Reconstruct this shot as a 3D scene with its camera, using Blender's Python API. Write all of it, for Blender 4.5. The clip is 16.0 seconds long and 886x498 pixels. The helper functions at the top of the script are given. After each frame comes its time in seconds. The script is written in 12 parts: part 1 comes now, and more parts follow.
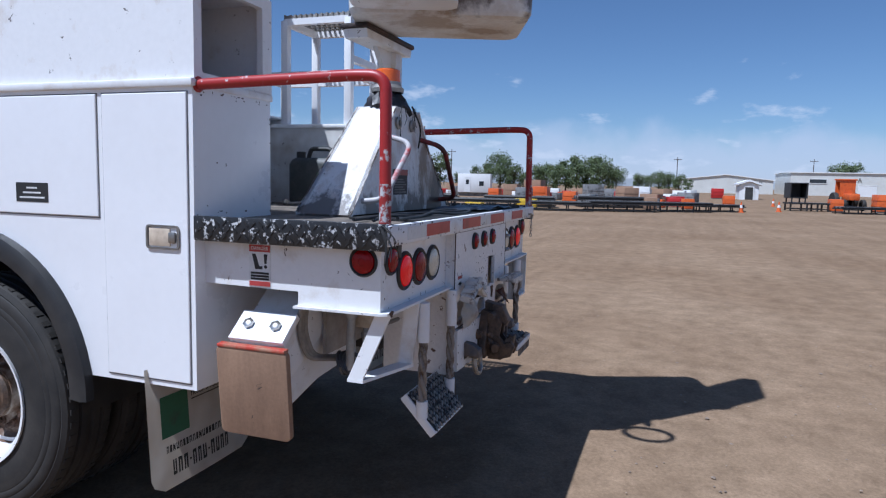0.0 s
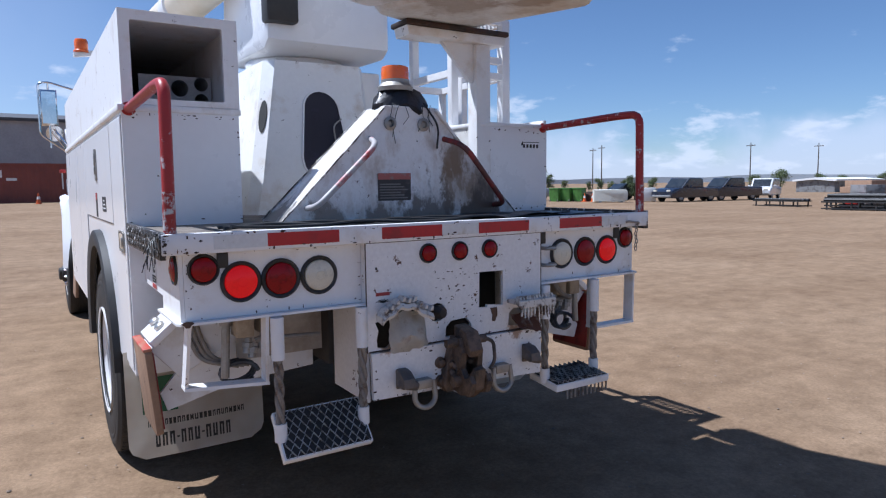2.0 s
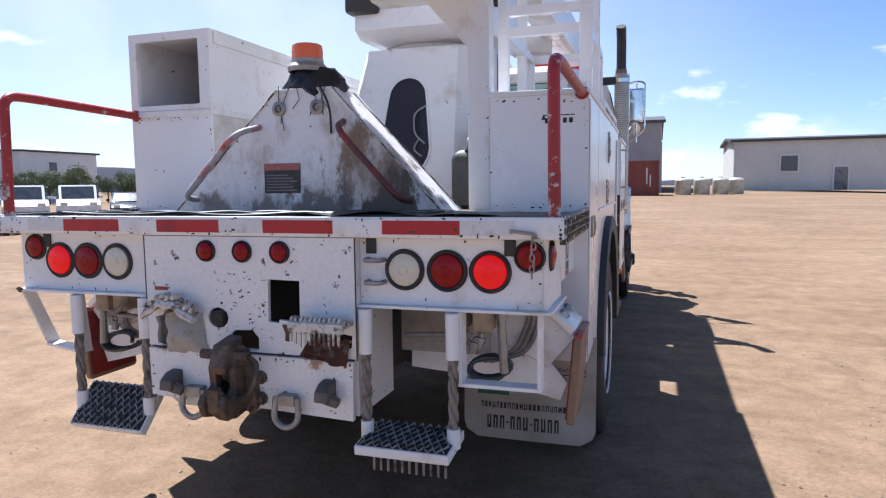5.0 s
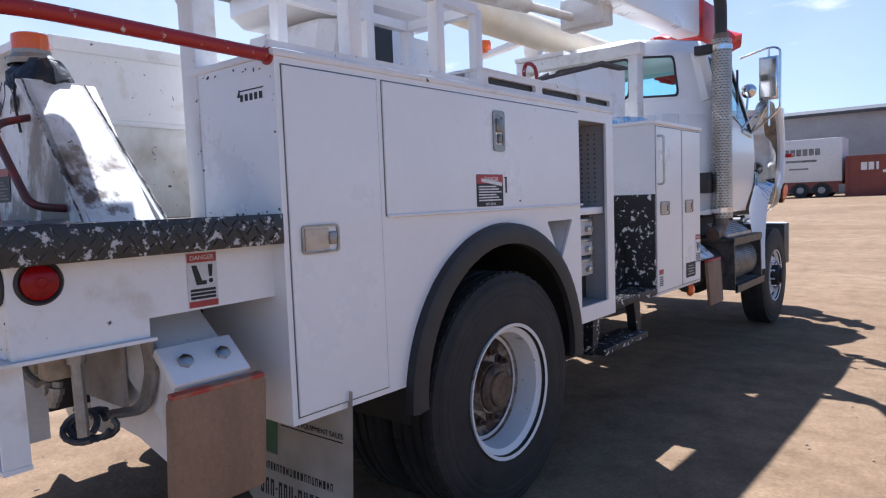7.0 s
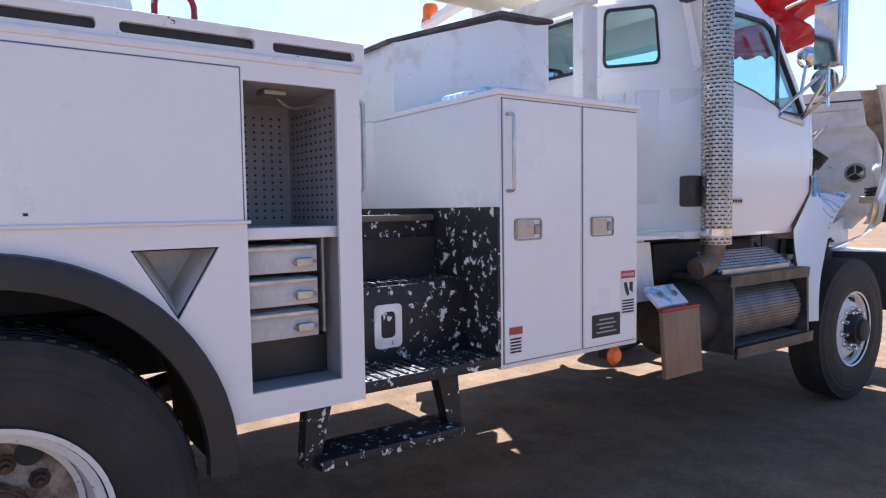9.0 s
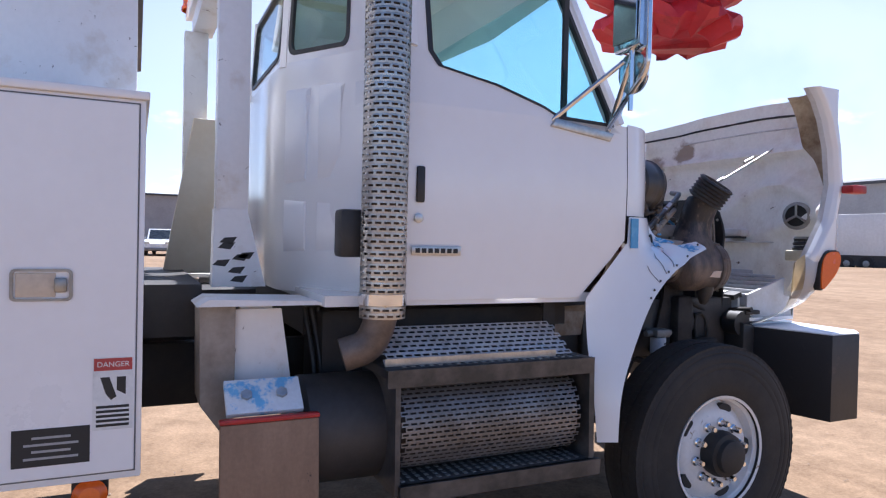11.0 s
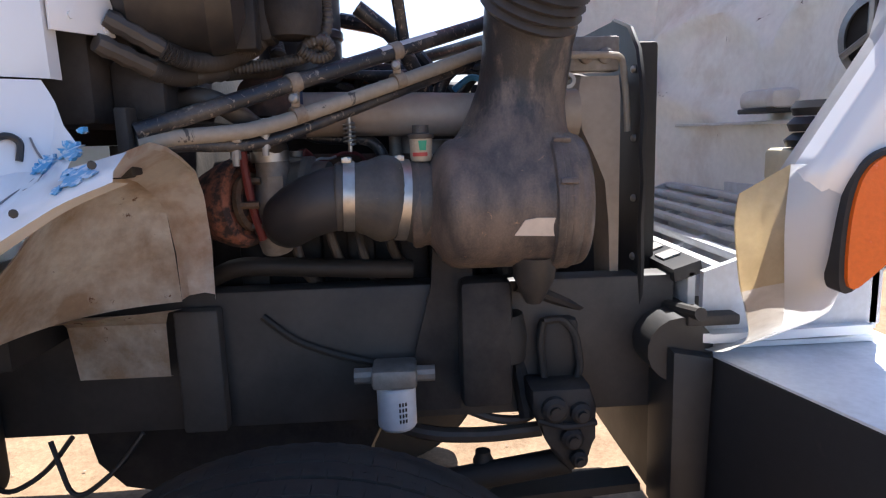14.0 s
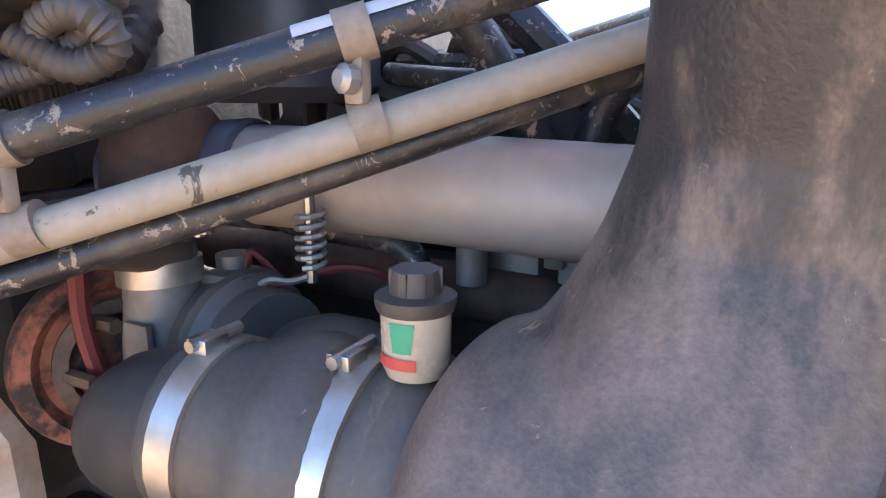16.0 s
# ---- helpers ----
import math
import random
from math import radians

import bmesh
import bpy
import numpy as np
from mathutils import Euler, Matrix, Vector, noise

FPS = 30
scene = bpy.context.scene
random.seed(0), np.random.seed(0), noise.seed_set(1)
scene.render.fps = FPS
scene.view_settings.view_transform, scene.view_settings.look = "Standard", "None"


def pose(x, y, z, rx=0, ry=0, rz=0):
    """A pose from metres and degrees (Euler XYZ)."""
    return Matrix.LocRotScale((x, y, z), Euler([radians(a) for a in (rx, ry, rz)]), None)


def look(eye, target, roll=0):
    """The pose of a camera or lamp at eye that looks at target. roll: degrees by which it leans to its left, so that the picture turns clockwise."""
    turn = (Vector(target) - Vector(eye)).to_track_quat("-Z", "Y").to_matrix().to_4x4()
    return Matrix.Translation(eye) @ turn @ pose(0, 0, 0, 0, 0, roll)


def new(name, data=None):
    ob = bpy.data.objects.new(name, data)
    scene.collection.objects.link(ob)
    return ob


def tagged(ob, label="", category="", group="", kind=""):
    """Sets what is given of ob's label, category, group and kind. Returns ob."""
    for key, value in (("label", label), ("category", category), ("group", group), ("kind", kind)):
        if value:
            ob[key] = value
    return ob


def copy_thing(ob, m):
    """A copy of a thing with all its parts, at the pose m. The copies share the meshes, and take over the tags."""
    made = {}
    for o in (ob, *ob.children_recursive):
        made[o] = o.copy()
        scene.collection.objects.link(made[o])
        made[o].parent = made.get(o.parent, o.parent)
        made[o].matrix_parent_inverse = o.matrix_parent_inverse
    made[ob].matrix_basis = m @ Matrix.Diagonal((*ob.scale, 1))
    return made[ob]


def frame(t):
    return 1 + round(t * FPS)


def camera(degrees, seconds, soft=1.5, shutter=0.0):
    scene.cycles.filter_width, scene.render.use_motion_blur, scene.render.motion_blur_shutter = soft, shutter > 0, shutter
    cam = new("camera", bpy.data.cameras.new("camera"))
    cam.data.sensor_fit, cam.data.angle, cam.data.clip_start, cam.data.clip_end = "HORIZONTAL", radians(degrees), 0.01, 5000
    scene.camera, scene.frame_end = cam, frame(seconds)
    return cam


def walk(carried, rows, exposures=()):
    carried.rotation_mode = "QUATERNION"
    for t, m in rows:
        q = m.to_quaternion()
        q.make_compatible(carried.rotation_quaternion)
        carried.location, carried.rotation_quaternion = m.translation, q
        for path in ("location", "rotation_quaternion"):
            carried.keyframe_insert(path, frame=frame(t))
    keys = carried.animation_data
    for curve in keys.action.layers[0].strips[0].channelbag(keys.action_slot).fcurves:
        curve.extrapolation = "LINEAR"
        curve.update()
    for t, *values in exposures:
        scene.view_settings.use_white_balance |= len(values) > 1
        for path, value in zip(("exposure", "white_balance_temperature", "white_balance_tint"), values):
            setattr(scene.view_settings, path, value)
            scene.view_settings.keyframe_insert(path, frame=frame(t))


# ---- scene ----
cam = camera(67.7, 16.0, 1.2)
PATH = [
    (0, (-3.246, -0.97, 1.574), (-1.369, -0.311, 1.37), 1.3),
    (0.5, (-2.939, -1.473, 1.569), (-1.211, -0.482, 1.391), -0.2),
    (0.8, (-2.723, -1.706, 1.575), (-1.093, -0.558, 1.408), -0.4),
    (1, (-2.538, -1.842, 1.568), (-0.982, -0.595, 1.408), -0.0),
    (1.5, (-2.066, -2.159, 1.548), (-0.728, -0.68, 1.393), -0.3),
    (2, (-1.586, -2.41, 1.573), (-0.517, -0.731, 1.379), -0.7),
    (2.4, (-1.137, -2.49, 1.597), (-0.279, -0.697, 1.374), 0.6),
    (2.5, (-1.046, -2.518, 1.607), (-0.238, -0.702, 1.382), 0.8),
    (3, (-0.511, -2.582, 1.571), (-0.018, -0.658, 1.343), -0.0),
    (3.2, (-0.348, -2.567, 1.565), (0.041, -0.618, 1.34), -0.1),
    (5.5, (1.932, -1.918, 1.489), (1.027, -0.143, 1.315), -1.3),
    (5.8, (2.169, -1.722, 1.474), (1.137, -0.017, 1.307), -1.5),
    (6, (2.332, -1.562, 1.482), (1.299, 0.147, 1.381), -0.8),
    (6.3, (2.567, -1.272, 1.503), (1.478, 0.404, 1.427), 0.3),
    (6.5, (2.652, -1.076, 1.469), (1.535, 0.582, 1.408), -0.3),
    (7, (2.903, -0.528, 1.449), (1.633, 1.009, 1.3), -2.1),
    (7.5, (3.15, 0.069, 1.472), (1.875, 1.602, 1.306), -0.7),
    (7.6, (3.144, 0.223, 1.48), (1.862, 1.747, 1.297), -0.4),
    (8, (3.248, 0.743, 1.445), (1.836, 2.152, 1.303), -0.7),
    (8.2, (3.232, 0.988, 1.421), (1.728, 2.299, 1.277), -1.0),
    (8.5, (3.295, 1.38, 1.42), (1.739, 2.629, 1.275), -0.8),
    (8.7, (3.304, 1.616, 1.424), (1.717, 2.828, 1.293), -0.9),
    (10.8, (3.359, 4.423, 1.473), (1.57, 5.313, 1.388), 1.1),
    (11, (3.422, 4.665, 1.491), (1.61, 5.509, 1.465), 1.3),
    (11.5, (3.193, 5.282, 1.478), (1.373, 6.104, 1.364), 1.1),
    (12, (3.03, 5.779, 1.463), (1.196, 6.559, 1.29), 0.7),
    (12.5, (2.844, 6.292, 1.465), (0.964, 6.95, 1.287), 0.8),
    (13, (2.668, 6.77, 1.511), (0.724, 7.181, 1.283), 1.0),
    (13.2, (2.554, 6.911, 1.479), (0.595, 7.219, 1.22), -1.3),
    (13.5, (2.324, 7.109, 1.5), (0.359, 7.326, 1.197), -0.7),
    (14, (1.976, 7.398, 1.521), (0.008, 7.494, 1.18), -1.8),
    (14.5, (1.633, 7.499, 1.567), (-0.334, 7.368, 1.23), -2.3),
    (14.8, (1.412, 7.518, 1.593), (-0.545, 7.306, 1.242), -1.4),
    (15, (1.286, 7.526, 1.624), (-0.659, 7.27, 1.232), -1.2),
    (15.4, (1.097, 7.608, 1.679), (-0.752, 7.073, 1.136), -0.7),
    (15.5, (1.059, 7.625, 1.652), (-0.782, 6.977, 1.214), -0.8),
    (16, (0.934, 7.643, 1.658), (-0.782, 6.73, 1.188), 0.0),
]
EXPOSURES = [(0.0, 0.2, 5130, 11), (1.5, 0.53, 5330, 12), (2.0, 0.51, 5330, 12), (3.0, 0.68, 5330, 14), (5.5, 1.2, 5730, 13), (6.0, 1.25, 5680, 12), (6.5, 1.18, 5630, 13), (7.0, 1.06, 5580, 13), (7.5, 1.07, 5500, 15), (8.5, 1.39, 5600, 16), (11.0, 1.3, 5650, 16), (12.0, 1.07, 5600, 16), (12.5, 1.14, 5600, 17), (13.0, 1.32, 5700, 16), (13.5, 1.38, 5830, 14), (14.0, 1.84, 6130, 12), (14.5, 2.19, 6380, 16), (15.0, 2.49, 6330, 14), (15.5, 2.99, 6230, 12), (16.0, 3.37, 6080, 10)]
walk(cam, [(t, look(e, g, r)) for t, e, g, r in PATH], EXPOSURES)

# ---- daylight: high sun over the truck's left front, thin cumulus ----
SUN = Vector((-0.43, 0.33, 1.0)).normalized()
world = bpy.data.worlds.new("World")
scene.world = world
world.use_nodes = True
wn, wl = world.node_tree.nodes, world.node_tree.links
wn.clear()
sky = wn.new("ShaderNodeTexSky")
sky.sky_type = "NISHITA"
sky.sun_disc = False
sky.sun_elevation = math.asin(SUN.z)
sky.sun_rotation = math.atan2(SUN.x, SUN.y)
sky.altitude = 1500
sky.air_density, sky.dust_density, sky.ozone_density = 1.0, 1.0, 2.5
wc = wn.new("ShaderNodeTexCoord")
ws2 = wn.new("ShaderNodeSeparateXYZ")
wl.new(wc.outputs["Generated"], ws2.inputs["Vector"])


def wmath(op, a, b):
    """One step of the sky's arithmetic; a and b are sockets or numbers."""
    m = wn.new("ShaderNodeMath")
    m.operation = op
    for i, v in enumerate((a, b)):
        if isinstance(v, (int, float)):
            m.inputs[i].default_value = v
        else:
            wl.new(v, m.inputs[i])
    return m.outputs["Value"]


def wrange(v, a, b, c=0.0, d=1.0):
    r = wn.new("ShaderNodeMapRange")
    r.interpolation_type = "SMOOTHSTEP"
    for k, x in zip(("From Min", "From Max", "To Min", "To Max"), (a, b, c, d)):
        r.inputs[k].default_value = x
    wl.new(v, r.inputs["Value"])
    return r.outputs["Result"]


# small cumulus low over the yard, and a pale bank along the horizon
up = wmath("ADD", wmath("MAXIMUM", ws2.outputs["Z"], 0.0), 0.36)
wv = wn.new("ShaderNodeCombineXYZ")
wl.new(wmath("DIVIDE", ws2.outputs["X"], up), wv.inputs["X"])
wl.new(wmath("DIVIDE", ws2.outputs["Y"], up), wv.inputs["Y"])
wl.new(wmath("MULTIPLY", ws2.outputs["Z"], 3.0), wv.inputs["Z"])
wno = wn.new("ShaderNodeTexNoise")
wno.inputs["Scale"].default_value = 4.6
wno.inputs["Detail"].default_value = 8
wno.inputs["Roughness"].default_value = 0.55
wl.new(wv.outputs["Vector"], wno.inputs["Vector"])
fewer = wmath("ADD", wno.outputs["Fac"], wrange(ws2.outputs["Z"], 0.05, 0.24, 0.045, -0.075))
puffs = wmath("MULTIPLY", wrange(fewer, 0.575, 0.70, 0.0, 0.62), wrange(ws2.outputs["Z"], 0.42, 0.22))
wn2 = wn.new("ShaderNodeTexNoise")
wn2.inputs["Scale"].default_value = 9.0
wn2.inputs["Detail"].default_value = 7
wl.new(wc.outputs["Generated"], wn2.inputs["Vector"])
edge = wmath("ADD", ws2.outputs["Z"], wmath("MULTIPLY", wn2.outputs["Fac"], -0.14))
bank = wrange(edge, 0.015, -0.035, 0.0, 0.72)
toward = wmath("ADD", wmath("MULTIPLY", ws2.outputs["X"], -0.79), wmath("MULTIPLY", ws2.outputs["Y"], 0.61))
veil = wmath("MULTIPLY", wrange(toward, 0.35, 0.95, 0.0, 0.62), wrange(ws2.outputs["Z"], 0.60, 0.25))
bank = wmath("MAXIMUM", bank, wmath("MULTIPLY", veil, wrange(wn2.outputs["Fac"], 0.25, 0.62, 0.72, 1.0)))
wx = wn.new("ShaderNodeMix")
wx.data_type = "RGBA"
wx.inputs["B"].default_value = (7.0, 7.3, 8.1, 1)
wx2 = wn.new("ShaderNodeMix")
wx2.data_type = "RGBA"
wx2.inputs["B"].default_value = (8.6, 8.6, 8.8, 1)
bg = wn.new("ShaderNodeBackground")
bg.inputs["Strength"].default_value = 0.070
wo = wn.new("ShaderNodeOutputWorld")
wl.new(bank, wx.inputs["Factor"])
wl.new(sky.outputs["Color"], wx.inputs["A"])
wl.new(puffs, wx2.inputs["Factor"])
wl.new(wx.outputs["Result"], wx2.inputs["A"])
wl.new(wx2.outputs["Result"], bg.inputs["Color"])
wl.new(bg.outputs["Background"], wo.inputs["Surface"])

sun_data = bpy.data.lights.new("sun", "SUN")
sun_data.energy = 4.9
sun_data.angle = radians(0.53)
sun_data.color = (1.0, 0.95, 0.88)
sun = new("sun", sun_data)
sun.matrix_world = look(SUN * 50, (0, 0, 0))

# ---- materials ----
def mat(name, col, rough=0.5, metal=0.0, col2=None, cover=0.5, scale=3.0, grain=60.0, bump=0.1, spec=0.5, soft=0.12, emit=None, coat=0.0, dist=0.002, amp=1.0, col3=None, cover3=0.3, scale3=30.0, stains=(), stretch=None):
    """Paint, metal, rubber or earth: a base colour broken by patches of a second one, fine grain and relief."""
    m = bpy.data.materials.new(name)
    m.use_nodes = True
    n, l = m.node_tree.nodes, m.node_tree.links
    p = n["Principled BSDF"]
    tc = n.new("ShaderNodeTexCoord")
    big = n.new("ShaderNodeTexNoise")
    big.inputs["Scale"].default_value, big.inputs["Detail"].default_value, big.inputs["Roughness"].default_value = scale, 8, 0.65
    fine = n.new("ShaderNodeTexNoise")
    fine.inputs["Scale"].default_value, fine.inputs["Detail"].default_value = grain, 4
    if stretch:
        mp = n.new("ShaderNodeMapping")
        mp.inputs["Scale"].default_value = stretch
        l.new(tc.outputs["Object"], mp.inputs["Vector"])
        l.new(mp.outputs["Vector"], big.inputs["Vector"])
    else:
        l.new(tc.outputs["Object"], big.inputs["Vector"])
    l.new(tc.outputs["Object"], fine.inputs["Vector"])
    ramp = n.new("ShaderNodeValToRGB")
    ramp.color_ramp.elements[0].position, ramp.color_ramp.elements[1].position = max(0, 1 - cover - soft / 2), min(1, 1 - cover + soft / 2)
    l.new(big.outputs["Fac"], ramp.inputs["Fac"])
    mix = n.new("ShaderNodeMix")
    mix.data_type = "RGBA"
    c2 = col2 or tuple(c * 0.8 for c in col)
    mix.inputs["A"].default_value, mix.inputs["B"].default_value = (*col, 1), (*c2, 1)
    l.new(ramp.outputs["Color"], mix.inputs["Factor"])
    fr = n.new("ShaderNodeMapRange")
    fr.inputs["To Min"].default_value, fr.inputs["To Max"].default_value = 1 - 0.14 * amp, 1 + 0.12 * amp
    l.new(fine.outputs["Fac"], fr.inputs["Value"])
    mul = n.new("ShaderNodeMix")
    mul.data_type, mul.blend_type = "RGBA", "MULTIPLY"
    mul.inputs["Factor"].default_value = 1.0
    body = mix.outputs["Result"]
    if col3:
        # chips or blotches of a third colour
        sp = n.new("ShaderNodeTexNoise")
        sp.inputs["Scale"].default_value, sp.inputs["Detail"].default_value, sp.inputs["Roughness"].default_value = scale3, 5, 0.7
        sp.inputs["Distortion"].default_value = 0.6
        l.new(tc.outputs["Object"], sp.inputs["Vector"])
        sr = n.new("ShaderNodeMapRange")
        sr.inputs["From Min"].default_value, sr.inputs["From Max"].default_value = 1 - cover3, 1.03 - cover3
        l.new(sp.outputs["Fac"], sr.inputs["Value"])
        m3 = n.new("ShaderNodeMix")
        m3.data_type = "RGBA"
        m3.inputs["B"].default_value = (*col3, 1)
        l.new(sr.outputs["Result"], m3.inputs["Factor"])
        l.new(body, m3.inputs["A"])
        body = m3.outputs["Result"]
    # ragged stains, each round a point: centre, reach, colour
    for spot, reach, shade in stains:
        vd = n.new("ShaderNodeVectorMath")
        vd.operation = "DISTANCE"
        vd.inputs[1].default_value = spot
        l.new(tc.outputs["Object"], vd.inputs[0])
        ad = n.new("ShaderNodeMath")
        ad.operation = "MULTIPLY_ADD"
        ad.inputs[1].default_value = 2.6 * reach
        l.new(big.outputs["Fac"], ad.inputs[0])
        l.new(vd.outputs["Value"], ad.inputs[2])
        st = n.new("ShaderNodeMapRange")
        st.inputs["From Min"].default_value, st.inputs["From Max"].default_value = 2.00 * reach, 1.68 * reach
        st.inputs["To Max"].default_value = 0.90
        l.new(ad.outputs["Value"], st.inputs["Value"])
        m4 = n.new("ShaderNodeMix")
        m4.data_type = "RGBA"
        m4.inputs["B"].default_value = (*shade, 1)
        l.new(st.outputs["Result"], m4.inputs["Factor"])
        l.new(body, m4.inputs["A"])
        body = m4.outputs["Result"]
    l.new(body, mul.inputs["A"])
    l.new(fr.outputs["Result"], mul.inputs["B"])
    l.new(mul.outputs["Result"], p.inputs["Base Color"])
    rr = n.new("ShaderNodeMapRange")
    rr.inputs["To Min"].default_value, rr.inputs["To Max"].default_value = max(0.02, rough - 0.12), min(1, rough + 0.12)
    l.new(big.outputs["Fac"], rr.inputs["Value"])
    l.new(rr.outputs["Result"], p.inputs["Roughness"])
    p.inputs["Metallic"].default_value = metal
    p.inputs["Specular IOR Level"].default_value = spec
    p.inputs["Coat Weight"].default_value = coat
    p.inputs["Coat Roughness"].default_value = 0.15
    if emit:
        p.inputs["Emission Color"].default_value, p.inputs["Emission Strength"].default_value = (*emit[0], 1), emit[1]
    if bump:
        bp = n.new("ShaderNodeBump")
        bp.inputs["Strength"].default_value, bp.inputs["Distance"].default_value = bump, dist
        l.new(fine.outputs["Fac"], bp.inputs["Height"])
        l.new(bp.outputs["Normal"], p.inputs["Normal"])
    return m


def glass(name, col, rough=0.02, alpha=0.5):
    """A pane that shows what is behind it, tinted, and mirrors what is before it."""
    m = bpy.data.materials.new(name)
    m.use_nodes = True
    n, l = m.node_tree.nodes, m.node_tree.links
    n.clear()
    tr, gl, mx, lw, pw, out = (n.new("ShaderNode" + k) for k in ("BsdfTransparent", "BsdfGlossy", "MixShader", "LayerWeight", "Math", "OutputMaterial"))
    tr.inputs["Color"].default_value = (*col, 1)
    gl.inputs["Roughness"].default_value = rough
    pw.operation = "POWER"
    pw.inputs[1].default_value = 3.5
    l.new(lw.outputs["Facing"], pw.inputs[0])
    l.new(pw.outputs["Value"], mx.inputs["Fac"])
    l.new(tr.outputs["BSDF"], mx.inputs[1])
    l.new(gl.outputs["BSDF"], mx.inputs[2])
    l.new(mx.outputs["Shader"], out.inputs["Surface"])
    return m


WHITE = mat("white_paint", (0.82, 0.815, 0.82), 0.30, col2=(0.76, 0.75, 0.745), cover=0.4, scale=1.6, grain=25, bump=0.012, soft=0.5, coat=0.3, amp=0.2, col3=(0.60, 0.57, 0.53), cover3=0.245, scale3=11)
CABWHITE = mat("gloss_white_paint", (0.82, 0.82, 0.82), 0.22, col2=(0.76, 0.755, 0.75), cover=0.4, scale=1.3, grain=14, bump=0.01, soft=0.6, coat=0.6, amp=0.15)
WORN = mat("worn_white_paint", (0.78, 0.775, 0.77), 0.42, col2=(0.52, 0.45, 0.37), cover=0.34, scale=5, grain=40, bump=0.05, soft=0.22, amp=0.4, col3=(0.07, 0.042, 0.030), cover3=0.338, scale3=19)
GRIMY = mat("grimy_white_paint", (0.77, 0.76, 0.75), 0.45, col2=(0.42, 0.33, 0.25), cover=0.37, scale=11, grain=60, bump=0.06, soft=0.30, amp=0.6, col3=(0.07, 0.045, 0.03), cover3=0.352, scale3=17, stretch=(1.0, 1.0, 0.6), stains=(((0.36, 0.38, 1.55), 0.30, (0.25, 0.18, 0.12)), ((0.28, 0.38, 1.70), 0.15, (0.22, 0.145, 0.085)), ((0.44, 0.38, 1.46), 0.24, (0.13, 0.09, 0.065)), ((0.15, 0.38, 1.41), 0.25, (0.12, 0.09, 0.07)), ((0.42, 0.40, 1.41), 0.24, (0.08, 0.058, 0.045)), ((-0.15, 0.38, 1.39), 0.22, (0.17, 0.13, 0.10)), ((-0.42, 0.38, 1.385), 0.18, (0.22, 0.175, 0.14)), ((-0.60, 0.52, 1.44), 0.20, (0.10, 0.085, 0.075))))
# real dust on most parts; on the rim lining its grey is painted shade
DIRTYSHADEWHITE = mat("dusty_shaded_white_paint", (0.70, 0.69, 0.67), 0.6, col2=(0.42, 0.37, 0.31), cover=0.42, scale=3.5, grain=50, bump=0.05, soft=0.4)
CHIPPED = mat("chipped_black_on_white", (0.012, 0.012, 0.014), 0.55, col2=(0.72, 0.72, 0.72), cover=0.40, scale=24, grain=60, bump=0.25, soft=0.02)
TREAD = mat("worn_black_treadplate", (0.012, 0.012, 0.013), 0.42, col2=(0.5, 0.5, 0.5), cover=0.42, scale=34, grain=80, bump=0.3, soft=0.04, spec=0.6)
BLACK = mat("black_steel", (0.018, 0.018, 0.019), 0.5, col2=(0.05, 0.045, 0.04), cover=0.4, scale=5, grain=50, bump=0.1, soft=0.4)
FRAME = mat("dusty_black_frame", (0.014, 0.0135, 0.013), 0.65, col2=(0.045, 0.037, 0.031), cover=0.45, scale=6, grain=70, bump=0.15, soft=0.4)
RUBBER = mat("tyre_rubber", (0.018, 0.018, 0.0185), 0.7, col2=(0.055, 0.049, 0.043), cover=0.45, scale=5, grain=90, bump=0.2, soft=0.5, spec=0.3)
FLARE = mat("black_rubber_flare", (0.017, 0.017, 0.018), 0.55, col2=(0.04, 0.038, 0.036), cover=0.4, scale=6, grain=80, bump=0.1, soft=0.4)
REDTUBE = mat("chipped_red_paint", (0.33, 0.018, 0.016), 0.42, col2=(0.52, 0.47, 0.47), cover=0.375, scale=24, grain=60, bump=0.1, soft=0.04)
REDPAINT = mat("red_paint", (0.42, 0.02, 0.018), 0.42, col2=(0.26, 0.02, 0.018), cover=0.4, scale=6, bump=0.05)
TAPERED = mat("red_reflective_tape", (0.40, 0.008, 0.012), 0.35, col2=(0.27, 0.012, 0.014), cover=0.4, scale=9, bump=0.06)
TAPEWHITE = mat("silver_reflective_tape", (0.66, 0.66, 0.65), 0.4, col2=(0.5, 0.45, 0.36), cover=0.4, scale=9, bump=0.06)
REDLENS = mat("red_lens", (0.26, 0.003, 0.005), 0.22, col2=(0.17, 0.002, 0.003), cover=0.4, scale=30, grain=200, bump=0.12, spec=0.25)
REDLIT = mat("lit_red_lens", (0.42, 0.004, 0.005), 0.2, col2=(0.36, 0.003, 0.004), cover=0.4, scale=30, grain=200, bump=0.12, spec=0.3, emit=((1.0, 0.008, 0.008), 0.20))
CLEARLENS = mat("frosted_clear_lens", (0.62, 0.58, 0.47), 0.18, col2=(0.5, 0.47, 0.38), cover=0.4, scale=30, grain=200, bump=0.4, coat=0.5)
AMBER = mat("amber_lens", (0.80, 0.14, 0.01), 0.25, col2=(0.7, 0.10, 0.008), cover=0.4, scale=14, grain=150, bump=0.2, coat=0.4)
RUST = mat("rusty_steel", (0.14, 0.075, 0.045), 0.75, col2=(0.04, 0.03, 0.026), cover=0.5, scale=14, grain=90, bump=0.4, soft=0.3)
HITCH = mat("greasy_rusty_casting", (0.15, 0.095, 0.06), 0.6, col2=(0.03, 0.024, 0.02), cover=0.48, scale=22, grain=90, bump=0.5, soft=0.3, dist=0.004)
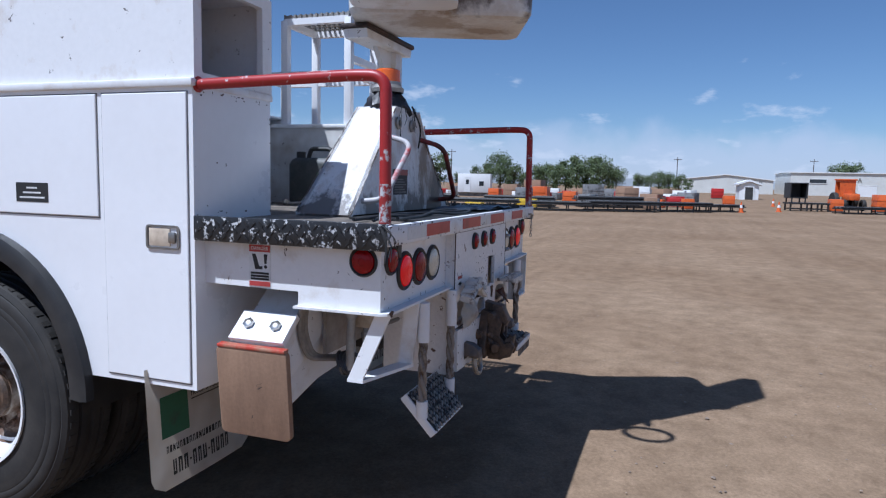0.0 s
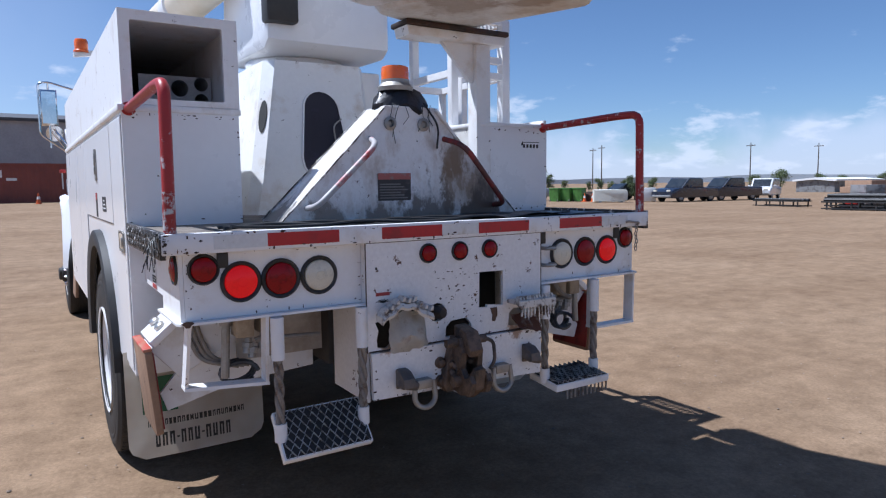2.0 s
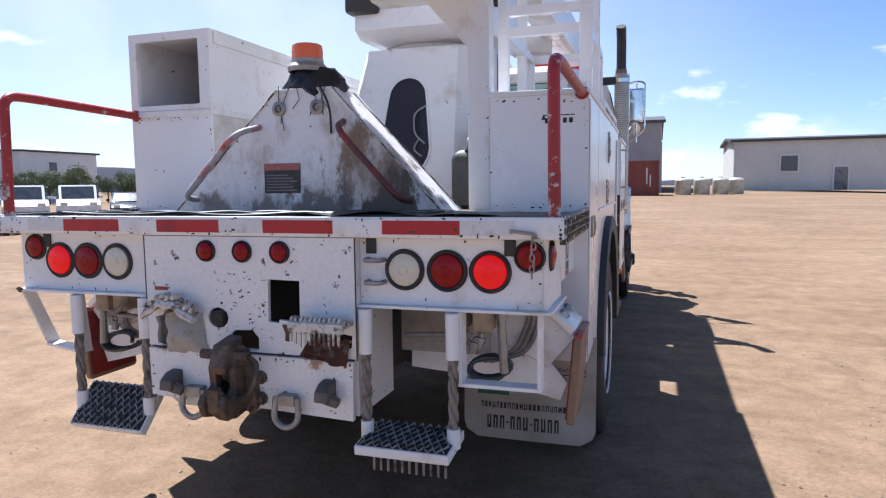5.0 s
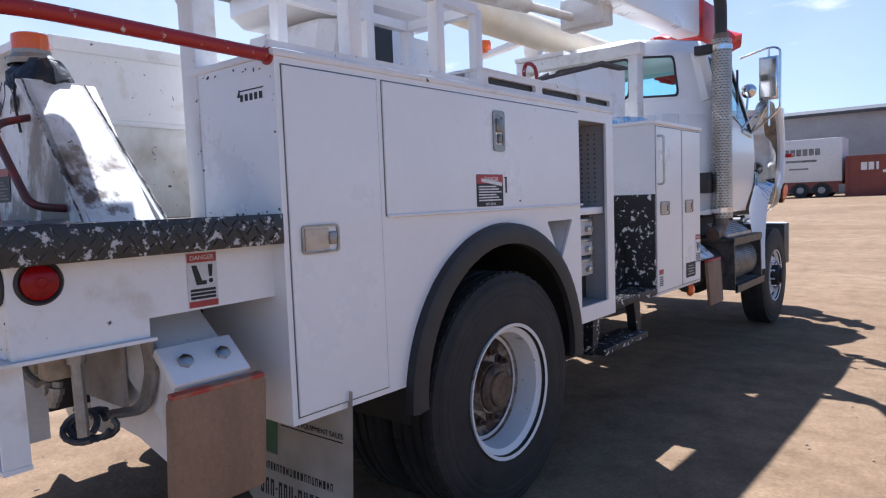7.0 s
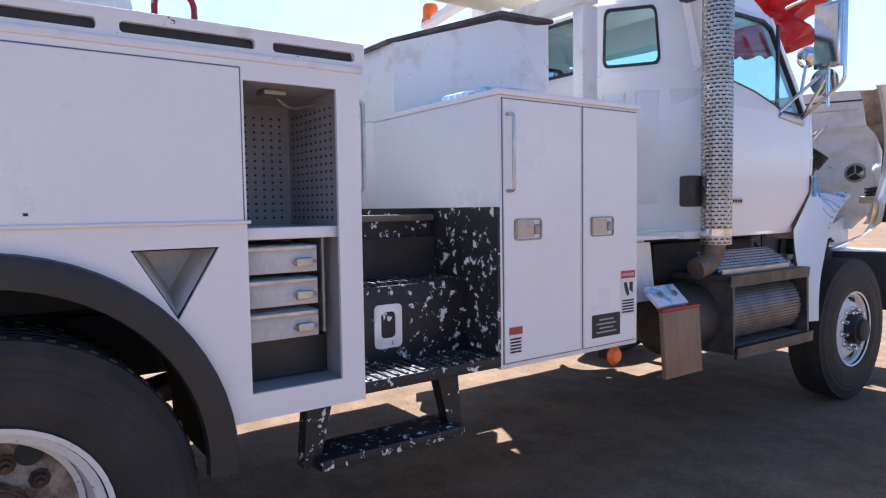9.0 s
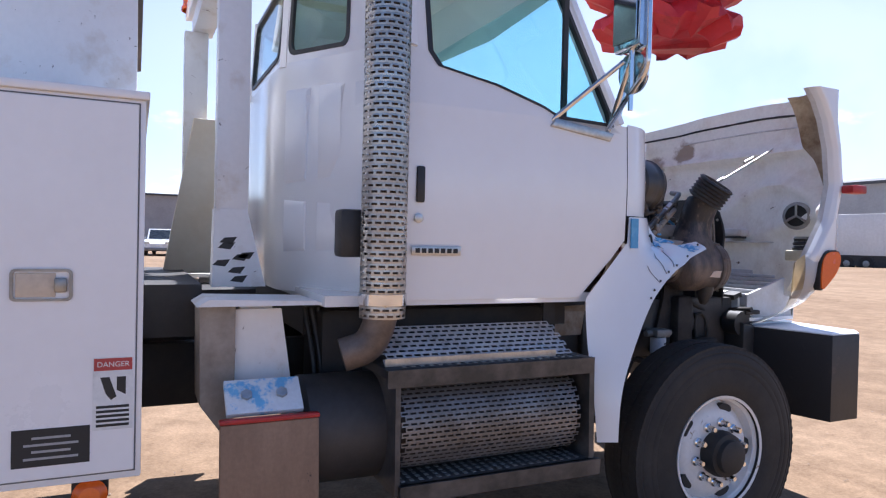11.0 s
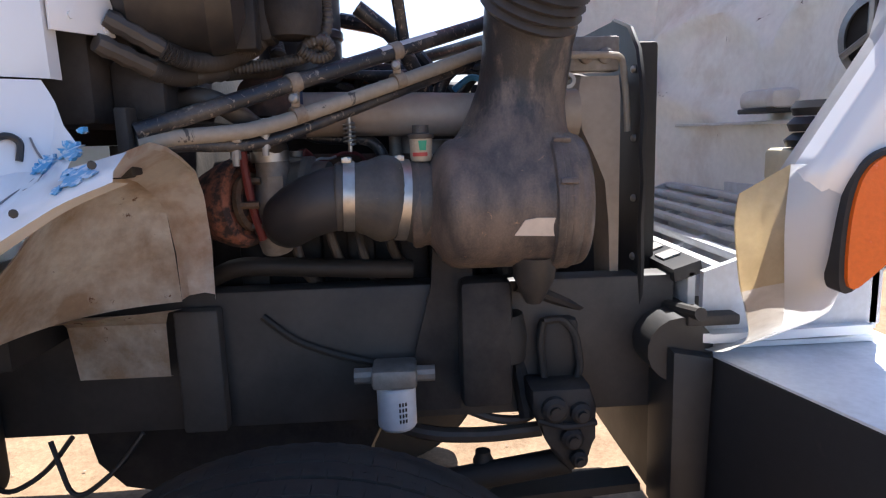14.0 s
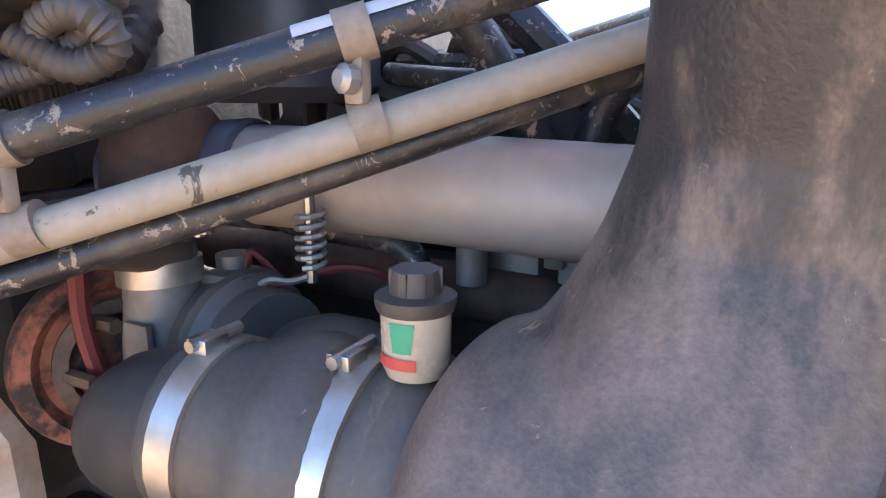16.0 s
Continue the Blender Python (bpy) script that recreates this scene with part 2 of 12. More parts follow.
CHROME = mat("chrome", (0.75, 0.75, 0.76), 0.14, 1.0, col2=(0.55, 0.54, 0.53), cover=0.35, scale=10, grain=60, bump=0.03, soft=0.4)
STEEL = mat("bare_steel", (0.55, 0.54, 0.52), 0.34, 1.0, col2=(0.34, 0.31, 0.28), cover=0.42, scale=14, grain=80, bump=0.1, soft=0.4)
GALV = mat("dull_grey_metal", (0.38, 0.37, 0.35), 0.5, 0.7, col2=(0.24, 0.21, 0.18), cover=0.42, scale=9, grain=70, bump=0.15, soft=0.4)
WOOD = mat("weathered_plywood", (0.32, 0.20, 0.125), 0.75, col2=(0.22, 0.135, 0.085), cover=0.44, scale=9, grain=70, bump=0.25, soft=0.4, amp=1.4, stretch=(1.0, 1.3, 0.35), col3=(0.07, 0.05, 0.038), cover3=0.33, scale3=9)
FLAP = mat("muddy_white_flap", (0.66, 0.63, 0.57), 0.6, col2=(0.40, 0.33, 0.25), cover=0.46, scale=5, grain=40, bump=0.06, soft=0.5)
GREEN = mat("green_print", (0.02, 0.10, 0.045), 0.6, col2=(0.03, 0.07, 0.04), cover=0.4, scale=9)
INK = mat("black_print", (0.02, 0.02, 0.02), 0.6, bump=0)
DECAL = mat("white_decal", (0.72, 0.72, 0.71), 0.5, bump=0)
DECALRED = mat("red_decal", (0.42, 0.05, 0.045), 0.5, bump=0)
ROPE = mat("dirty_wire_rope", (0.25, 0.22, 0.19), 0.7, 0.2, col2=(0.10, 0.065, 0.045), cover=0.45, scale=20, grain=120, bump=0.4)
BLUE = mat("light_blue_paint", (0.10, 0.34, 0.60), 0.5, col2=(0.16, 0.42, 0.66), cover=0.4, scale=10)
# near-black; on pieces standing for openings it puts their shade into colour
DARKIN = mat("dark_interior_and_shade", (0.03, 0.03, 0.03), 0.8, col2=(0.05, 0.048, 0.045), cover=0.4, scale=4)
GREYIN = mat("grey_cabinet_lining", (0.34, 0.34, 0.35), 0.6, col2=(0.24, 0.24, 0.25), cover=0.4, scale=5, soft=0.5)
PVC = mat("grey_pvc_pipe", (0.45, 0.45, 0.45), 0.5, col2=(0.3, 0.3, 0.3), cover=0.4, scale=6, soft=0.4)
TARP = mat("black_plastic_sheet", (0.014, 0.014, 0.016), 0.4, col2=(0.03, 0.03, 0.04), cover=0.4, scale=12, grain=30, bump=0.5, dist=0.01)
CABGLASS = glass("tinted_glass", (0.80, 0.94, 0.955))
FARGLASS = mat("dark_window_glass", (0.02, 0.025, 0.03), 0.08, bump=0, col2=(0.03, 0.035, 0.04), coat=0.5)


# ---- mesh tools ----
origin_of = {}


def thing(name, label, category, at=(0, 0, 0), group="", kind=""):
    ob = new(name)
    ob.location = at
    ob.empty_display_size = 0.2
    origin_of[ob.name] = Vector(at)
    return tagged(ob, label, category, group, kind)


def part(name, bm, material, parent=None, label="", smooth=35):
    """Links a bmesh, given in the world's coordinates, as one mesh object under a thing or a part."""
    if name in APART:
        return split(name, bm, material, parent, label, smooth)
    off = origin_of[parent.name] if parent else Vector((0, 0, 0))
    if off.length:
        bmesh.ops.translate(bm, verts=bm.verts, vec=-off)
    bmesh.ops.recalc_face_normals(bm, faces=bm.faces)
    me = bpy.data.meshes.new(name)
    bm.to_mesh(me)
    bm.free()
    me.materials.append(material)
    if smooth:
        me.shade_smooth()
        me.set_sharp_from_angle(angle=radians(smooth))
    ob = new(name, me)
    if parent:
        ob.parent = parent
    origin_of[ob.name] = off
    if label:
        ob["label"] = label
    return ob


APART = {"lug_nut": "", "rivet": "", "pad_bolt": "", "shroud_bolt": "", "hand_hole": "", "hydraulic_hose": "", "leaf_spring": "spring_leaf", "window_pillar": "", "door_seam": "", "service_body": "body_panel",
         "tube_box": "box_panel", "centre_plate": "plate_side", "sloping_guard": "guard_panel", "cab": "cab_panel", "engine_block": "engine_cover", "steering_gear": "steering_link", "rack_frame": "rack_bar",
         "boom_cradle": "cradle_leg", "grille": "slat", "coolant_hose": "", "wire_conduit": "", "air_line": "", "chassis_frame": "cross_member", "boom_rest": "rest_post", "corner_bracket": "bracket_side",
         "cab_steps": "step_side", "outrigger_leg": "leg_plate", "entry_steps": "step_riser", "cross_cabinet": "cabinet_cap", "tool_compartment": "compartment_wall", "light_panel": "flange", "side_skirt": "skirt_edge",
         "hydraulic_valve": "valve_piece", "turret_fitting": "", "top_rail": "rail_strip", "under_cab_tank": "", "inner_lip": "", "hood_floor": "", "lift_cylinder": "cylinder_piece", "jib_arm": "jib_beam",
         "tail_beam": "beam_flange", "front_frame_rail": "", "dash_hose": "", "hose_coupling": "", "stack_mount": "", "folding_step": "step_hanger", "brake_line": "", "red_wire": "", "cover_clip": "", "pale_fitting": "",
         "clip_bolt": "", "booster_bolt": "", "mirror_bracket": "bracket_bar", "frame_horn": "", "bucket_mount": "", "hydraulic_reservoir": "reservoir_block", "rubber_stop": "", "red_band": "", "step_bracket": "grip_tooth", "indicator_cap": "cap_rib", "pintle_hitch": "hitch_piece", "conduit_loop": "", "print_bars": "print_bar", "letter_bars": "letter_bar", "pictogram": "", "turbo_band": "turbo_nut", "flange_stud": "", "valve_cover_block": "block_piece", "frame_line": "", "crease_line": "", "perforated_guard": "guard_strip", "upper_guard": "guard_strip", "step_guard": "guard_bar", "scuff_mark": "", "oil_line": "", "dark_scar": ""}


def split(name, bm, material, parent, label, smooth):
    """Makes each loose piece of a bmesh a part of its own; the largest keeps the name and the label."""
    todo, pieces = set(bm.verts), []
    while todo:
        stack, seen = [next(iter(todo))], set()
        while stack:
            v = stack.pop()
            if v in seen:
                continue
            seen.add(v)
            stack += [e.other_vert(v) for e in v.link_edges]
        todo -= seen
        pieces.append(seen)
    def key(vs):
        lo = [min(v.co[i] for v in vs) for i in range(3)]
        hi = [max(v.co[i] for v in vs) for i in range(3)]
        return (-round(sum((a - b) ** 2 for a, b in zip(lo, hi)), 4), *[round(a, 3) for a in lo])
    pieces.sort(key=key)
    first = None
    second = APART.pop(name)
    try:
        for vs in pieces:
            sub = bmesh.new()
            idx = {}
            for f in bm.faces:
                if f.verts[0] in vs:
                    sub.faces.new([idx.setdefault(v, None) or idx.update({v: sub.verts.new(v.co)}) or idx[v] for v in f.verts])
            ob = part(name if (first is None and not name.endswith("_bars")) or not second else second, sub, material, parent, label if first is None else "", smooth)
            first = first or ob
    finally:
        APART[name] = second
    bm.free()
    return first


def B():
    return bmesh.new()


def box(bm, x0, x1, y0, y1, z0, z1, bev=0.0, m=None):
    vs = [bm.verts.new((x, y, z)) for x in (x0, x1) for y in (y0, y1) for z in (z0, z1)]
    fs = [bm.faces.new([vs[i] for i in q]) for q in ((0, 1, 3, 2), (4, 6, 7, 5), (0, 4, 5, 1), (2, 3, 7, 6), (0, 2, 6, 4), (1, 5, 7, 3))]
    if bev:
        es = list({e for f in fs for e in f.edges})
        r = bmesh.ops.bevel(bm, geom=es, offset=bev, segments=2, profile=0.5, affect="EDGES")
        vs = list({v for f in r["faces"] for v in f.verts} | {v for v in vs if v.is_valid})
    if m is not None:
        bmesh.ops.transform(bm, matrix=m, verts=vs)
    return bm


AX = {"x": lambda a, u, v: (a, u, v), "y": lambda a, u, v: (u, a, v), "z": lambda a, u, v: (u, v, a)}


def prism(bm, pts, axis, a, b, m=None, bev=0.0):
    """A flat outline pulled along an axis; the outline's two numbers are the other two coordinates in order."""
    f = AX[axis]
    v0 = [bm.verts.new(f(a, *p)) for p in pts]
    v1 = [bm.verts.new(f(b, *p)) for p in pts]
    fs = [bm.faces.new(v0), bm.faces.new(v1[::-1])]
    k = len(pts)
    for i in range(k):
        fs.append(bm.faces.new((v0[i], v0[(i + 1) % k], v1[(i + 1) % k], v1[i])))
    vs = v0 + v1
    if bev:
        es = list({e for f2 in fs[:2] for e in f2.edges})
        r = bmesh.ops.bevel(bm, geom=es, offset=bev, segments=2, profile=0.5, affect="EDGES")
        vs = list({v for f2 in r["faces"] for v in f2.verts} | {v for v in vs if v.is_valid})
    if m is not None:
        bmesh.ops.transform(bm, matrix=m, verts=vs)
    return bm


def plate(bm, outer, holes, fa, fb):
    """A sheet with holes: outlines in two numbers, fa and fb lay them on the front and the back face."""
    from mathutils.geometry import tessellate_polygon
    loops = [outer, *holes]
    flat = [p for lp in loops for p in lp]
    tris = tessellate_polygon([[Vector((p[0], p[1], 0)) for p in lp] for lp in loops])
    va, vb = [bm.verts.new(fa(*p)) for p in flat], [bm.verts.new(fb(*p)) for p in flat]
    for t in tris:
        if len(set(t)) == 3:
            bm.faces.new([va[i] for i in t])
            bm.faces.new([vb[i] for i in reversed(t)])
    o = 0
    for lp in loops:
        k = len(lp)
        for i in range(k):
            j = (i + 1) % k
            bm.faces.new((va[o + i], va[o + j], vb[o + j], vb[o + i]))
        o += k
    return bm


def rect(u0, u1, v0, v1, r=0.0, n=4):
    if not r:
        return [(u0, v0), (u1, v0), (u1, v1), (u0, v1)]
    out = []
    for cu, cv, a in ((u1 - r, v0 + r, -90), (u1 - r, v1 - r, 0), (u0 + r, v1 - r, 90), (u0 + r, v0 + r, 180)):
        out += [(cu + r * math.cos(radians(a + 90 * i / n)), cv + r * math.sin(radians(a + 90 * i / n))) for i in range(n + 1)]
    return out


def circle(u, v, r, n=24, r2=None):
    return [(u + r * math.cos(2 * math.pi * i / n), v + (r2 or r) * math.sin(2 * math.pi * i / n)) for i in range(n)]


def fillet(pts, r, n=6):
    """Rounds the corners of a path."""
    pts = [Vector(p) for p in pts]
    out = [pts[0]]
    for a, b, c in zip(pts, pts[1:], pts[2:]):
        u, v = (a - b).normalized(), (c - b).normalized()
        d = min(r, (a - b).length * 0.48, (c - b).length * 0.48)
        for i in range(n + 1):
            t = i / n
            out.append((b + u * d) * (1 - t) ** 2 + b * 2 * t * (1 - t) + (b + v * d) * t ** 2)
    return out + [pts[-1]]


def tube(bm, pts, r, seg=10, radii=None, cap=True):
    pts = [Vector(p) for p in pts]
    n = len(pts)
    rings, up = [], None
    for i, p in enumerate(pts):
        d = (pts[min(i + 1, n - 1)] - pts[max(i - 1, 0)]).normalized()
        if up is None:
            up = d.orthogonal().normalized()
        up = (up - d * up.dot(d))
        up = up.normalized() if up.length > 1e-6 else d.orthogonal().normalized()
        s = d.cross(up)
        rr = radii[i] if radii else r
        rings.append([bm.verts.new(p + (up * math.cos(2 * math.pi * k / seg) + s * math.sin(2 * math.pi * k / seg)) * rr) for k in range(seg)])
    for a, b in zip(rings, rings[1:]):
        for k in range(seg):
            bm.faces.new((a[k], a[(k + 1) % seg], b[(k + 1) % seg], b[k]))
    if cap:
        bm.faces.new(rings[0][::-1])
        bm.faces.new(rings[-1])
    return bm


def cyl(bm, a, b, r, seg=20, r2=None):
    return tube(bm, [a, b], r, seg, radii=[r, r if r2 is None else r2])


def lathe(bm, prof, at, axis, seg=32, close=False):
    """Turns a profile of (radius, height) round an axis through a point."""
    q = Vector((0, 0, 1)).rotation_difference(Vector(axis)).to_matrix().to_4x4()
    m = Matrix.Translation(at) @ q
    rings = []
    for r, h in prof:
        if r < 1e-6:
            rings.append([bm.verts.new(m @ Vector((0, 0, h)))])
        else:
            rings.append([bm.verts.new(m @ Vector((r * math.cos(2 * math.pi * k / seg), r * math.sin(2 * math.pi * k / seg), h))) for k in range(seg)])
    pairs = list(zip(rings, rings[1:])) + ([(rings[-1], rings[0])] if close else [])
    for a, b in pairs:
        for k in range(seg):
            j = (k + 1) % seg
            if len(a) == 1 and len(b) == 1:
                continue
            if len(a) == 1:
                bm.faces.new((a[0], b[k], b[j]))
            elif len(b) == 1:
                bm.faces.new((a[k], a[j], b[0]))
            else:
                bm.faces.new((a[k], a[j], b[j], b[k]))
    return bm


def loft(bm, rings, closed=True, cap=False):
    vr = [[bm.verts.new(p) for p in r] for r in rings]
    k = len(vr[0])
    for a, b in zip(vr, vr[1:]):
        for i in range(k if closed else k - 1):
            j = (i + 1) % k
            bm.faces.new((a[i], a[j], b[j], b[i]))
    if cap:
        bm.faces.new(vr[0][::-1])
        bm.faces.new(vr[-1])
    return bm


def words(name, text, size, m, material, parent, label=""):
    cu = bpy.data.curves.new(name, "FONT")
    cu.body, cu.size, cu.extrude, cu.align_x, cu.align_y = text, size, 0.0006, "CENTER", "CENTER"
    tmp = bpy.data.objects.new(name, cu)
    me = bpy.data.meshes.new_from_object(tmp)
    bpy.data.objects.remove(tmp)
    me.transform(Matrix.Translation(-origin_of[parent.name]) @ m)
    me.materials.append(material)
    ob = new(name, me)
    ob.parent = parent
    origin_of[ob.name] = origin_of[parent.name]
    if label:
        ob["label"] = label
    return ob

# ---- the truck: rear platform ----
truck = thing("bucket_truck", "white bucket truck with worn paint and open hood on dirt", "truck")


# deck and tail beam
bm = B()
box(bm, -1.2, 1.2, -0.03, 0.75, 1.375, 1.405, 0.004)
box(bm, -0.72, 0.72, 0.752, 4.6, 1.375, 1.405, 0.004)
deck = part("deck", bm, mat("scuffed_black_deck", (0.05, 0.045, 0.04), 0.7, col2=(0.24, 0.20, 0.16), cover=0.5, scale=5, grain=60, bump=0.3, soft=0.4), truck, "scuffed dark walking deck")
bm = B()
box(bm, -0.75, 0.9, 0.0, 0.33, 1.406, 1.414)
part("rubber_mat", bm, mat("black_rubber_mat", (0.02, 0.02, 0.02), 0.6, grain=50, bump=0.3), deck)
bm = B()
box(bm, -1.2, 1.2, -0.055, -0.03, 1.345, 1.418, 0.005)
box(bm, -1.2, 1.2, -0.03, 0.05, 1.345, 1.373, 0.003)
tail = part("tail_beam", bm, WORN, truck, "scratched white tail beam with red and silver tape")
for u0, u1, mt in ((-1.03, -0.84, TAPEWHITE), (-0.84, -0.56, TAPERED), (-0.375, -0.09, TAPERED), (-0.09, 0.10, TAPEWHITE), (0.10, 0.385, TAPERED), (0.575, 0.855, TAPERED), (0.855, 1.04, TAPEWHITE)):
    part("reflective_tape", box(B(), u0, u1, -0.0565, -0.0545, 1.358, 1.406), mt, tail)
for s in (-1, 1):
    bm = B()
    x0, x1 = sorted((s * 1.185, s * 1.206))
    box(bm, x0, x1, -0.05, 0.75, 1.33, 1.424, 0.003)
    edge = part("treadplate_edge", bm, TREAD, truck, "worn black diamond tread plate edge")
    bm = B()
    for i in range(24):
        for j in range(3):
            yy, zz = -0.03 + i * 0.032 + (j % 2) * 0.016, 1.35 + j * 0.026
            a = 45 if (i + j) % 2 else -45
            box(bm, -0.002, 0.002, -0.012, 0.012, -0.003, 0.003, 0, pose(s * 1.207, yy, zz, a, 0, 0))
    tread = part("raised_tread", bm, TREAD, edge)
    tread["kind"] = "stuff"

# rear light panels and centre plate
for s in (-1, 1):
    x0, x1 = sorted((0.4635 if s > 0 else -0.4465, s * 1.125))
    bm = B()
    plate(bm, rect(x0, x1, 1.104, 1.345), [], lambda u, v: (u, 0.0, v), lambda u, v: (u, 0.02, v))
    prism(bm, [(-0.036, 1.094), (0.05, 1.094), (0.05, 1.103), (-0.036, 1.103)], "x", s * 0.43, s * 1.118)
    lp = part("light_panel", bm, WORN, truck, "white rear light panel with rusty lower flange")
    bm = B()
    plate(bm, [(0.0, 1.104), (0.335, 1.104), (0.335, 1.155), (0.75, 1.16), (0.75, 1.345), (0.0, 1.345)], [], lambda u, v: (s * 1.14, u, v), lambda u, v: (s * 1.126, u, v))
    lip = [(s * 1.119, -0.036), (s * 1.145, -0.030), (s * 1.158, -0.008), (s * 1.160, 0.345), (s * 1.02, 0.345), (s * 1.02, 0.052), (s * 1.119, 0.052)]
    prism(bm, lip, "z", 1.094, 1.103)
    part("side_skirt", bm, WORN, truck, "white side skirt below the deck")
    if s < 0:
        # rust weeping from the bent corner
        bm = B()
        loft(bm, [[(-1.125 + 0.018 * math.cos(a) * (1 + 0.4 * math.sin(3 * a)), -0.0375, 1.10 + 0.012 * math.sin(a)), (-1.115, -0.039, 1.099)] for a in [2 * math.pi * i / 16 for i in range(17)]], closed=False)
        part("rust_bloom", bm, RUST, truck)
    # danger sticker on the skirt
    bm = box(B(), *sorted((s * 1.1405, s * 1.142)), 0.452, 0.548, 1.162, 1.322)
    st = part("warning_sticker", bm, DECAL, truck, "white and red danger sticker with a pictogram")
    bm = B()
    for z0, z1 in ((1.294, 1.320), (1.164, 1.182)):
        box(bm, *sorted((s * 1.1422, s * 1.143)), 0.454, 0.546, z0, z1)
    part("red_band", bm, DECALRED, st)
    bm = B()
    for k in range(3):
        box(bm, *sorted((s * 1.1422, s * 1.143)), 0.460, 0.540, 1.187 + k * 0.011, 1.195 + k * 0.011)
    yd = 1 if s > 0 else -1
    prism(bm, [(0.5 - yd * 0.034, 1.286), (0.5 - yd * 0.018, 1.286), (0.5 - yd * 0.002, 1.240), (0.5 + yd * 0.012, 1.240), (0.5 + yd * 0.012, 1.228), (0.5 - yd * 0.020, 1.228)], "x", s * 1.1422, s * 1.143)
    prism(bm, [(0.5 + yd * 0.018, 1.286), (0.5 + yd * 0.034, 1.286), (0.5 + yd * 0.030, 1.250), (0.5 + yd * 0.021, 1.250)], "x", s * 1.1422, s * 1.143)
    prism(bm, circle(0.5 + yd * 0.026, 1.238, 0.007, 10), "x", s * 1.1422, s * 1.143)
    part("pictogram", bm, INK, st)
    words("lettering", "DANGER", 0.019, pose(s * 1.1432, 0.5, 1.307, 90, 0, 90 * s), DECAL, st)


def lamp(x, y, z, r, lens, d=(0, -1, 0)):
    bm = B()
    lathe(bm, [(r * 0.78, -0.004), (r * 0.80, 0.008), (r * 0.90, 0.013), (r, 0.006), (r * 1.0, -0.004)], (x, y, z), d, 28)
    g = part("tail_lamp", bm, BLACK, truck, "round lamp in a black rubber grommet")
    bm = B()
    lathe(bm, [(r * 0.80, 0.004), (r * 0.76, 0.012), (r * 0.55, 0.018), (r * 0.25, 0.021), (0, 0.022)], (x, y, z), d, 28)
    for k in range(3):
        lathe(bm, [(r * (0.2 + 0.2 * k), 0.021 - 0.003 * k), (r * (0.23 + 0.2 * k), 0.0222 - 0.003 * k), (r * (0.26 + 0.2 * k), 0.0205 - 0.003 * k)], (x, y, z), d, 28)
    part("lens", bm, lens, g)


for x, z, r, le in ((-1.057, 1.284, 0.056, REDLENS), (-0.927, 1.23, 0.076, REDLIT), (-0.778, 1.23, 0.076, REDLENS), (-0.626, 1.23, 0.076, CLEARLENS),
                    (0.636, 1.23, 0.074, CLEARLENS), (0.793, 1.23, 0.074, REDLENS), (0.946, 1.23, 0.074, REDLIT), (1.081, 1.285, 0.054, REDLENS)):
    lamp(x, 0.0, z, r, le)
for x in (-0.157, 0.003, 0.163):
    lamp(x, -0.047, 1.287, 0.042, REDLENS)
lamp(-1.136, 0.068, 1.283, 0.056, REDLENS, (-1, 0, 0))
lamp(1.136, 0.072, 1.285, 0.056, REDLENS, (1, 0, 0))
for x, z in ((-0.99, 1.315), (0.51, 1.315), (1.015, 1.315)):
    part("marker_plate", box(B(), x - 0.02, x + 0.02, -0.008, -0.001, z - 0.03, z + 0.03, 0.003), BLACK, truck)
bm = B()
for z in (1.265, 1.185):
    tube(bm, fillet([(0.50, -0.002, z), (0.50, -0.05, z), (0.56, -0.05, z), (0.56, -0.002, z)], 0.02, 4), 0.009, 8)
part("hose_coupling", bm, GALV, truck)

bm = B()
torn = [(-0.402, 0.915), (-0.36, 0.908), (-0.33, 0.93), (-0.262, 0.945), (-0.205, 0.985), (-0.19, 1.03), (-0.215, 1.058), (-0.30, 1.066), (-0.36, 1.055), (-0.372, 1.03), (-0.41, 1.02), (-0.396, 0.985), (-0.405, 0.95)]
gap = [(0.268, 0.925), (0.33, 0.918), (0.40, 0.93), (0.445, 0.945), (0.448, 0.99), (0.36, 1.004), (0.30, 1.002), (0.275, 0.985)]
hole = [[(0.105, 1.025), (0.15, 1.022), (0.152, 1.035), (0.238, 1.024), (0.24, 1.183), (0.108, 1.185)], circle(-0.115, 1.03, 0.045, 12, 0.04), [(-0.075, 0.915), (0.06, 0.915), (0.062, 0.96), (0.035, 0.99), (-0.045, 0.985), (-0.07, 0.96)], torn, gap, circle(-0.40, 1.24, 0.006, 8), circle(0.43, 1.29, 0.006, 8), circle(0.43, 0.965, 0.006, 8)]
plate(bm, rect(-0.445, 0.462, 0.905, 1.343), hole, lambda u, v: (u, -0.047, v), lambda u, v: (u, -0.03, v))
plate(bm, [(-0.43, 0.705), (0.10, 0.694), (0.45, 0.68), (0.455, 0.897), (-0.435, 0.897)], [], lambda u, v: (u, -0.062, v), lambda u, v: (u, -0.04, v))
box(bm, -0.445, -0.43, -0.029, 0.3, 0.69, 1.343)
box(bm, 0.447, 0.462, -0.029, 0.3, 0.69, 1.343)
SPECKLED = mat("rust_speckled_white", (0.77, 0.76, 0.75), 0.42, col2=(0.10, 0.05, 0.033), cover=0.352, scale=17, grain=60, bump=0.05, soft=0.03, col3=(0.06, 0.035, 0.028), cover3=0.325, scale3=60, stains=(((-0.36, -0.05, 0.92), 0.07, (0.30, 0.17, 0.09)), ((0.30, -0.05, 0.90), 0.07, (0.28, 0.16, 0.09)), ((-0.07, -0.06, 0.72), 0.08, (0.20, 0.13, 0.08))))
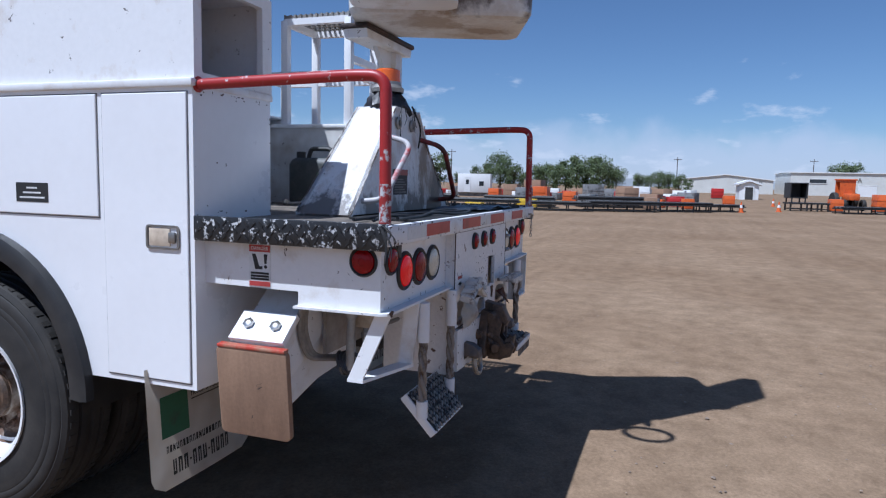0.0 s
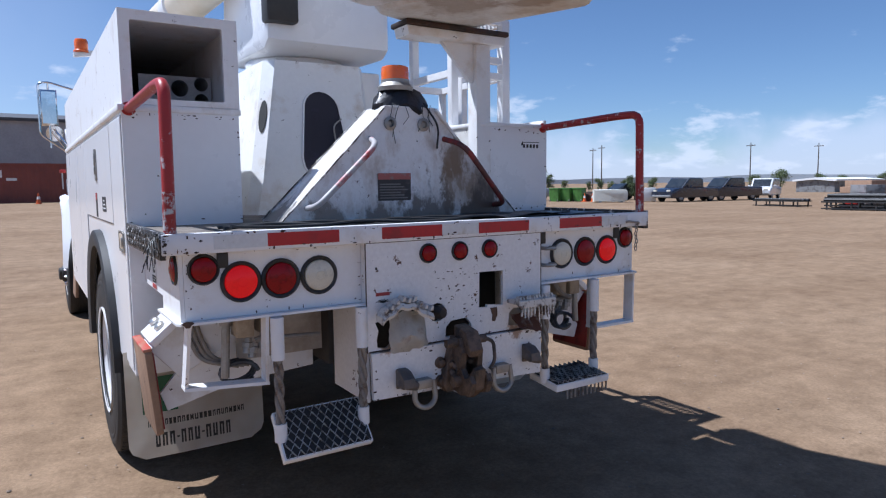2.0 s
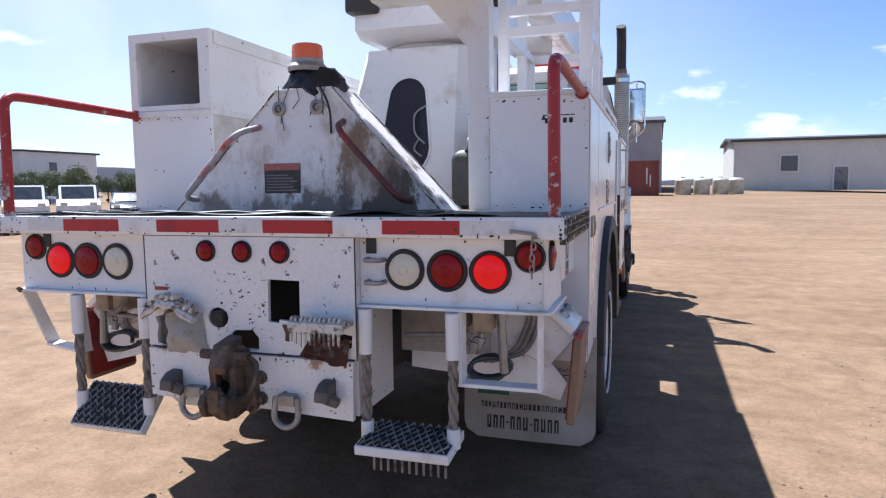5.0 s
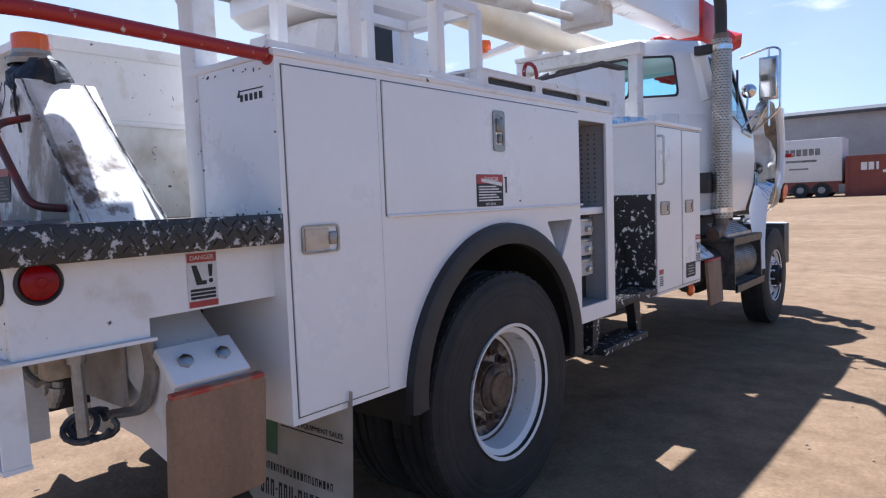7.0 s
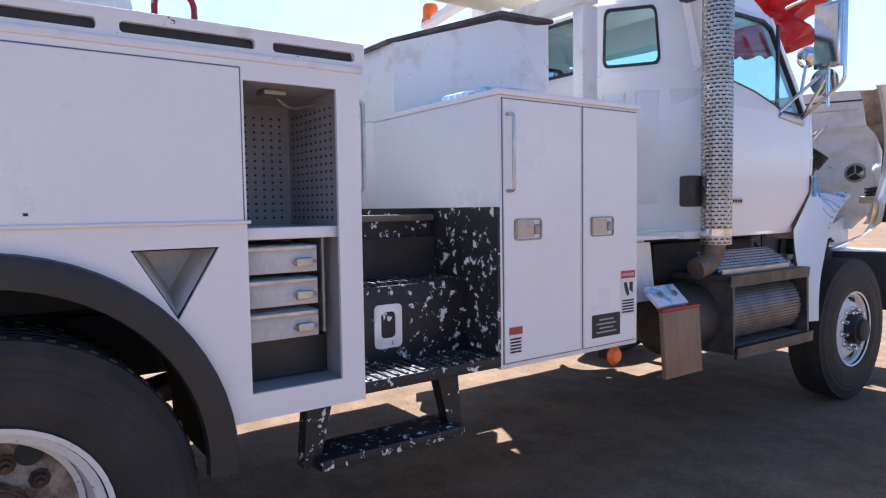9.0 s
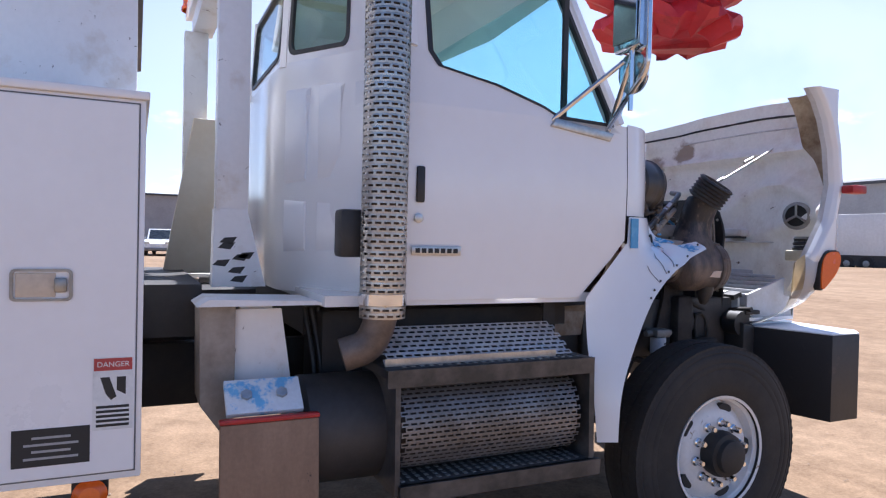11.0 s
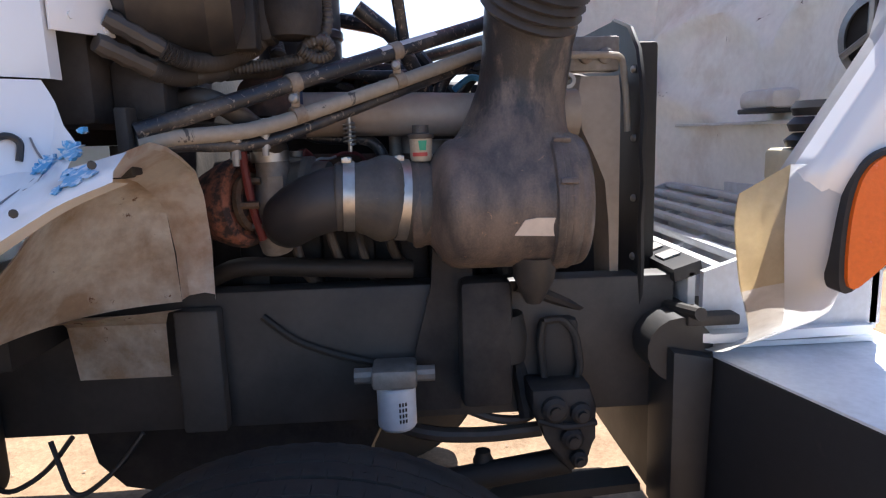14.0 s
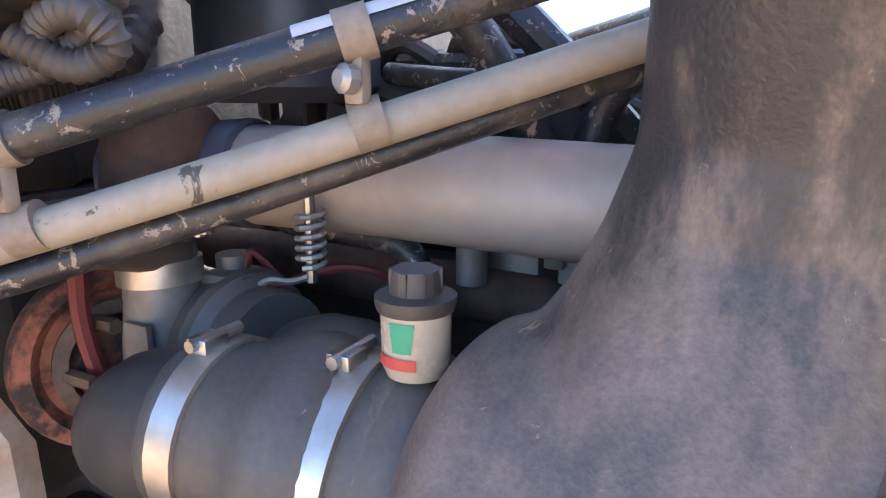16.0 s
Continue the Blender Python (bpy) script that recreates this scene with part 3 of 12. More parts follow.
cplate = part("centre_plate", bm, SPECKLED, truck, "white steel centre plate speckled with rust")
# dark sheet added so the plate's holes look shaded inside
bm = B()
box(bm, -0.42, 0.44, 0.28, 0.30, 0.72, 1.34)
part("shade_backing", bm, DARKIN, truck)
for s in (-1, 1):
    # dirty back of the step bay
    bm = box(B(), *sorted((s * 0.468, s * 0.852)), 0.380, 0.393, 0.84, 1.33)
    part("bay_panel", bm, mat("road_grimed_white", (0.50, 0.46, 0.41), 0.6, col2=(0.24, 0.195, 0.15), cover=0.46, scale=6, grain=50, bump=0.1, soft=0.4, col3=(0.05, 0.04, 0.03), cover3=0.32, scale3=14), truck, "road-grimed white panel behind the step")
BEIGE = mat("torn_primer_beige", (0.70, 0.66, 0.59), 0.5, col2=(0.36, 0.23, 0.13), cover=0.36, scale=13, grain=60, bump=0.2, soft=0.2, col3=(0.06, 0.035, 0.025), cover3=0.34, scale3=24)
CHEWED = mat("battered_rusty_plate", (0.60, 0.57, 0.52), 0.5, col2=(0.09, 0.055, 0.035), cover=0.45, scale=16, grain=60, bump=0.35, soft=0.10, col3=(0.28, 0.24, 0.20), cover3=0.42, scale3=30)
# torn sheet of the old cover, bulged and curled
bm = B()
rows = []
for i in range(13):
    u = i / 12
    row = []
    for j in range(10):
        v = j / 9
        x = -0.352 + 0.185 * u - 0.02 * v * u
        z = 0.875 + (0.172 - 0.03 * abs(u - 0.4)) * v + 0.02 * u
        y = -0.055 - 0.055 * math.sin(math.pi * u) * math.sin(math.pi * min(1.0, v * 1.15)) - 0.018 * noise.noise(Vector((x * 22, z * 22, 4)))
        row.append((x + 0.008 * noise.noise(Vector((z * 40, 1, 3))), y, z + 0.010 * noise.noise(Vector((x * 45, 2, 3)))))
    rows.append(row)
loft(bm, rows, closed=False)
bmesh.ops.solidify(bm, geom=bm.faces, thickness=0.004)
tornp = part("torn_cover", bm, BEIGE, truck, "torn and bulged beige steel cover")
# bent serrated tread over it
bm = B()
arch_z = lambda u: 1.045 + 0.052 * math.sin(math.pi * min(1.0, u * 1.12)) + 0.006 * math.sin(u * 23)
rows = []
for i in range(27):
    u = i / 26
    x, z = -0.412 + 0.235 * u, arch_z(u)
    rows.append([(x, -0.062, z + 0.012), (x, -0.118, z + 0.004), (x, -0.128, z - 0.012), (x, -0.122, z - 0.024), (x, -0.062, z - 0.012)])
loft(bm, rows, cap=True)
tread = part("bent_tread", bm, CHEWED, truck, "bent serrated step tread with worn teeth")
bm = B()
for i in range(9):
    u = (i + 0.5) / 9
    x, z = -0.412 + 0.235 * u, arch_z(u)
    prism(bm, [(x - 0.006, z + 0.010), (x + 0.010, z + 0.010), (x + 0.013, z + 0.030), (x + 0.002, z + 0.026)], "y", -0.124, -0.072, bev=0.002)
part("tread_tooth", bm, CHEWED, tread)["kind"] = "stuff"
# folding step with hanging teeth, and the curled rusty sheet below it
bm = B()
prism(bm, [(-0.062, 1.050), (-0.135, 1.062), (-0.158, 1.052), (-0.160, 1.022), (-0.150, 1.018), (-0.140, 1.036), (-0.062, 1.034)], "x", 0.250, 0.462, bev=0.003)
step2 = part("folding_tread", bm, CHEWED, truck, "folding serrated step tread on the centre plate")
bm = B()
for i in range(11):
    u = 0.262 + i * 0.0185
    prism(bm, [(-0.152, 1.058), (-0.118, 1.058), (-0.118, 1.070), (-0.146, 1.072)], "x", u - 0.005, u + 0.004)
    prism(bm, [(u - 0.005, 1.022), (u + 0.005, 1.022), (u + 0.003, 0.985 - 0.010 * (i % 3)), (u - 0.003, 0.985 - 0.010 * (i % 2))], "y", -0.158, -0.150)
part("tread_tooth", bm, CHEWED, step2)["kind"] = "stuff"
bm = B()
loft(bm, [[(0.275 + 0.165 * u, -0.050 - 0.07 * v * (1 - 0.5 * u) - 0.012 * noise.noise(Vector((u * 5, v * 4, 7))), 0.925 + 0.012 * noise.noise(Vector((u * 6, 3, 1))) - 0.045 * v * u + 0.05 * (1 - v)) for v in [k / 6 for k in range(7)]] for u in [k / 10 for k in range(11)]], closed=False)
bmesh.ops.solidify(bm, geom=bm.faces, thickness=0.004)
part("curled_sheet", bm, mat("rust_brown_sheet", (0.16, 0.065, 0.04), 0.7, col2=(0.42, 0.36, 0.30), cover=0.42, scale=14, grain=80, bump=0.3, soft=0.15), truck, "rust-brown sheet curled out of the plate")
bm = lathe(B(), [(0.0, 0.03), (0.022, 0.026), (0.032, 0.005), (0.030, -0.02), (0, -0.03)], (-0.108, -0.052, 1.03), (0.3, -1, 0), 14)
part("plug", bm, mat("black_plug", (0.014, 0.012, 0.012), 0.6, col2=(0.05, 0.03, 0.024), cover=0.45, scale=30), truck)
bm = B()
prism(bm, [(0.165, 1.018), (0.202, 1.018), (0.204, 0.985), (0.190, 0.955), (0.176, 0.958), (0.178, 0.985)], "y", -0.052, -0.0475)
part("dark_scar", bm, RUST, truck)
lb2 = part("red_label", box(B(), -0.405, -0.343, -0.0485, -0.0475, 1.128, 1.142), DECALRED, truck, "small red label with a splayed black mark")
bm = B()
for a in (-62, -35, -10, 14, 40, 66):
    c2, d2 = Vector((-0.374, -0.0482, 1.100)), Vector((math.sin(radians(a)), 0, 0.55 * math.cos(radians(a))))
    tube(bm, [c2, c2 + d2 * 0.020, c2 + d2 * 0.036 + Vector((0, 0, -0.005))], 0.0022, 5, radii=[0.003, 0.0022, 0.001])
part("splayed_mark", bm, INK, lb2)["kind"] = "stuff"

# chipped paint along the edges, dark seams and rust runs
def chips(name, seed, count, u0, u1, v0, v1, at, size, parent, edge=0.7):
    """Small ragged flakes of bare dark steel, most of them near the edges of a face."""
    rng = random.Random(seed)
    bm = B()
    for _ in range(count):
        u, v = rng.uniform(u0, u1), rng.uniform(v0, v1)
        if rng.random() < edge:
            d = abs(rng.gauss(0, 0.010))
            k = rng.random()
            if k < 0.36:
                v = v0 + d
            elif k < 0.72:
                v = v1 - d
            elif k < 0.86:
                u = u0 + d
            else:
                u = u1 - d
        u, v = min(max(u, u0 + 0.004), u1 - 0.004), min(max(v, v0 + 0.004), v1 - 0.004)
        r, st = size * rng.uniform(0.25, 1.0) ** 1.6, rng.uniform(0.5, 2.0)
        n = rng.choice((5, 6, 7))
        q = [(u + r * st * math.cos(2 * math.pi * i / n) * rng.uniform(0.5, 1.1), v + r / st * math.sin(2 * math.pi * i / n) * rng.uniform(0.5, 1.1)) for i in range(n)]
        bm.faces.new([bm.verts.new(at(min(max(a, u0), u1), min(max(b, v0), v1))) for a, b in q])
    ob = part(name, bm, CHIPDARK, parent, smooth=0)
    ob["kind"] = "stuff"
    return ob


CHIPDARK = mat("bare_chipped_steel", (0.045, 0.030, 0.024), 0.7, col2=(0.13, 0.07, 0.045), cover=0.42, scale=30, soft=0.2)
chips("paint_chip", 31, 120, -1.198, 1.198, 1.347, 1.417, lambda u, v: (u, -0.0572, v), 0.008, truck, 0.85)
chips("paint_chip", 32, 36, -1.122, -0.45, 1.106, 1.343, lambda u, v: (u, -0.0006, v), 0.006, truck, 0.92)
chips("paint_chip", 33, 36, 0.467, 1.122, 1.106, 1.343, lambda u, v: (u, -0.0006, v), 0.006, truck, 0.92)
chips("paint_chip", 34, 90, -0.14, 0.10, 0.96, 1.22, lambda u, v: (u, -0.0476, v), 0.006, truck, 0.0)
chips("paint_chip", 35, 70, -0.432, 0.452, 0.70, 0.893, lambda u, v: (u, -0.0626, v), 0.010, truck, 0.8)
chips("paint_chip", 36, 40, -1.195, -0.70, 1.42, 1.90, lambda u, v: (u, 0.7485, v), 0.008, truck, 0.9)
chips("paint_chip", 37, 40, 0.745, 1.195, 1.42, 1.90, lambda u, v: (u, 0.7485, v), 0.008, truck, 0.9)
chips("paint_chip", 38, 60, 1.0, 4.0, 1.45, 1.88, lambda u, v: (-0.692, u, v), 0.012, truck, 0.4)
for x0, x1, z0, z1, y in ((-0.449, -0.4455, 0.90, 1.344, -0.0485), (0.4625, 0.466, 0.90, 1.344, -0.0485), (-0.445, 0.462, 1.3425, 1.3452, -0.0485), (-0.435, 0.453, 0.8975, 0.904, -0.045), (-1.13, -0.45, 1.3430, 1.3450, -0.0015), (0.47, 1.13, 1.3430, 1.3450, -0.0015)):
    part("panel_seam", box(B(), x0, x1, y, y + 0.004, z0, z1), CHIPDARK, truck)
random.seed(17)
bm = B()
for k in range(9):
    p0 = Vector((-1.195, -0.03 + 0.01 * (k % 3), 1.418))
    p1 = Vector((-1.20 - random.uniform(0.02, 0.05), -0.06 - random.uniform(0, 0.03), 1.40 - random.uniform(0.0, 0.05)))
    tube(bm, [p0, p0.lerp(p1, 0.5) + Vector((-0.01, 0, 0.012)), p1, p1 + Vector((random.uniform(-0.02, 0.015), 0.0, -random.uniform(0.02, 0.06)))], 0.0016, 5)
part("frayed_wire", bm, BLACK, truck, "frayed black wire ends at the beam corner")["kind"] = "stuff"

# pintle hitch
bm = B()
prism(bm, [(-0.055, 0.695), (0.085, 0.695), (0.10, 0.72), (0.085, 0.80), (0.06, 0.90), (-0.02, 0.90), (-0.05, 0.80), (-0.07, 0.72)], "y", -0.105, -0.063, bev=0.006)
for x in (-0.030, 0.042):
    prism(bm, [(-0.10, 0.895), (-0.15, 0.90), (-0.175, 0.85), (-0.16, 0.79), (-0.19, 0.755), (-0.225, 0.775), (-0.245, 0.75), (-0.225, 0.705), (-0.165, 0.69), (-0.10, 0.70)], "x", x, x + 0.022, bev=0.004)
prism(bm, [(-0.10, 0.72), (-0.14, 0.725), (-0.175, 0.75), (-0.21, 0.80), (-0.235, 0.795), (-0.225, 0.72), (-0.17, 0.68), (-0.10, 0.68)], "x", -0.006, 0.040, bev=0.008)
prism(bm, [(-0.08, 0.94), (-0.17, 0.925), (-0.205, 0.86), (-0.19, 0.835), (-0.14, 0.88), (-0.08, 0.90)], "x", -0.012, 0.046, bev=0.008)
cyl(bm, (-0.075, -0.135, 0.885), (0.095, -0.135, 0.885), 0.016, 10)
cyl(bm, (-0.06, -0.155, 0.745), (0.085, -0.155, 0.745), 0.020, 10)
tube(bm, fillet([(0.09, -0.13, 0.885), (0.13, -0.14, 0.87), (0.125, -0.16, 0.80), (0.10, -0.16, 0.77)], 0.02), 0.007, 8)
for v in bm.verts:
    v.co.x, v.co.z = (v.co.x - 0.015) * 1.18 - 0.022, 0.675 + (v.co.z - 0.68) * 1.15
for k in range(26):
    # lumps of grease and dirt
    a, h2 = k * 2.4, (k * 0.37) % 1
    c = Vector((-0.02 + 0.075 * math.cos(a) * (1.1 - 0.5 * h2), -0.105 - 0.085 * abs(math.sin(a * 1.3)) * (1 - 0.4 * h2), 0.70 + 0.24 * h2))
    lathe(bm, [(0, -0.016), (0.013, -0.010), (0.018 + 0.006 * math.sin(k), 0.0), (0.012, 0.011), (0, 0.015)], c, (math.sin(k), -1, math.cos(k * 2)), 7)
hitch = part("pintle_hitch", bm, HITCH, truck, "greasy rusted pintle hitch")
for x in (-0.115, 0.075):
    for z in (0.735, 0.815):
        bm = lathe(B(), [(0.026, 0), (0.026, 0.006), (0.017, 0.008), (0.017, 0.024), (0.010, 0.028), (0, 0.028)], (x, -0.062, z), (0, -1, 0), 10)
        part("hitch_bolt", bm, HITCH, truck)
for x in (-0.21, 0.197):
    bm = B()
    tube(bm, fillet([(x - 0.045, -0.09, 0.755), (x - 0.052, -0.10, 0.67), (x, -0.105, 0.64), (x + 0.052, -0.10, 0.67), (x + 0.045, -0.09, 0.755)], 0.05, 5), 0.0115, 10)
    box(bm, x - 0.035, x + 0.035, -0.10, -0.06, 0.725, 0.765, 0.004)
    part("tow_ring", bm, GALV, truck, "worn steel tow ring")
for x, z in ((-0.305, 0.775), (0.36, 0.785)):
    bm = B()
    prism(bm, [(-0.062, z + 0.045), (-0.10, z + 0.04), (-0.135, z + 0.015), (-0.14, z - 0.02), (-0.115, z - 0.03), (-0.095, z - 0.005), (-0.062, z - 0.04)], "x", x - 0.028, x + 0.030, bev=0.010)
    lathe(bm, [(0, -0.05), (0.022, -0.04), (0.026, 0.0), (0.018, 0.045), (0, 0.05)], (x + 0.012, -0.105, z - 0.012), (0.8, 0.1, -0.4), 9)
    part("safety_hook", bm, mat("dull_grey_hook", (0.11, 0.10, 0.095), 0.6, 0.3, col2=(0.20, 0.15, 0.11), cover=0.42, scale=18, bump=0.4, soft=0.3), truck, "dull grey safety chain hook")

# hanging steps
def hanging_step(xa, xb, ztop, zmid, ztread, tilt, yb):
    for x in (xa, xb):
        bm = cyl(B(), (x, yb, ztop), (x, yb, zmid), 0.025, 14)
        part("step_post", bm, WORN, truck)
        bm = B()
        for k in range(3):
            pts = []
            for i in range(25):
                t = i / 24
                a = t * 9 + k * 2.1
                pts.append((x + 0.010 * math.cos(a), yb + 0.010 * math.sin(a), zmid + 0.01 + (ztread - zmid) * t))
            tube(bm, pts, 0.0095, 7)
        part("wire_rope", bm, ROPE, truck, "frayed dirty wire rope")
        part("rope_clamp", cyl(B(), (x, yb, ztread + 0.05), (x, yb, ztread - 0.02), 0.024, 12), WORN, truck)
    m = Matrix.Translation((0, yb, ztread)) @ pose(0, 0, 0, tilt, 0, 0) @ Matrix.Translation((0, -yb, -ztread))
    bm = B()
    x0, x1 = min(xa, xb) - 0.01, max(xa, xb) + 0.01
    box(bm, x0, x1, yb - 0.10, yb + 0.10, ztread - 0.035, ztread, 0.004, m)
    tr = part("step_tread", bm, WORN, truck, "hanging steel step with a serrated grip tread")
    bm = B()
    # diamond openings between wavy serrated strands
    for j in range(7):
        v = yb - 0.084 + 0.168 * j / 6
        n2 = 20
        for i in range(n2):
            u0, u1 = (x0 + 0.014 + (x1 - x0 - 0.028) * (i + e) / n2 for e in (0, 1))
            o0, o1 = (0.011, -0.011) if (i + j) % 2 else (-0.011, 0.011)
            h0, h1 = (0.014, 0.006) if (i + j) % 2 else (0.006, 0.014)
            a2, b2 = (u0, v + o0), (u1, v + o1)
            q = [m @ Vector((p[0], p[1] + w, z)) for p, z in ((a2, ztread + h0), (b2, ztread + h1)) for w in (-0.0022, 0.0022)]
            lo = [m @ Vector((p[0], p[1] + w, ztread)) for p in (a2, b2) for w in (-0.0022, 0.0022)]
            vv = [bm.verts.new(p) for p in q + lo]
            for f in ((0, 1, 3, 2), (0, 2, 6, 4), (1, 5, 7, 3), (0, 4, 5, 1), (2, 3, 7, 6)):
                bm.faces.new([vv[k] for k in f])
    g = part("grip_teeth", bm, mat("worn_tooth_steel", (0.40, 0.39, 0.37), 0.5, 0.3, col2=(0.07, 0.06, 0.055), cover=0.46, scale=30, bump=0.2), tr)
    g["kind"] = "stuff"
    part("tread_plate", box(B(), x0 + 0.008, x1 - 0.008, yb - 0.092, yb + 0.092, ztread - 0.002, ztread + 0.003, 0, m), FRAME, tr)


hanging_step(-0.812, -0.468, 1.09, 0.93, 0.635, 47, -0.04)
hanging_step(0.497, 0.822, 1.09, 0.93, 0.635, 6, -0.04)
bm = B()
for i in range(11):
    cyl(bm, (0.56 + i * 0.026, -0.13, 0.60), (0.56 + i * 0.026, -0.13, 0.545), 0.005, 6)
part("hanging_bristles", bm, ROPE, truck)["kind"] = "stuff"

# U brackets under the corners, the left one knocked forward
for s in (-1, 1):
    bm = B()
    for x, lean in ((s * 0.845, 0.02), (s * 1.118, 0.105)):
        k = lean if s < 0 else 0.0
        prism(bm, [(-0.034, 1.094), (0.026, 1.094), (0.030 + k, 0.845), (-0.030 + k, 0.845)], "x", x - 0.006, x + 0.006)
    ka, kb = (0.02, 0.105) if s < 0 else (0.0, 0.0)
    prism(bm, [(s * 0.838, -0.032 + ka), (s * 1.125, -0.032 + kb), (s * 1.125, 0.032 + kb), (s * 0.838, 0.032 + ka)], "z", 0.832, 0.8445)
    part("corner_bracket", bm, WORN, truck, "knocked-in white steel U bracket below the tail" if s < 0 else "white steel U bracket below the tail")
# outriggers with pads
for s in (-1, 1):
    bm = B()
    prism(bm, [(s * 0.47, 1.32), (s * 0.70, 1.32), (s * 1.19, 0.93), (s * 1.08, 0.80), (s * 0.75, 0.98), (s * 0.47, 1.10)], "y", 0.40, 0.60, bev=0.006)
    leg = part("outrigger_leg", bm, WORN, truck, "white folding outrigger leg")
    bm = B()
    prism(bm, [(s * 0.50, 1.00), (s * 1.02, 0.90), (s * 1.155, 0.74), (s * 1.13, 0.665), (s * 0.85, 0.735), (s * 0.5, 0.76)], "y", 0.42, 0.44)
    part("gusset_plate", bm, WORN, leg)
    bm = B()
    box(bm, -0.07, 0.07, -0.12, 0.12, -0.015, 0.015, 0.004, pose(s * 1.13, 0.49, 1.0, 0, s * 40, 0))
    part("pad_bracket", bm, WHITE, leg)
    bm = B()
    for dy in (-0.06, 0.06):
        lathe(bm, [(0.022, 0), (0.022, 0.014), (0.012, 0.02), (0, 0.02)], (s * 1.14, 0.49 + dy, 1.012), (s * 0.64, 0, 0.77), 6)
    part("pad_bolt", bm, STEEL, leg)
    tilt = pose(s * 1.190, 0.492, 0.775, 0, 5 * s, 0)
    bm = prism(B(), rect(-0.154, 0.154, -0.185, 0.166, 0.022, 4), "x", -0.014, 0.014, tilt, 0.004)
    pad = part("outrigger_pad", bm, WOOD, truck, "weathered brown outrigger pad with a red top edge")
    bm = box(B(), -0.017, 0.017, -0.148, 0.148, 0.160, 0.174, 0.005, tilt)
    part("red_edge", bm, mat("worn_red_edge", (0.42, 0.05, 0.03), 0.5, col2=(0.36, 0.19, 0.12), cover=0.47, scale=12, bump=0.1, soft=0.15), pad)
    part("red_back_plate", box(B(), *sorted((-s * 0.021, -s * 0.0145)), -0.140, 0.140, -0.165, 0.150, 0.001, tilt), mat("dull_red_back", (0.22, 0.02, 0.018), 0.5, col2=(0.12, 0.015, 0.014), cover=0.45, scale=9), pad)
    # hydraulic plumbing behind the bracket
    bm = B()
    for k in range(3):
        dx = 0.022 * k
        tube(bm, fillet([(s * (0.98 - dx), 0.34, 1.16), (s * (1.06 - dx), 0.37, 1.10), (s * (1.05 - dx), 0.39, 0.98), (s * (1.0 - dx), 0.38, 0.86), (s * (0.86 - dx), 0.33, 0.83)], 0.05, 6), 0.010, 8)
    tube(bm, fillet([(s * 0.72, 0.16, 1.08), (s * 0.76, 0.14, 1.00), (s * 0.84, 0.15, 0.97)], 0.04), 0.012, 8)
    part("hydraulic_hose", bm, mat("dusty_hose", (0.16, 0.145, 0.13), 0.6, col2=(0.38, 0.34, 0.29), cover=0.45, scale=12, soft=0.4), truck)
    bm = B()
    for k in range(3):
        a0, c2 = 0.7 * k, Vector((s * 0.88, 0.24 + 0.02 * k, 0.825))
        tube(bm, [c2 + Vector((0.075 * math.cos(a0 + 0.42 * i), 0.03 * math.sin(0.5 * i + k), 0.038 * math.sin(a0 + 0.42 * i))) for i in range(14)], 0.0095, 7)
    part("dark_coil", bm, mat("blue_black_hose", (0.035, 0.042, 0.055), 0.4, col2=(0.12, 0.12, 0.12), cover=0.42, scale=16, soft=0.3), truck, "coiled blue-black hydraulic hose")["kind"] = "stuff"
    bm = B()
    box(bm, s * 0.78 - 0.035, s * 0.78 + 0.035, 0.15, 0.25, 0.99, 1.092, 0.008)
    box(bm, s * 0.875 - 0.035, s * 0.875 + 0.035, 0.15, 0.25, 0.985, 1.092, 0.008)
    part("valve_block", bm, mat("tan_valve_paint", (0.42, 0.34, 0.24), 0.55, col2=(0.20, 0.15, 0.11), cover=0.42, scale=12, soft=0.3), truck, "tan hydraulic valve block")["kind"] = "stuff"
    bm = B()
    for x2, z2 in ((0.80, 0.955), (0.86, 0.945), (0.84, 0.925)):
        lathe(bm, [(0, -0.03), (0.016, -0.03), (0.016, -0.01), (0.022, -0.008), (0.022, 0.012), (0.014, 0.014), (0.014, 0.03), (0, 0.03)], (s * x2, 0.19, z2), (0.2, 0.1, 1), 8)
    cyl(bm, (s * 0.93, 0.22, 1.09), (s * 0.945, 0.22, 0.82), 0.017, 10)
    lathe(bm, [(0.017, 0), (0.026, 0.0), (0.026, 0.04), (0.017, 0.04)], (s * 0.932, 0.22, 1.03), (0.05 * s, 0, 1), 12)
    cyl(bm, (s * 0.56, 0.18, 0.955), (s * 0.82, 0.17, 0.97), 0.010, 8)
    part("hydraulic_fitting", bm, GALV, truck, "dull steel hydraulic fittings")["kind"] = "stuff"

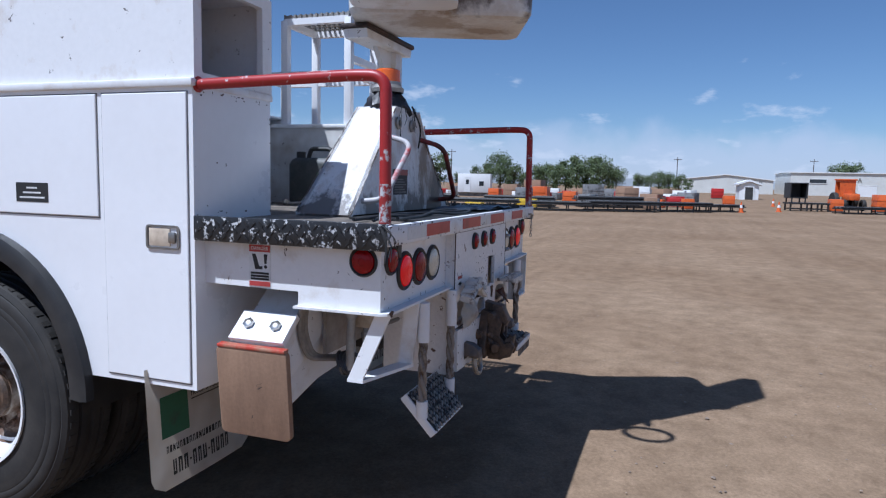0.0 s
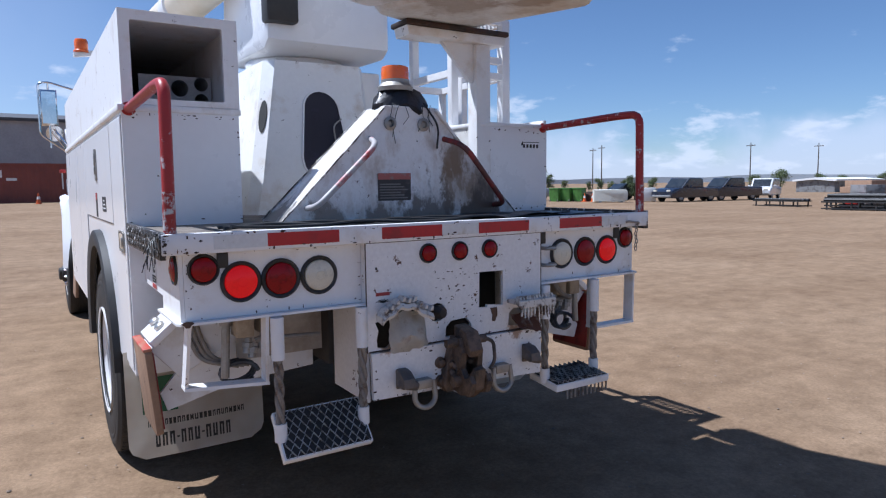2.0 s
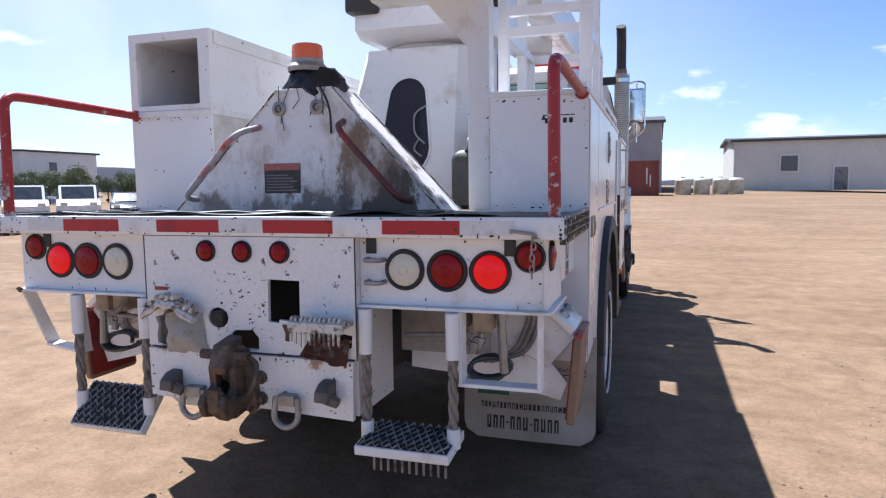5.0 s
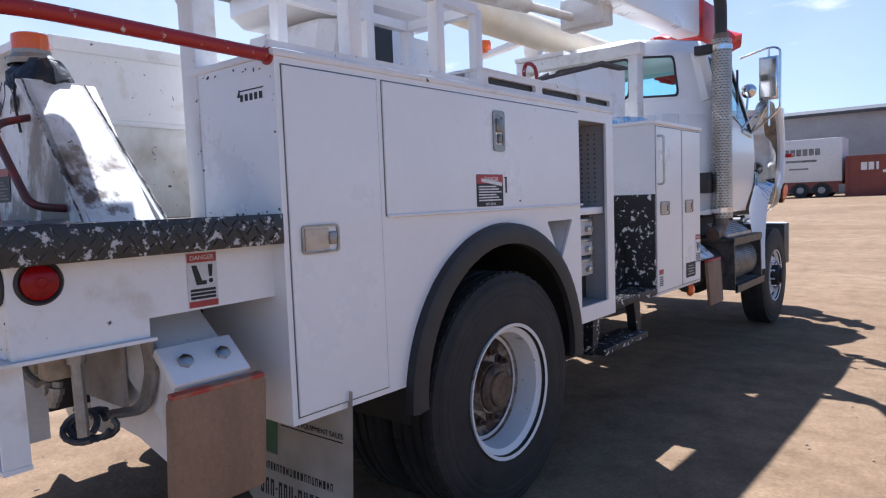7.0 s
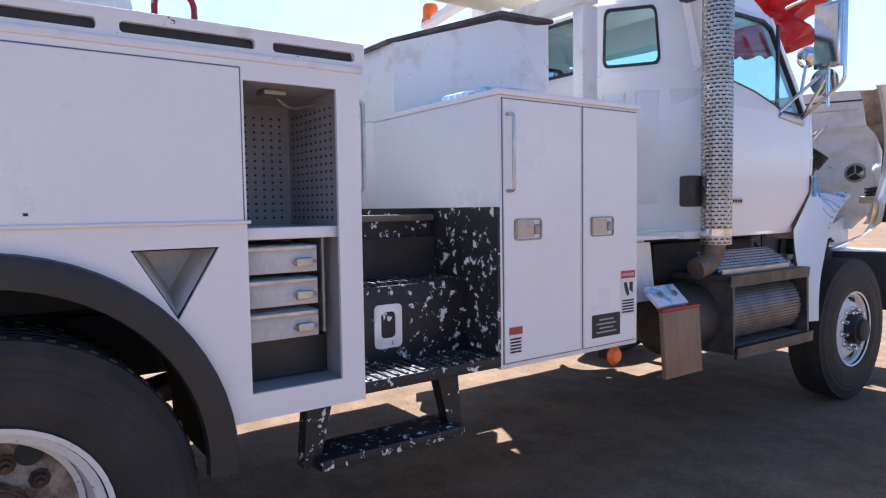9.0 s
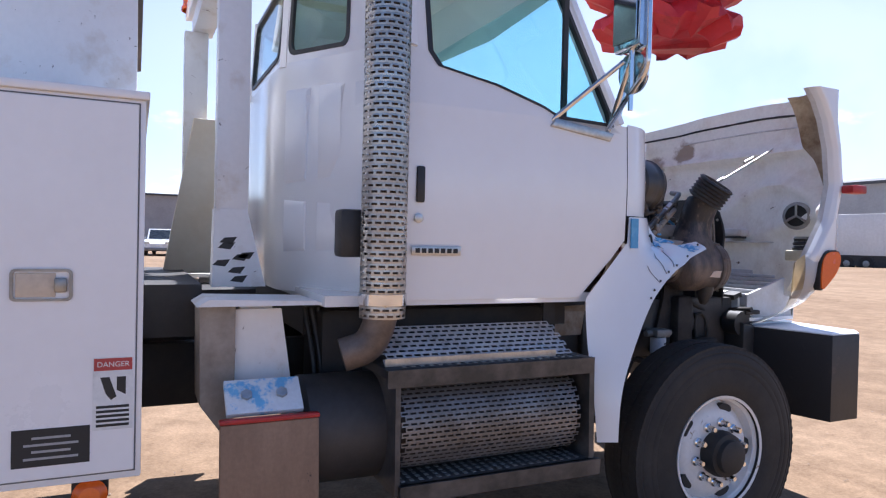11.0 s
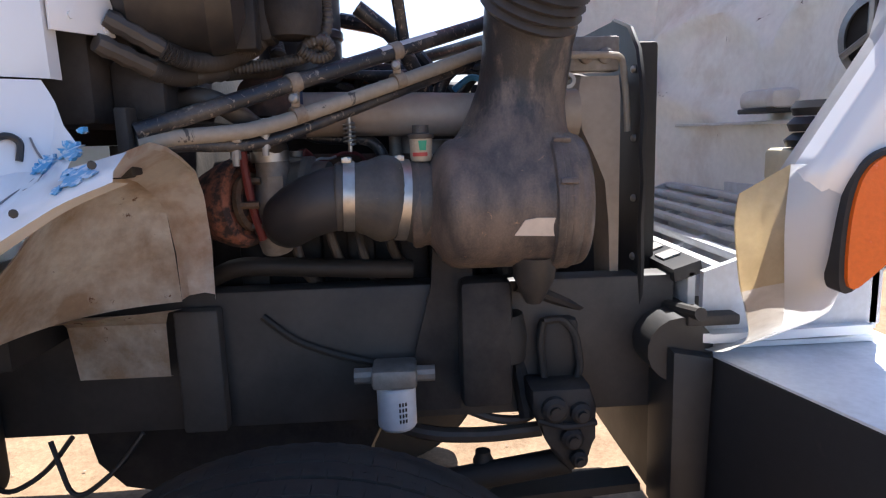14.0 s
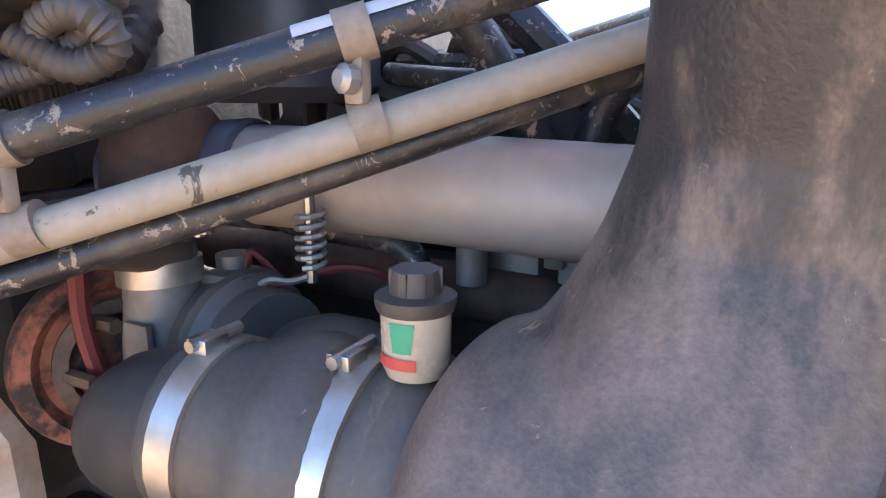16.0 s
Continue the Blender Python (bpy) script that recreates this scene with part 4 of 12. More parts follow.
# mud flaps
for s in (-1, 1):
    c = s * 0.90
    def hang(u, v, o):
        """A point of the flap: it hangs a little back at the foot and bows across."""
        return (u, 0.985 - 0.05 * (0.8 - v) - 0.018 * math.cos((u - c) * 4.5) * (0.8 - v) - o, v)
    bm = B()
    nu, nv = 22, 16
    rows = []
    for j in range(nv + 1):
        v = 0.272 + (0.80 - 0.272) * j / nv
        half = 0.325
        if v < 0.352:
            half = 0.325 - 0.08 * (1 - math.sqrt(max(0.0, 1 - ((0.352 - v) / 0.0805) ** 2)))
        rows.append([hang(c - half + 2 * half * i / nu, v, 0.0) for i in range(nu + 1)])
    loft(bm, rows, closed=False)
    bmesh.ops.solidify(bm, geom=bm.faces, thickness=-0.008)
    flap = part("mud_flap", bm, FLAP, truck, "muddy white mud flap with a green square and black print")
    def printed(bm, u0, u1, v0, v1):
        k = max(1, int((u1 - u0) / 0.03))
        loft(bm, [[hang(u0 + (u1 - u0) * i / k, v0, 0.0012), hang(u0 + (u1 - u0) * i / k, v1, 0.0012)] for i in range(k + 1)], closed=False)
    bm = B()
    printed(bm, c - 0.255, c - 0.095, 0.49, 0.665)
    part("green_square", bm, GREEN, flap)
    bm = B()
    rng2 = random.Random(21)
    u = c - 0.205
    for i in range(12):
        # a tall line of heavy characters
        if i in (3, 7):
            printed(bm, u, u + 0.012, 0.352, 0.360)
            u += 0.020
            continue
        w2 = rng2.uniform(0.020, 0.025)
        printed(bm, u, u + w2 * 0.38, 0.322, 0.388)
        printed(bm, u + w2 * 0.62, u + w2, 0.322, 0.388)
        printed(bm, u, u + w2, 0.374 if i % 3 else 0.322, 0.388 if i % 3 else 0.336)
        u += w2 + 0.010
    u = c - 0.235
    while u < c + 0.225:
        w2 = rng2.uniform(0.012, 0.017)
        printed(bm, u, u + w2 * 0.34, 0.424, 0.454)
        printed(bm, u + w2 * 0.66, u + w2, 0.424, 0.454)
        printed(bm, u, u + w2, 0.447 if rng2.random() < 0.6 else 0.424, 0.454 if rng2.random() < 0.6 else 0.431)
        u += w2 + 0.006
    printed(bm, c - 0.075, c + 0.275, 0.608, 0.613)
    pb = part("print_line", bm, INK, flap)
    pb["kind"] = "stuff"
    words("lettering", "TRUCK & EQUIPMENT SALES", 0.028, Matrix.Translation((c + 0.10, 0.985 - 0.05 * 0.165 - 0.018 * 0.165 - 0.002, 0.632)) @ pose(0, 0, 0, 90 + 3, 0, 0), INK, flap)

# grab rails
for s in (-1, 1):
    bm = tube(B(), fillet([(s * 1.17, 0.74, 1.915), (s * 1.165, 0.10, 1.93), (s * 1.16, -0.02, 1.925), (s * 1.165, -0.025, 1.42)], 0.13, 8), 0.0205, 14)
    rail = part("grab_rail", bm, REDTUBE, truck, "chipped red tubular grab rail")
    bm = tube(B(), [(s * 1.165, -0.0254, 1.56), (s * 1.165, -0.0256, 1.52), (s * 1.1655, -0.0254, 1.46), (s * 1.165, -0.0256, 1.405)], 0.0212, 14, radii=[0.0205, 0.0209, 0.0211, 0.0212])
    part("rail_foot", bm, mat("scuffed_rail_foot", (0.46, 0.47, 0.48), 0.5, col2=(0.26, 0.018, 0.016), cover=0.52, scale=17, soft=0.05, col3=(0.06, 0.045, 0.04), cover3=0.36, scale3=26), rail)
    part("rail_flange", lathe(B(), [(0.030, 0), (0.030, 0.008), (0.022, 0.010), (0, 0.010)], (s * 1.17, 0.752, 1.915), (0, -1, 0), 14), REDTUBE, rail)

# sloping boom guard with beacon
HANDLE = mat("weathered_handle_paint", (0.10, 0.032, 0.028), 0.5, col2=(0.24, 0.03, 0.026), cover=0.46, scale=12, grain=60, bump=0.1, soft=0.1, col3=(0.5, 0.46, 0.44), cover3=0.35, scale3=14)
bm = B()
f0 = [(-0.635, 1.415), (0.655, 1.415), (0.165, 1.945), (-0.105, 1.945)]
plate(bm, f0, [circle(-0.088, 1.865, 0.022, 12), circle(0.095, 1.865, 0.022, 12)], lambda u, v: (u, 0.38 + (v - 1.415) * 0.05, v), lambda u, v: (u, 0.40 + (v - 1.415) * 0.05, v))
for (a, b) in (((-0.635, 1.415), (-0.105, 1.945)), ((0.165, 1.945), (0.655, 1.415))):
    k = 0.012
    va = [(a[0], 0.38, a[1]), (b[0], 0.405, b[1]), (b[0], 0.62, b[1]), (a[0], 0.66, a[1])]
    q = [bm.verts.new(p) for p in va]
    w = [bm.verts.new((p[0] * 0.985 + 0.0, p[1], p[2] - k)) for p in va]
    bm.faces.new(q), bm.faces.new(w[::-1])
    for i in range(4):
        bm.faces.new((q[i], q[(i + 1) % 4], w[(i + 1) % 4], w[i]))
plate(bm, f0, [], lambda u, v: (u, 0.655 - (v - 1.415) * 0.07, v), lambda u, v: (u, 0.64 - (v - 1.415) * 0.07, v))
box(bm, -0.105, 0.165, 0.405, 0.62, 1.935, 1.95, 0.003)
guard = part("sloping_guard", bm, GRIMY, truck, "grimy white sloping steel guard with oily stains")
for sx, pts in ((-1, [(-0.635, 0.378, 1.42), (-0.105, 0.402, 1.945)]), (1, [(0.655, 0.378, 1.42), (0.165, 0.402, 1.945)]), (1, [(0.655, 0.66, 1.42), (0.165, 0.622, 1.945)]), (-1, [(-0.635, 0.66, 1.42), (-0.105, 0.622, 1.945)])):
    a, b = (Vector(p) for p in pts)
    part("weld_seam", tube(B(), [a + (b - a) * i / 16 + Vector((0, 0.001 * math.sin(i * 2.1), 0.002 * math.sin(i * 1.7))) for i in range(17)], 0.0035, 8, radii=[0.0026 + 0.0016 * abs(math.sin(i * 1.3)) for i in range(17)]), mat("grimy_weld", (0.07, 0.05, 0.038), 0.6, col2=(0.5, 0.47, 0.43), cover=0.50, scale=22, soft=0.1), guard)
for x in (-0.088, 0.095):
    bm = lathe(B(), [(0.018, 0), (0.032, 0.004), (0.032, 0.012), (0.018, 0.016), (0.012, 0.004), (0, 0.004)], (x, 0.402, 1.865), (0, -1, 0), 16)
    part("eyelet", bm, GALV, guard)
WORNHANDLE = mat("worn_grey_red_handle", (0.42, 0.40, 0.40), 0.45, col2=(0.38, 0.03, 0.028), cover=0.44, scale=7, grain=60, bump=0.1, soft=0.12)
for s, x0, z0, x1, z1, mt in ((-1, -0.52, 1.475, -0.19, 1.79, WORNHANDLE), (1, 0.515, 1.465, 0.215, 1.80, HANDLE)):
    a, b = Vector((x0, 0.385, z0)), Vector((x1, 0.40, z1))
    n2 = (b - a).normalized() * 0.05
    bm = tube(B(), fillet([a, a + Vector((0, -0.105, 0)) + n2 * 0.3, b + Vector((0, -0.135, 0)) - n2, b], 0.07, 7), 0.0135, 12)
    part("grab_handle", bm, mt, guard, "worn dark red grab handle")
bm = box(B(), -0.165, 0.012, 0.383, 0.386, 1.50, 1.628)
st = part("warning_plate", bm, mat("faded_black_plate", (0.045, 0.04, 0.04), 0.6, col2=(0.10, 0.08, 0.07), cover=0.4, scale=20), guard, "faded danger plate with a red head")
bm = box(B(), -0.165, 0.012, 0.381, 0.383, 1.60, 1.63)
part("red_band", bm, mat("faded_red_band", (0.40, 0.12, 0.10), 0.6, col2=(0.30, 0.22, 0.19), cover=0.42, scale=26, soft=0.1), st)
bm = B()
for k in range(6):
    box(bm, -0.155, -0.005 - 0.02 * (k % 3), 0.3815, 0.383, 1.51 + k * 0.013, 1.516 + k * 0.013)
part("print_bars", bm, mat("faded_print", (0.22, 0.2, 0.18), 0.6), st)
bm = B()
random.seed(3)
n = 26
rings = []
for j, (r, z) in enumerate(((0.135, 1.952), (0.142, 1.972), (0.128, 1.996), (0.095, 2.03), (0.08, 2.045))):
    rings.append([(0.03 + (r + 0.02 * random.uniform(-1, 1)) * math.cos(2 * math.pi * i / n) * 1.0, 0.51 + (r * 0.8 + 0.02 * random.uniform(-1, 1)) * math.sin(2 * math.pi * i / n), z - (0.045 * max(0.0, math.sin(i * 0.55 + 2.2)) ** 2 + 0.012 * abs(math.sin(i * 1.3)) if j < 2 else 0)) for i in range(n)])
loft(bm, rings, cap=True)
part("plastic_wrap", bm, TARP, guard, "torn black plastic wrapped round the beacon base")
bm = B()
for k in range(6):
    a = k * 1.1
    p0 = (0.03 + 0.11 * math.cos(a), 0.40 - 0.02 * (k % 2), 1.96)
    tube(bm, [p0, (p0[0] + random.uniform(-0.03, 0.03), 0.392, 1.90), (p0[0] + random.uniform(-0.07, 0.07), 0.39, 1.86 - 0.03 * (k % 4))], 0.0018, 5)
tube(bm, fillet([(0.10, 0.40, 1.97), (0.17, 0.37, 1.86), (0.165, 0.385, 1.75)], 0.05), 0.005, 8)
part("loose_strip", bm, TARP, guard)["kind"] = "stuff"
bm = lathe(B(), [(0.085, 2.03), (0.088, 2.05), (0.07, 2.07), (0.07, 2.085), (0, 2.085)], (0.0, 0.5, 0), (0, 0, 1), 24)
bcn = part("beacon", bm, GALV, truck, "amber rotating beacon on a grey base")
bm = lathe(B(), [(0.068, 2.083), (0.068, 2.12), (0.066, 2.145), (0.058, 2.15), (0, 2.152)], (0.0, 0.5, 0), (0, 0, 1), 24)
part("beacon_lens", bm, AMBER, bcn, "amber plastic lens")

# dark can on the deck beside the right body
jc = thing("fuel_can", "dusty dark plastic fuel can with a green label patch", "can", (0.56, 1.25, 1.4105))
bm = B()
loft(bm, [[(0.56 + x, 1.25 + y, z) for x, y in rect(-0.085 + g, 0.085 - g, -0.165 + g, 0.165 - g, 0.03)] for z, g in ((1.411, 0.012), (1.425, 0.0), (1.66, 0.0), (1.69, 0.012), (1.705, 0.03))], cap=True)
part("can_body", bm, mat("dusty_dark_plastic", (0.030, 0.034, 0.032), 0.5, col2=(0.085, 0.082, 0.072), cover=0.40, scale=9, soft=0.3, bump=0.1), jc)
part("can_handle", tube(B(), fillet([(0.56, 1.31, 1.70), (0.56, 1.29, 1.765), (0.56, 1.15, 1.765), (0.56, 1.11, 1.70)], 0.025), 0.015, 8), BLACK, jc)
part("can_cap", cyl(B(), (0.56, 1.365, 1.70), (0.56, 1.365, 1.745), 0.03, 14), BLACK, jc)
part("label_patch", box(B(), 0.4735, 0.4748, 1.13, 1.20, 1.52, 1.61), mat("faded_green_patch", (0.05, 0.17, 0.06), 0.5, col2=(0.02, 0.05, 0.03), cover=0.42, scale=20, soft=0.3), jc, "faded green patch")
bm = B()
tube(bm, [(0.30, 1.30, 1.415), (0.32, 1.16, 1.425), (0.35, 1.05, 1.44)], 0.010, 8)
lathe(bm, [(0, -0.02), (0.018, -0.012), (0.02, 0.01), (0, 0.02)], (0.30, 1.32, 1.426), (0.3, 1, 0), 10)
tagged(part("hose_fitting", bm, GALV), "dull metal hose fitting lying on the deck", "fitting")
# short chain hanging from the right end of the beam
ch = B()
for k in range(7):
    c2 = Vector((1.10 + 0.004 * math.sin(k * 2), -0.062, 1.345 - 0.019 * k))
    ring2 = [c2 + Vector((0.0075 * math.cos(a), 0, 0.0125 * math.sin(a)) if k % 2 else (0, 0.0075 * math.cos(a), 0.0125 * math.sin(a))) for a in [2 * math.pi * i / 10 for i in range(11)]]
    tube(ch, ring2, 0.0026, 5, cap=False)
part("hanging_chain", ch, GALV, truck, "short hanging chain")["kind"] = "stuff"
part("chain_eye", tube(B(), fillet([(1.03, -0.058, 1.37), (1.03, -0.072, 1.375), (1.11, -0.072, 1.365), (1.11, -0.058, 1.352)], 0.01), 0.006, 8), GALV, truck)

# loose cables and a fold of black sheet along the deck edge
random.seed(14)
bm = B()
for k in range(3):
    pts = [(-0.95 + i * 0.19, 0.06 + 0.07 * k + random.uniform(-0.05, 0.05), 1.418 + 0.012 * (i % 3 == k)) for i in range(10)]
    tube(bm, fillet(pts, 0.08, 4), 0.007, 7)
part("deck_cable", bm, BLACK, truck)["kind"] = "stuff"
bm = B()
loft(bm, [[(x, 0.02 + 0.28 * j / 5, 1.417 + 0.018 * abs(math.sin(x * 9 + j)) * (0.4 + 0.6 * math.sin(x * 3.1) ** 2)) for j in range(6)] for x in [0.15 + 0.05 * i for i in range(18)]], closed=False)
part("black_sheet", bm, TARP, truck, "crumpled black sheet on the deck")


# ---- service body ----
LATCH = mat("dulled_latch_steel", (0.34, 0.33, 0.31), 0.42, 0.9, col2=(0.20, 0.18, 0.16), cover=0.42, scale=30, soft=0.3)
PADDLE = mat("brushed_steel_paddle", (0.27, 0.255, 0.225), 0.38, 0.9, col2=(0.14, 0.125, 0.105), cover=0.42, scale=26, soft=0.3)
TANREC = mat("tan_latch_paddle", (0.60, 0.50, 0.38), 0.55, col2=(0.42, 0.33, 0.24), cover=0.42, scale=18, soft=0.3)
def latch(x, y, z, s, parent, vertical=False):
    """A recessed paddle latch in a bright frame; s: which side it faces (1: right, -1: left)."""
    w, h = (0.044, 0.090) if vertical else (0.088, 0.047)
    m = pose(x, y, z, 90, 0, 90 * s)
    bm = B()
    plate(bm, rect(-w, w, -h, h, 0.015) if vertical else rect(-w * 0.9, w * 0.9, -h, h, 0.015), [rect(-w * 0.68, w * 0.68, -h * 0.70, h * 0.70, 0.01) if vertical else rect(-w * 0.80, w * 0.80, -h * 0.84, h * 0.84, 0.01)], lambda u, v: m @ Vector((u, v, 0.006)), lambda u, v: m @ Vector((u, v, 0.0)))
    la = part("paddle_latch", bm, LATCH, parent, "bright steel paddle latch")
    bm = B()
    box(bm, -w * (0.7 if vertical else 0.82), w * (0.7 if vertical else 0.82), -h * (0.72 if vertical else 0.86), h * (0.72 if vertical else 0.86), -0.03, -0.002, 0, m)
    part("latch_recess", bm, DARKIN, la)
    bm = B()
    if vertical:
        box(bm, -w * 0.58, w * 0.58, -h * 0.05, h * 0.62, 0.0, 0.01, 0.003, m)
        box(bm, -w * 0.30, w * 0.30, -h * 0.60, -h * 0.15, 0.0, 0.012, 0.004, m)
    else:
        box(bm, -w * 0.74, w * 0.40, -h * 0.74, h * 0.74, -0.002, 0.004, 0.002, m)
    part("latch_paddle", bm, PADDLE if vertical else TANREC, la)
    if not vertical:
        part("latch_knob", box(B(), w * 0.36, w * 0.74, -h * 0.46, h * 0.46, -0.001, 0.012, 0.006, m), LATCH, la)


def door_panel(y0, y1, z0, z1, s, x=1.2, name="compartment_door", mt=WHITE, label="white steel compartment door"):
    bm = B()
    box(bm, *sorted((s * (x - 0.004), s * (x + 0.007))), y0, y1, z0, z1, 0.004)
    d = part(name, bm, mt, truck, label, 15)
    bm = B()
    t = 0.0045
    plate(bm, rect(y0 - t, y1 + t, z0 - t, z1 + t), [rect(y0, y1, z0, z1)], lambda u, v: (s * (x + 0.0012), u, v), lambda u, v: (s * (x - 0.003), u, v))
    part("door_seal", bm, mat("grey_seal", (0.16, 0.16, 0.165), 0.7, bump=0), d)
    return d


AY, AZ, AR = 1.965, 0.645, 0.66
arch = [(AY + AR * math.cos(radians(a)), AZ + AR * math.sin(radians(a))) for a in range(172, 7, -6)]
ZB, ZT = 0.74, 1.91


def side_skin(s, yend, holes):
    bm = B()
    outline = [(0.75, ZB), (AY - AR, ZB)] + arch + [(AY + AR, ZB), (yend, ZB), (yend, ZT), (0.75, ZT)]
    plate(bm, outline, holes, lambda u, v: (s * 1.2, u, v), lambda u, v: (s * 1.185, u, v))
    # rear face, inner wall, floor and front
    box(bm, *sorted((s * 0.70, s * 1.1849)), 0.75, 0.765, ZB, ZT)
    box(bm, *sorted((s * 0.70, s * 1.1849)), yend - 0.015, yend, ZB, ZT)
    part("inner_side", box(B(), *sorted((s * 0.70, s * 0.715)), 0.766, yend - 0.016, 1.406, ZT), SCUFFED, truck, "scuffed white inner side of the service body")
    return bm


SCUFFED = mat("scuffed_dirty_white", (0.70, 0.69, 0.66), 0.5, col2=(0.40, 0.35, 0.29), cover=0.42, scale=5, grain=40, bump=0.05, soft=0.3, col3=(0.06, 0.05, 0.045), cover3=0.35, scale3=26)
bm = side_skin(1, 3.13, [rect(2.712, 3.04, 0.83, 1.85), [(2.362, 1.32), (2.49, 1.10), (2.621, 1.32)]])
rbody = part("service_body", bm, WHITE, truck, "white steel service body with compartment doors")
bm = B()
box(bm, 0.69, 1.207, 0.742, 3.145, 1.91, 1.935, 0.006)
plate(bm, rect(1.84, 3.16, 1.936, 2.005), [rect(1.9, 2.30, 1.952, 1.985, 0.012), rect(2.36, 2.76, 1.952, 1.985, 0.012), rect(2.82, 3.12, 1.952, 1.985, 0.012)], lambda u, v: (1.19, u, v), lambda u, v: (1.17, u, v))
plate(bm, rect(0.742, 1.84, 1.936, 1.96), [], lambda u, v: (1.19, u, v), lambda u, v: (1.17, u, v))
box(bm, 0.70, 1.19, 1.84, 3.16, 2.004, 2.02, 0.004)
box(bm, 1.10, 1.16, 1.85, 3.15, 1.936, 2.004)
part("top_rail", bm, WORN, truck, "white top rail with long slots")
bm = B()
box(bm, 1.162, 1.168, 1.86, 3.14, 1.938, 2.0)
part("slot_screen", bm, BLACK, truck)
d = door_panel(0.775, 1.185, 0.765, 1.885, 1)
latch(1.208, 0.892, 1.335, 1, d)
d = door_panel(1.215, 2.70, 1.40, 1.885, 1, label="white horizontal compartment door with a danger label")
latch(1.208, 1.942, 1.745, 1, d, True)
bm = B()
tube(bm, [(1.21, 1.215, 1.396), (1.21, 2.72, 1.396)], 0.006, 8)
part("door_hinge", bm, WHITE, d)
bm = box(B(), 1.2075, 1.2085, 1.765, 1.965, 1.412, 1.552)
lb = part("danger_label", bm, INK, d, "black and red danger label, partly torn")
bm = box(B(), 1.2086, 1.2092, 1.768, 1.962, 1.512, 1.550)
part("red_band", bm, DECALRED, lb)
words("lettering", "DANGER", 0.026, pose(1.2096, 1.875, 1.531, 90, 0, 90), DECAL, lb)
words("lettering", "KEEP CLEAR", 0.014, pose(1.2096, 1.865, 1.422, 90, 0, 90), DECAL, lb)
bm = B()
for k in range(6):
    box(bm, 1.2086, 1.2092, 1.78, 1.95 - 0.02 * (k % 3), 1.436 + k * 0.012, 1.442 + k * 0.012)
prism(bm, [(1.80, 1.520), (1.955, 1.500), (1.958, 1.516), (1.80, 1.535)], "x", 1.2087, 1.2094)
part("print_bars", bm, DECAL, lb)
bm = B()
for y, z, h in ((1.985, 1.535, 0.004), (1.985, 1.50, 0.03), (2.10, 1.43, 0.004)):
    box(bm, 1.2075, 1.2085, y, y + 0.012, z - h, z + h)
box(bm, 1.2075, 1.2085, 1.975, 2.0, 1.536, 1.542)
part("scuff_mark", bm, INK, d)

# open tool compartment with shelf and drawers
bm = B()
box(bm, 0.72, 1.184, 2.66, 2.70, 0.80, 1.88)
box(bm, 0.72, 0.74, 2.70, 3.10, 0.80, 1.88)
box(bm, 0.74, 1.184, 3.055, 3.10, 0.80, 1.88)
box(bm, 0.74, 1.184, 2.70, 3.055, 0.80, 0.83)
box(bm, 0.74, 1.184, 2.70, 3.055, 1.85, 1.88)
comp = part("tool_compartment", bm, GREYIN, truck, "open tool compartment with pegboard, shelf and drawers")
bm = B()
for i in range(9):
    for j in range(15):
        box(bm, 0.7395, 0.743, 2.73 + i * 0.035, 2.738 + i * 0.035, 1.40 + j * 0.028, 1.408 + j * 0.028)
        box(bm, 0.78 + i * 0.042, 0.788 + i * 0.042, 3.0515, 3.0565, 1.40 + j * 0.028, 1.408 + j * 0.028)
part("pegboard_hole", bm, BLACK, comp)["kind"] = "stuff"
part("shelf", box(B(), 0.745, 1.17, 2.705, 3.05, 1.335, 1.375, 0.004), WHITE, comp, "white shelf")
for k in range(3):
    z = 0.985 + k * 0.115
    bm = box(B(), 0.78, 1.13, 2.71, 2.985, z, z + 0.095, 0.004)
    dr = part("drawer", bm, mat("pale_drawer", (0.6, 0.6, 0.6), 0.4), comp, "grey steel drawer with a latch")
    bm = B()
    box(bm, 1.13, 1.142, 2.715, 2.98, z + 0.078, z + 0.094, 0.003)
    box(bm, 1.13, 1.15, 2.90, 2.96, z + 0.02, z + 0.05, 0.004)
    cyl(bm, (1.14, 2.89, z + 0.035), (1.14, 2.975, z + 0.035), 0.006, 8)
    part("drawer_latch", bm, STEEL, dr)
part("drawer_cavity", box(B(), 0.75, 1.05, 2.705, 3.05, 0.835, 0.97), BLACK, comp)
bm = B()
cyl(bm, (1.10, 3.02, 0.99), (1.10, 3.02, 1.33), 0.008, 8)
box(bm, 1.02, 1.1, 2.82, 2.90, 1.83, 1.849, 0.004)
tube(bm, fillet([(1.0, 2.90, 1.84), (1.0, 2.95, 1.80), (1.0, 3.05, 1.82)], 0.04), 0.006, 6)
part("compartment_lamp", bm, GALV, comp)
# fuel pocket
bm = B()
a, b, c = Vector((1.186, 2.37, 1.315)), Vector((1.186, 2.49, 1.11)), Vector((1.186, 2.612, 1.315))
ins = Vector((-0.22, 0.03, 0.02))
for p, q in ((a, b), (b, c), (c, a)):
    bm.faces.new([bm.verts.new(v) for v in (p, q, q * 0.7 + (a + b + c) * 0.1 + ins, p * 0.7 + (a + b + c) * 0.1 + ins)])
bm.faces.new([bm.verts.new(v * 0.7 + (a + b + c) * 0.1 + ins) for v in (a, b, c)])
part("fuel_pocket", bm, DIRTYSHADEWHITE, truck, "triangular fuel filler pocket")

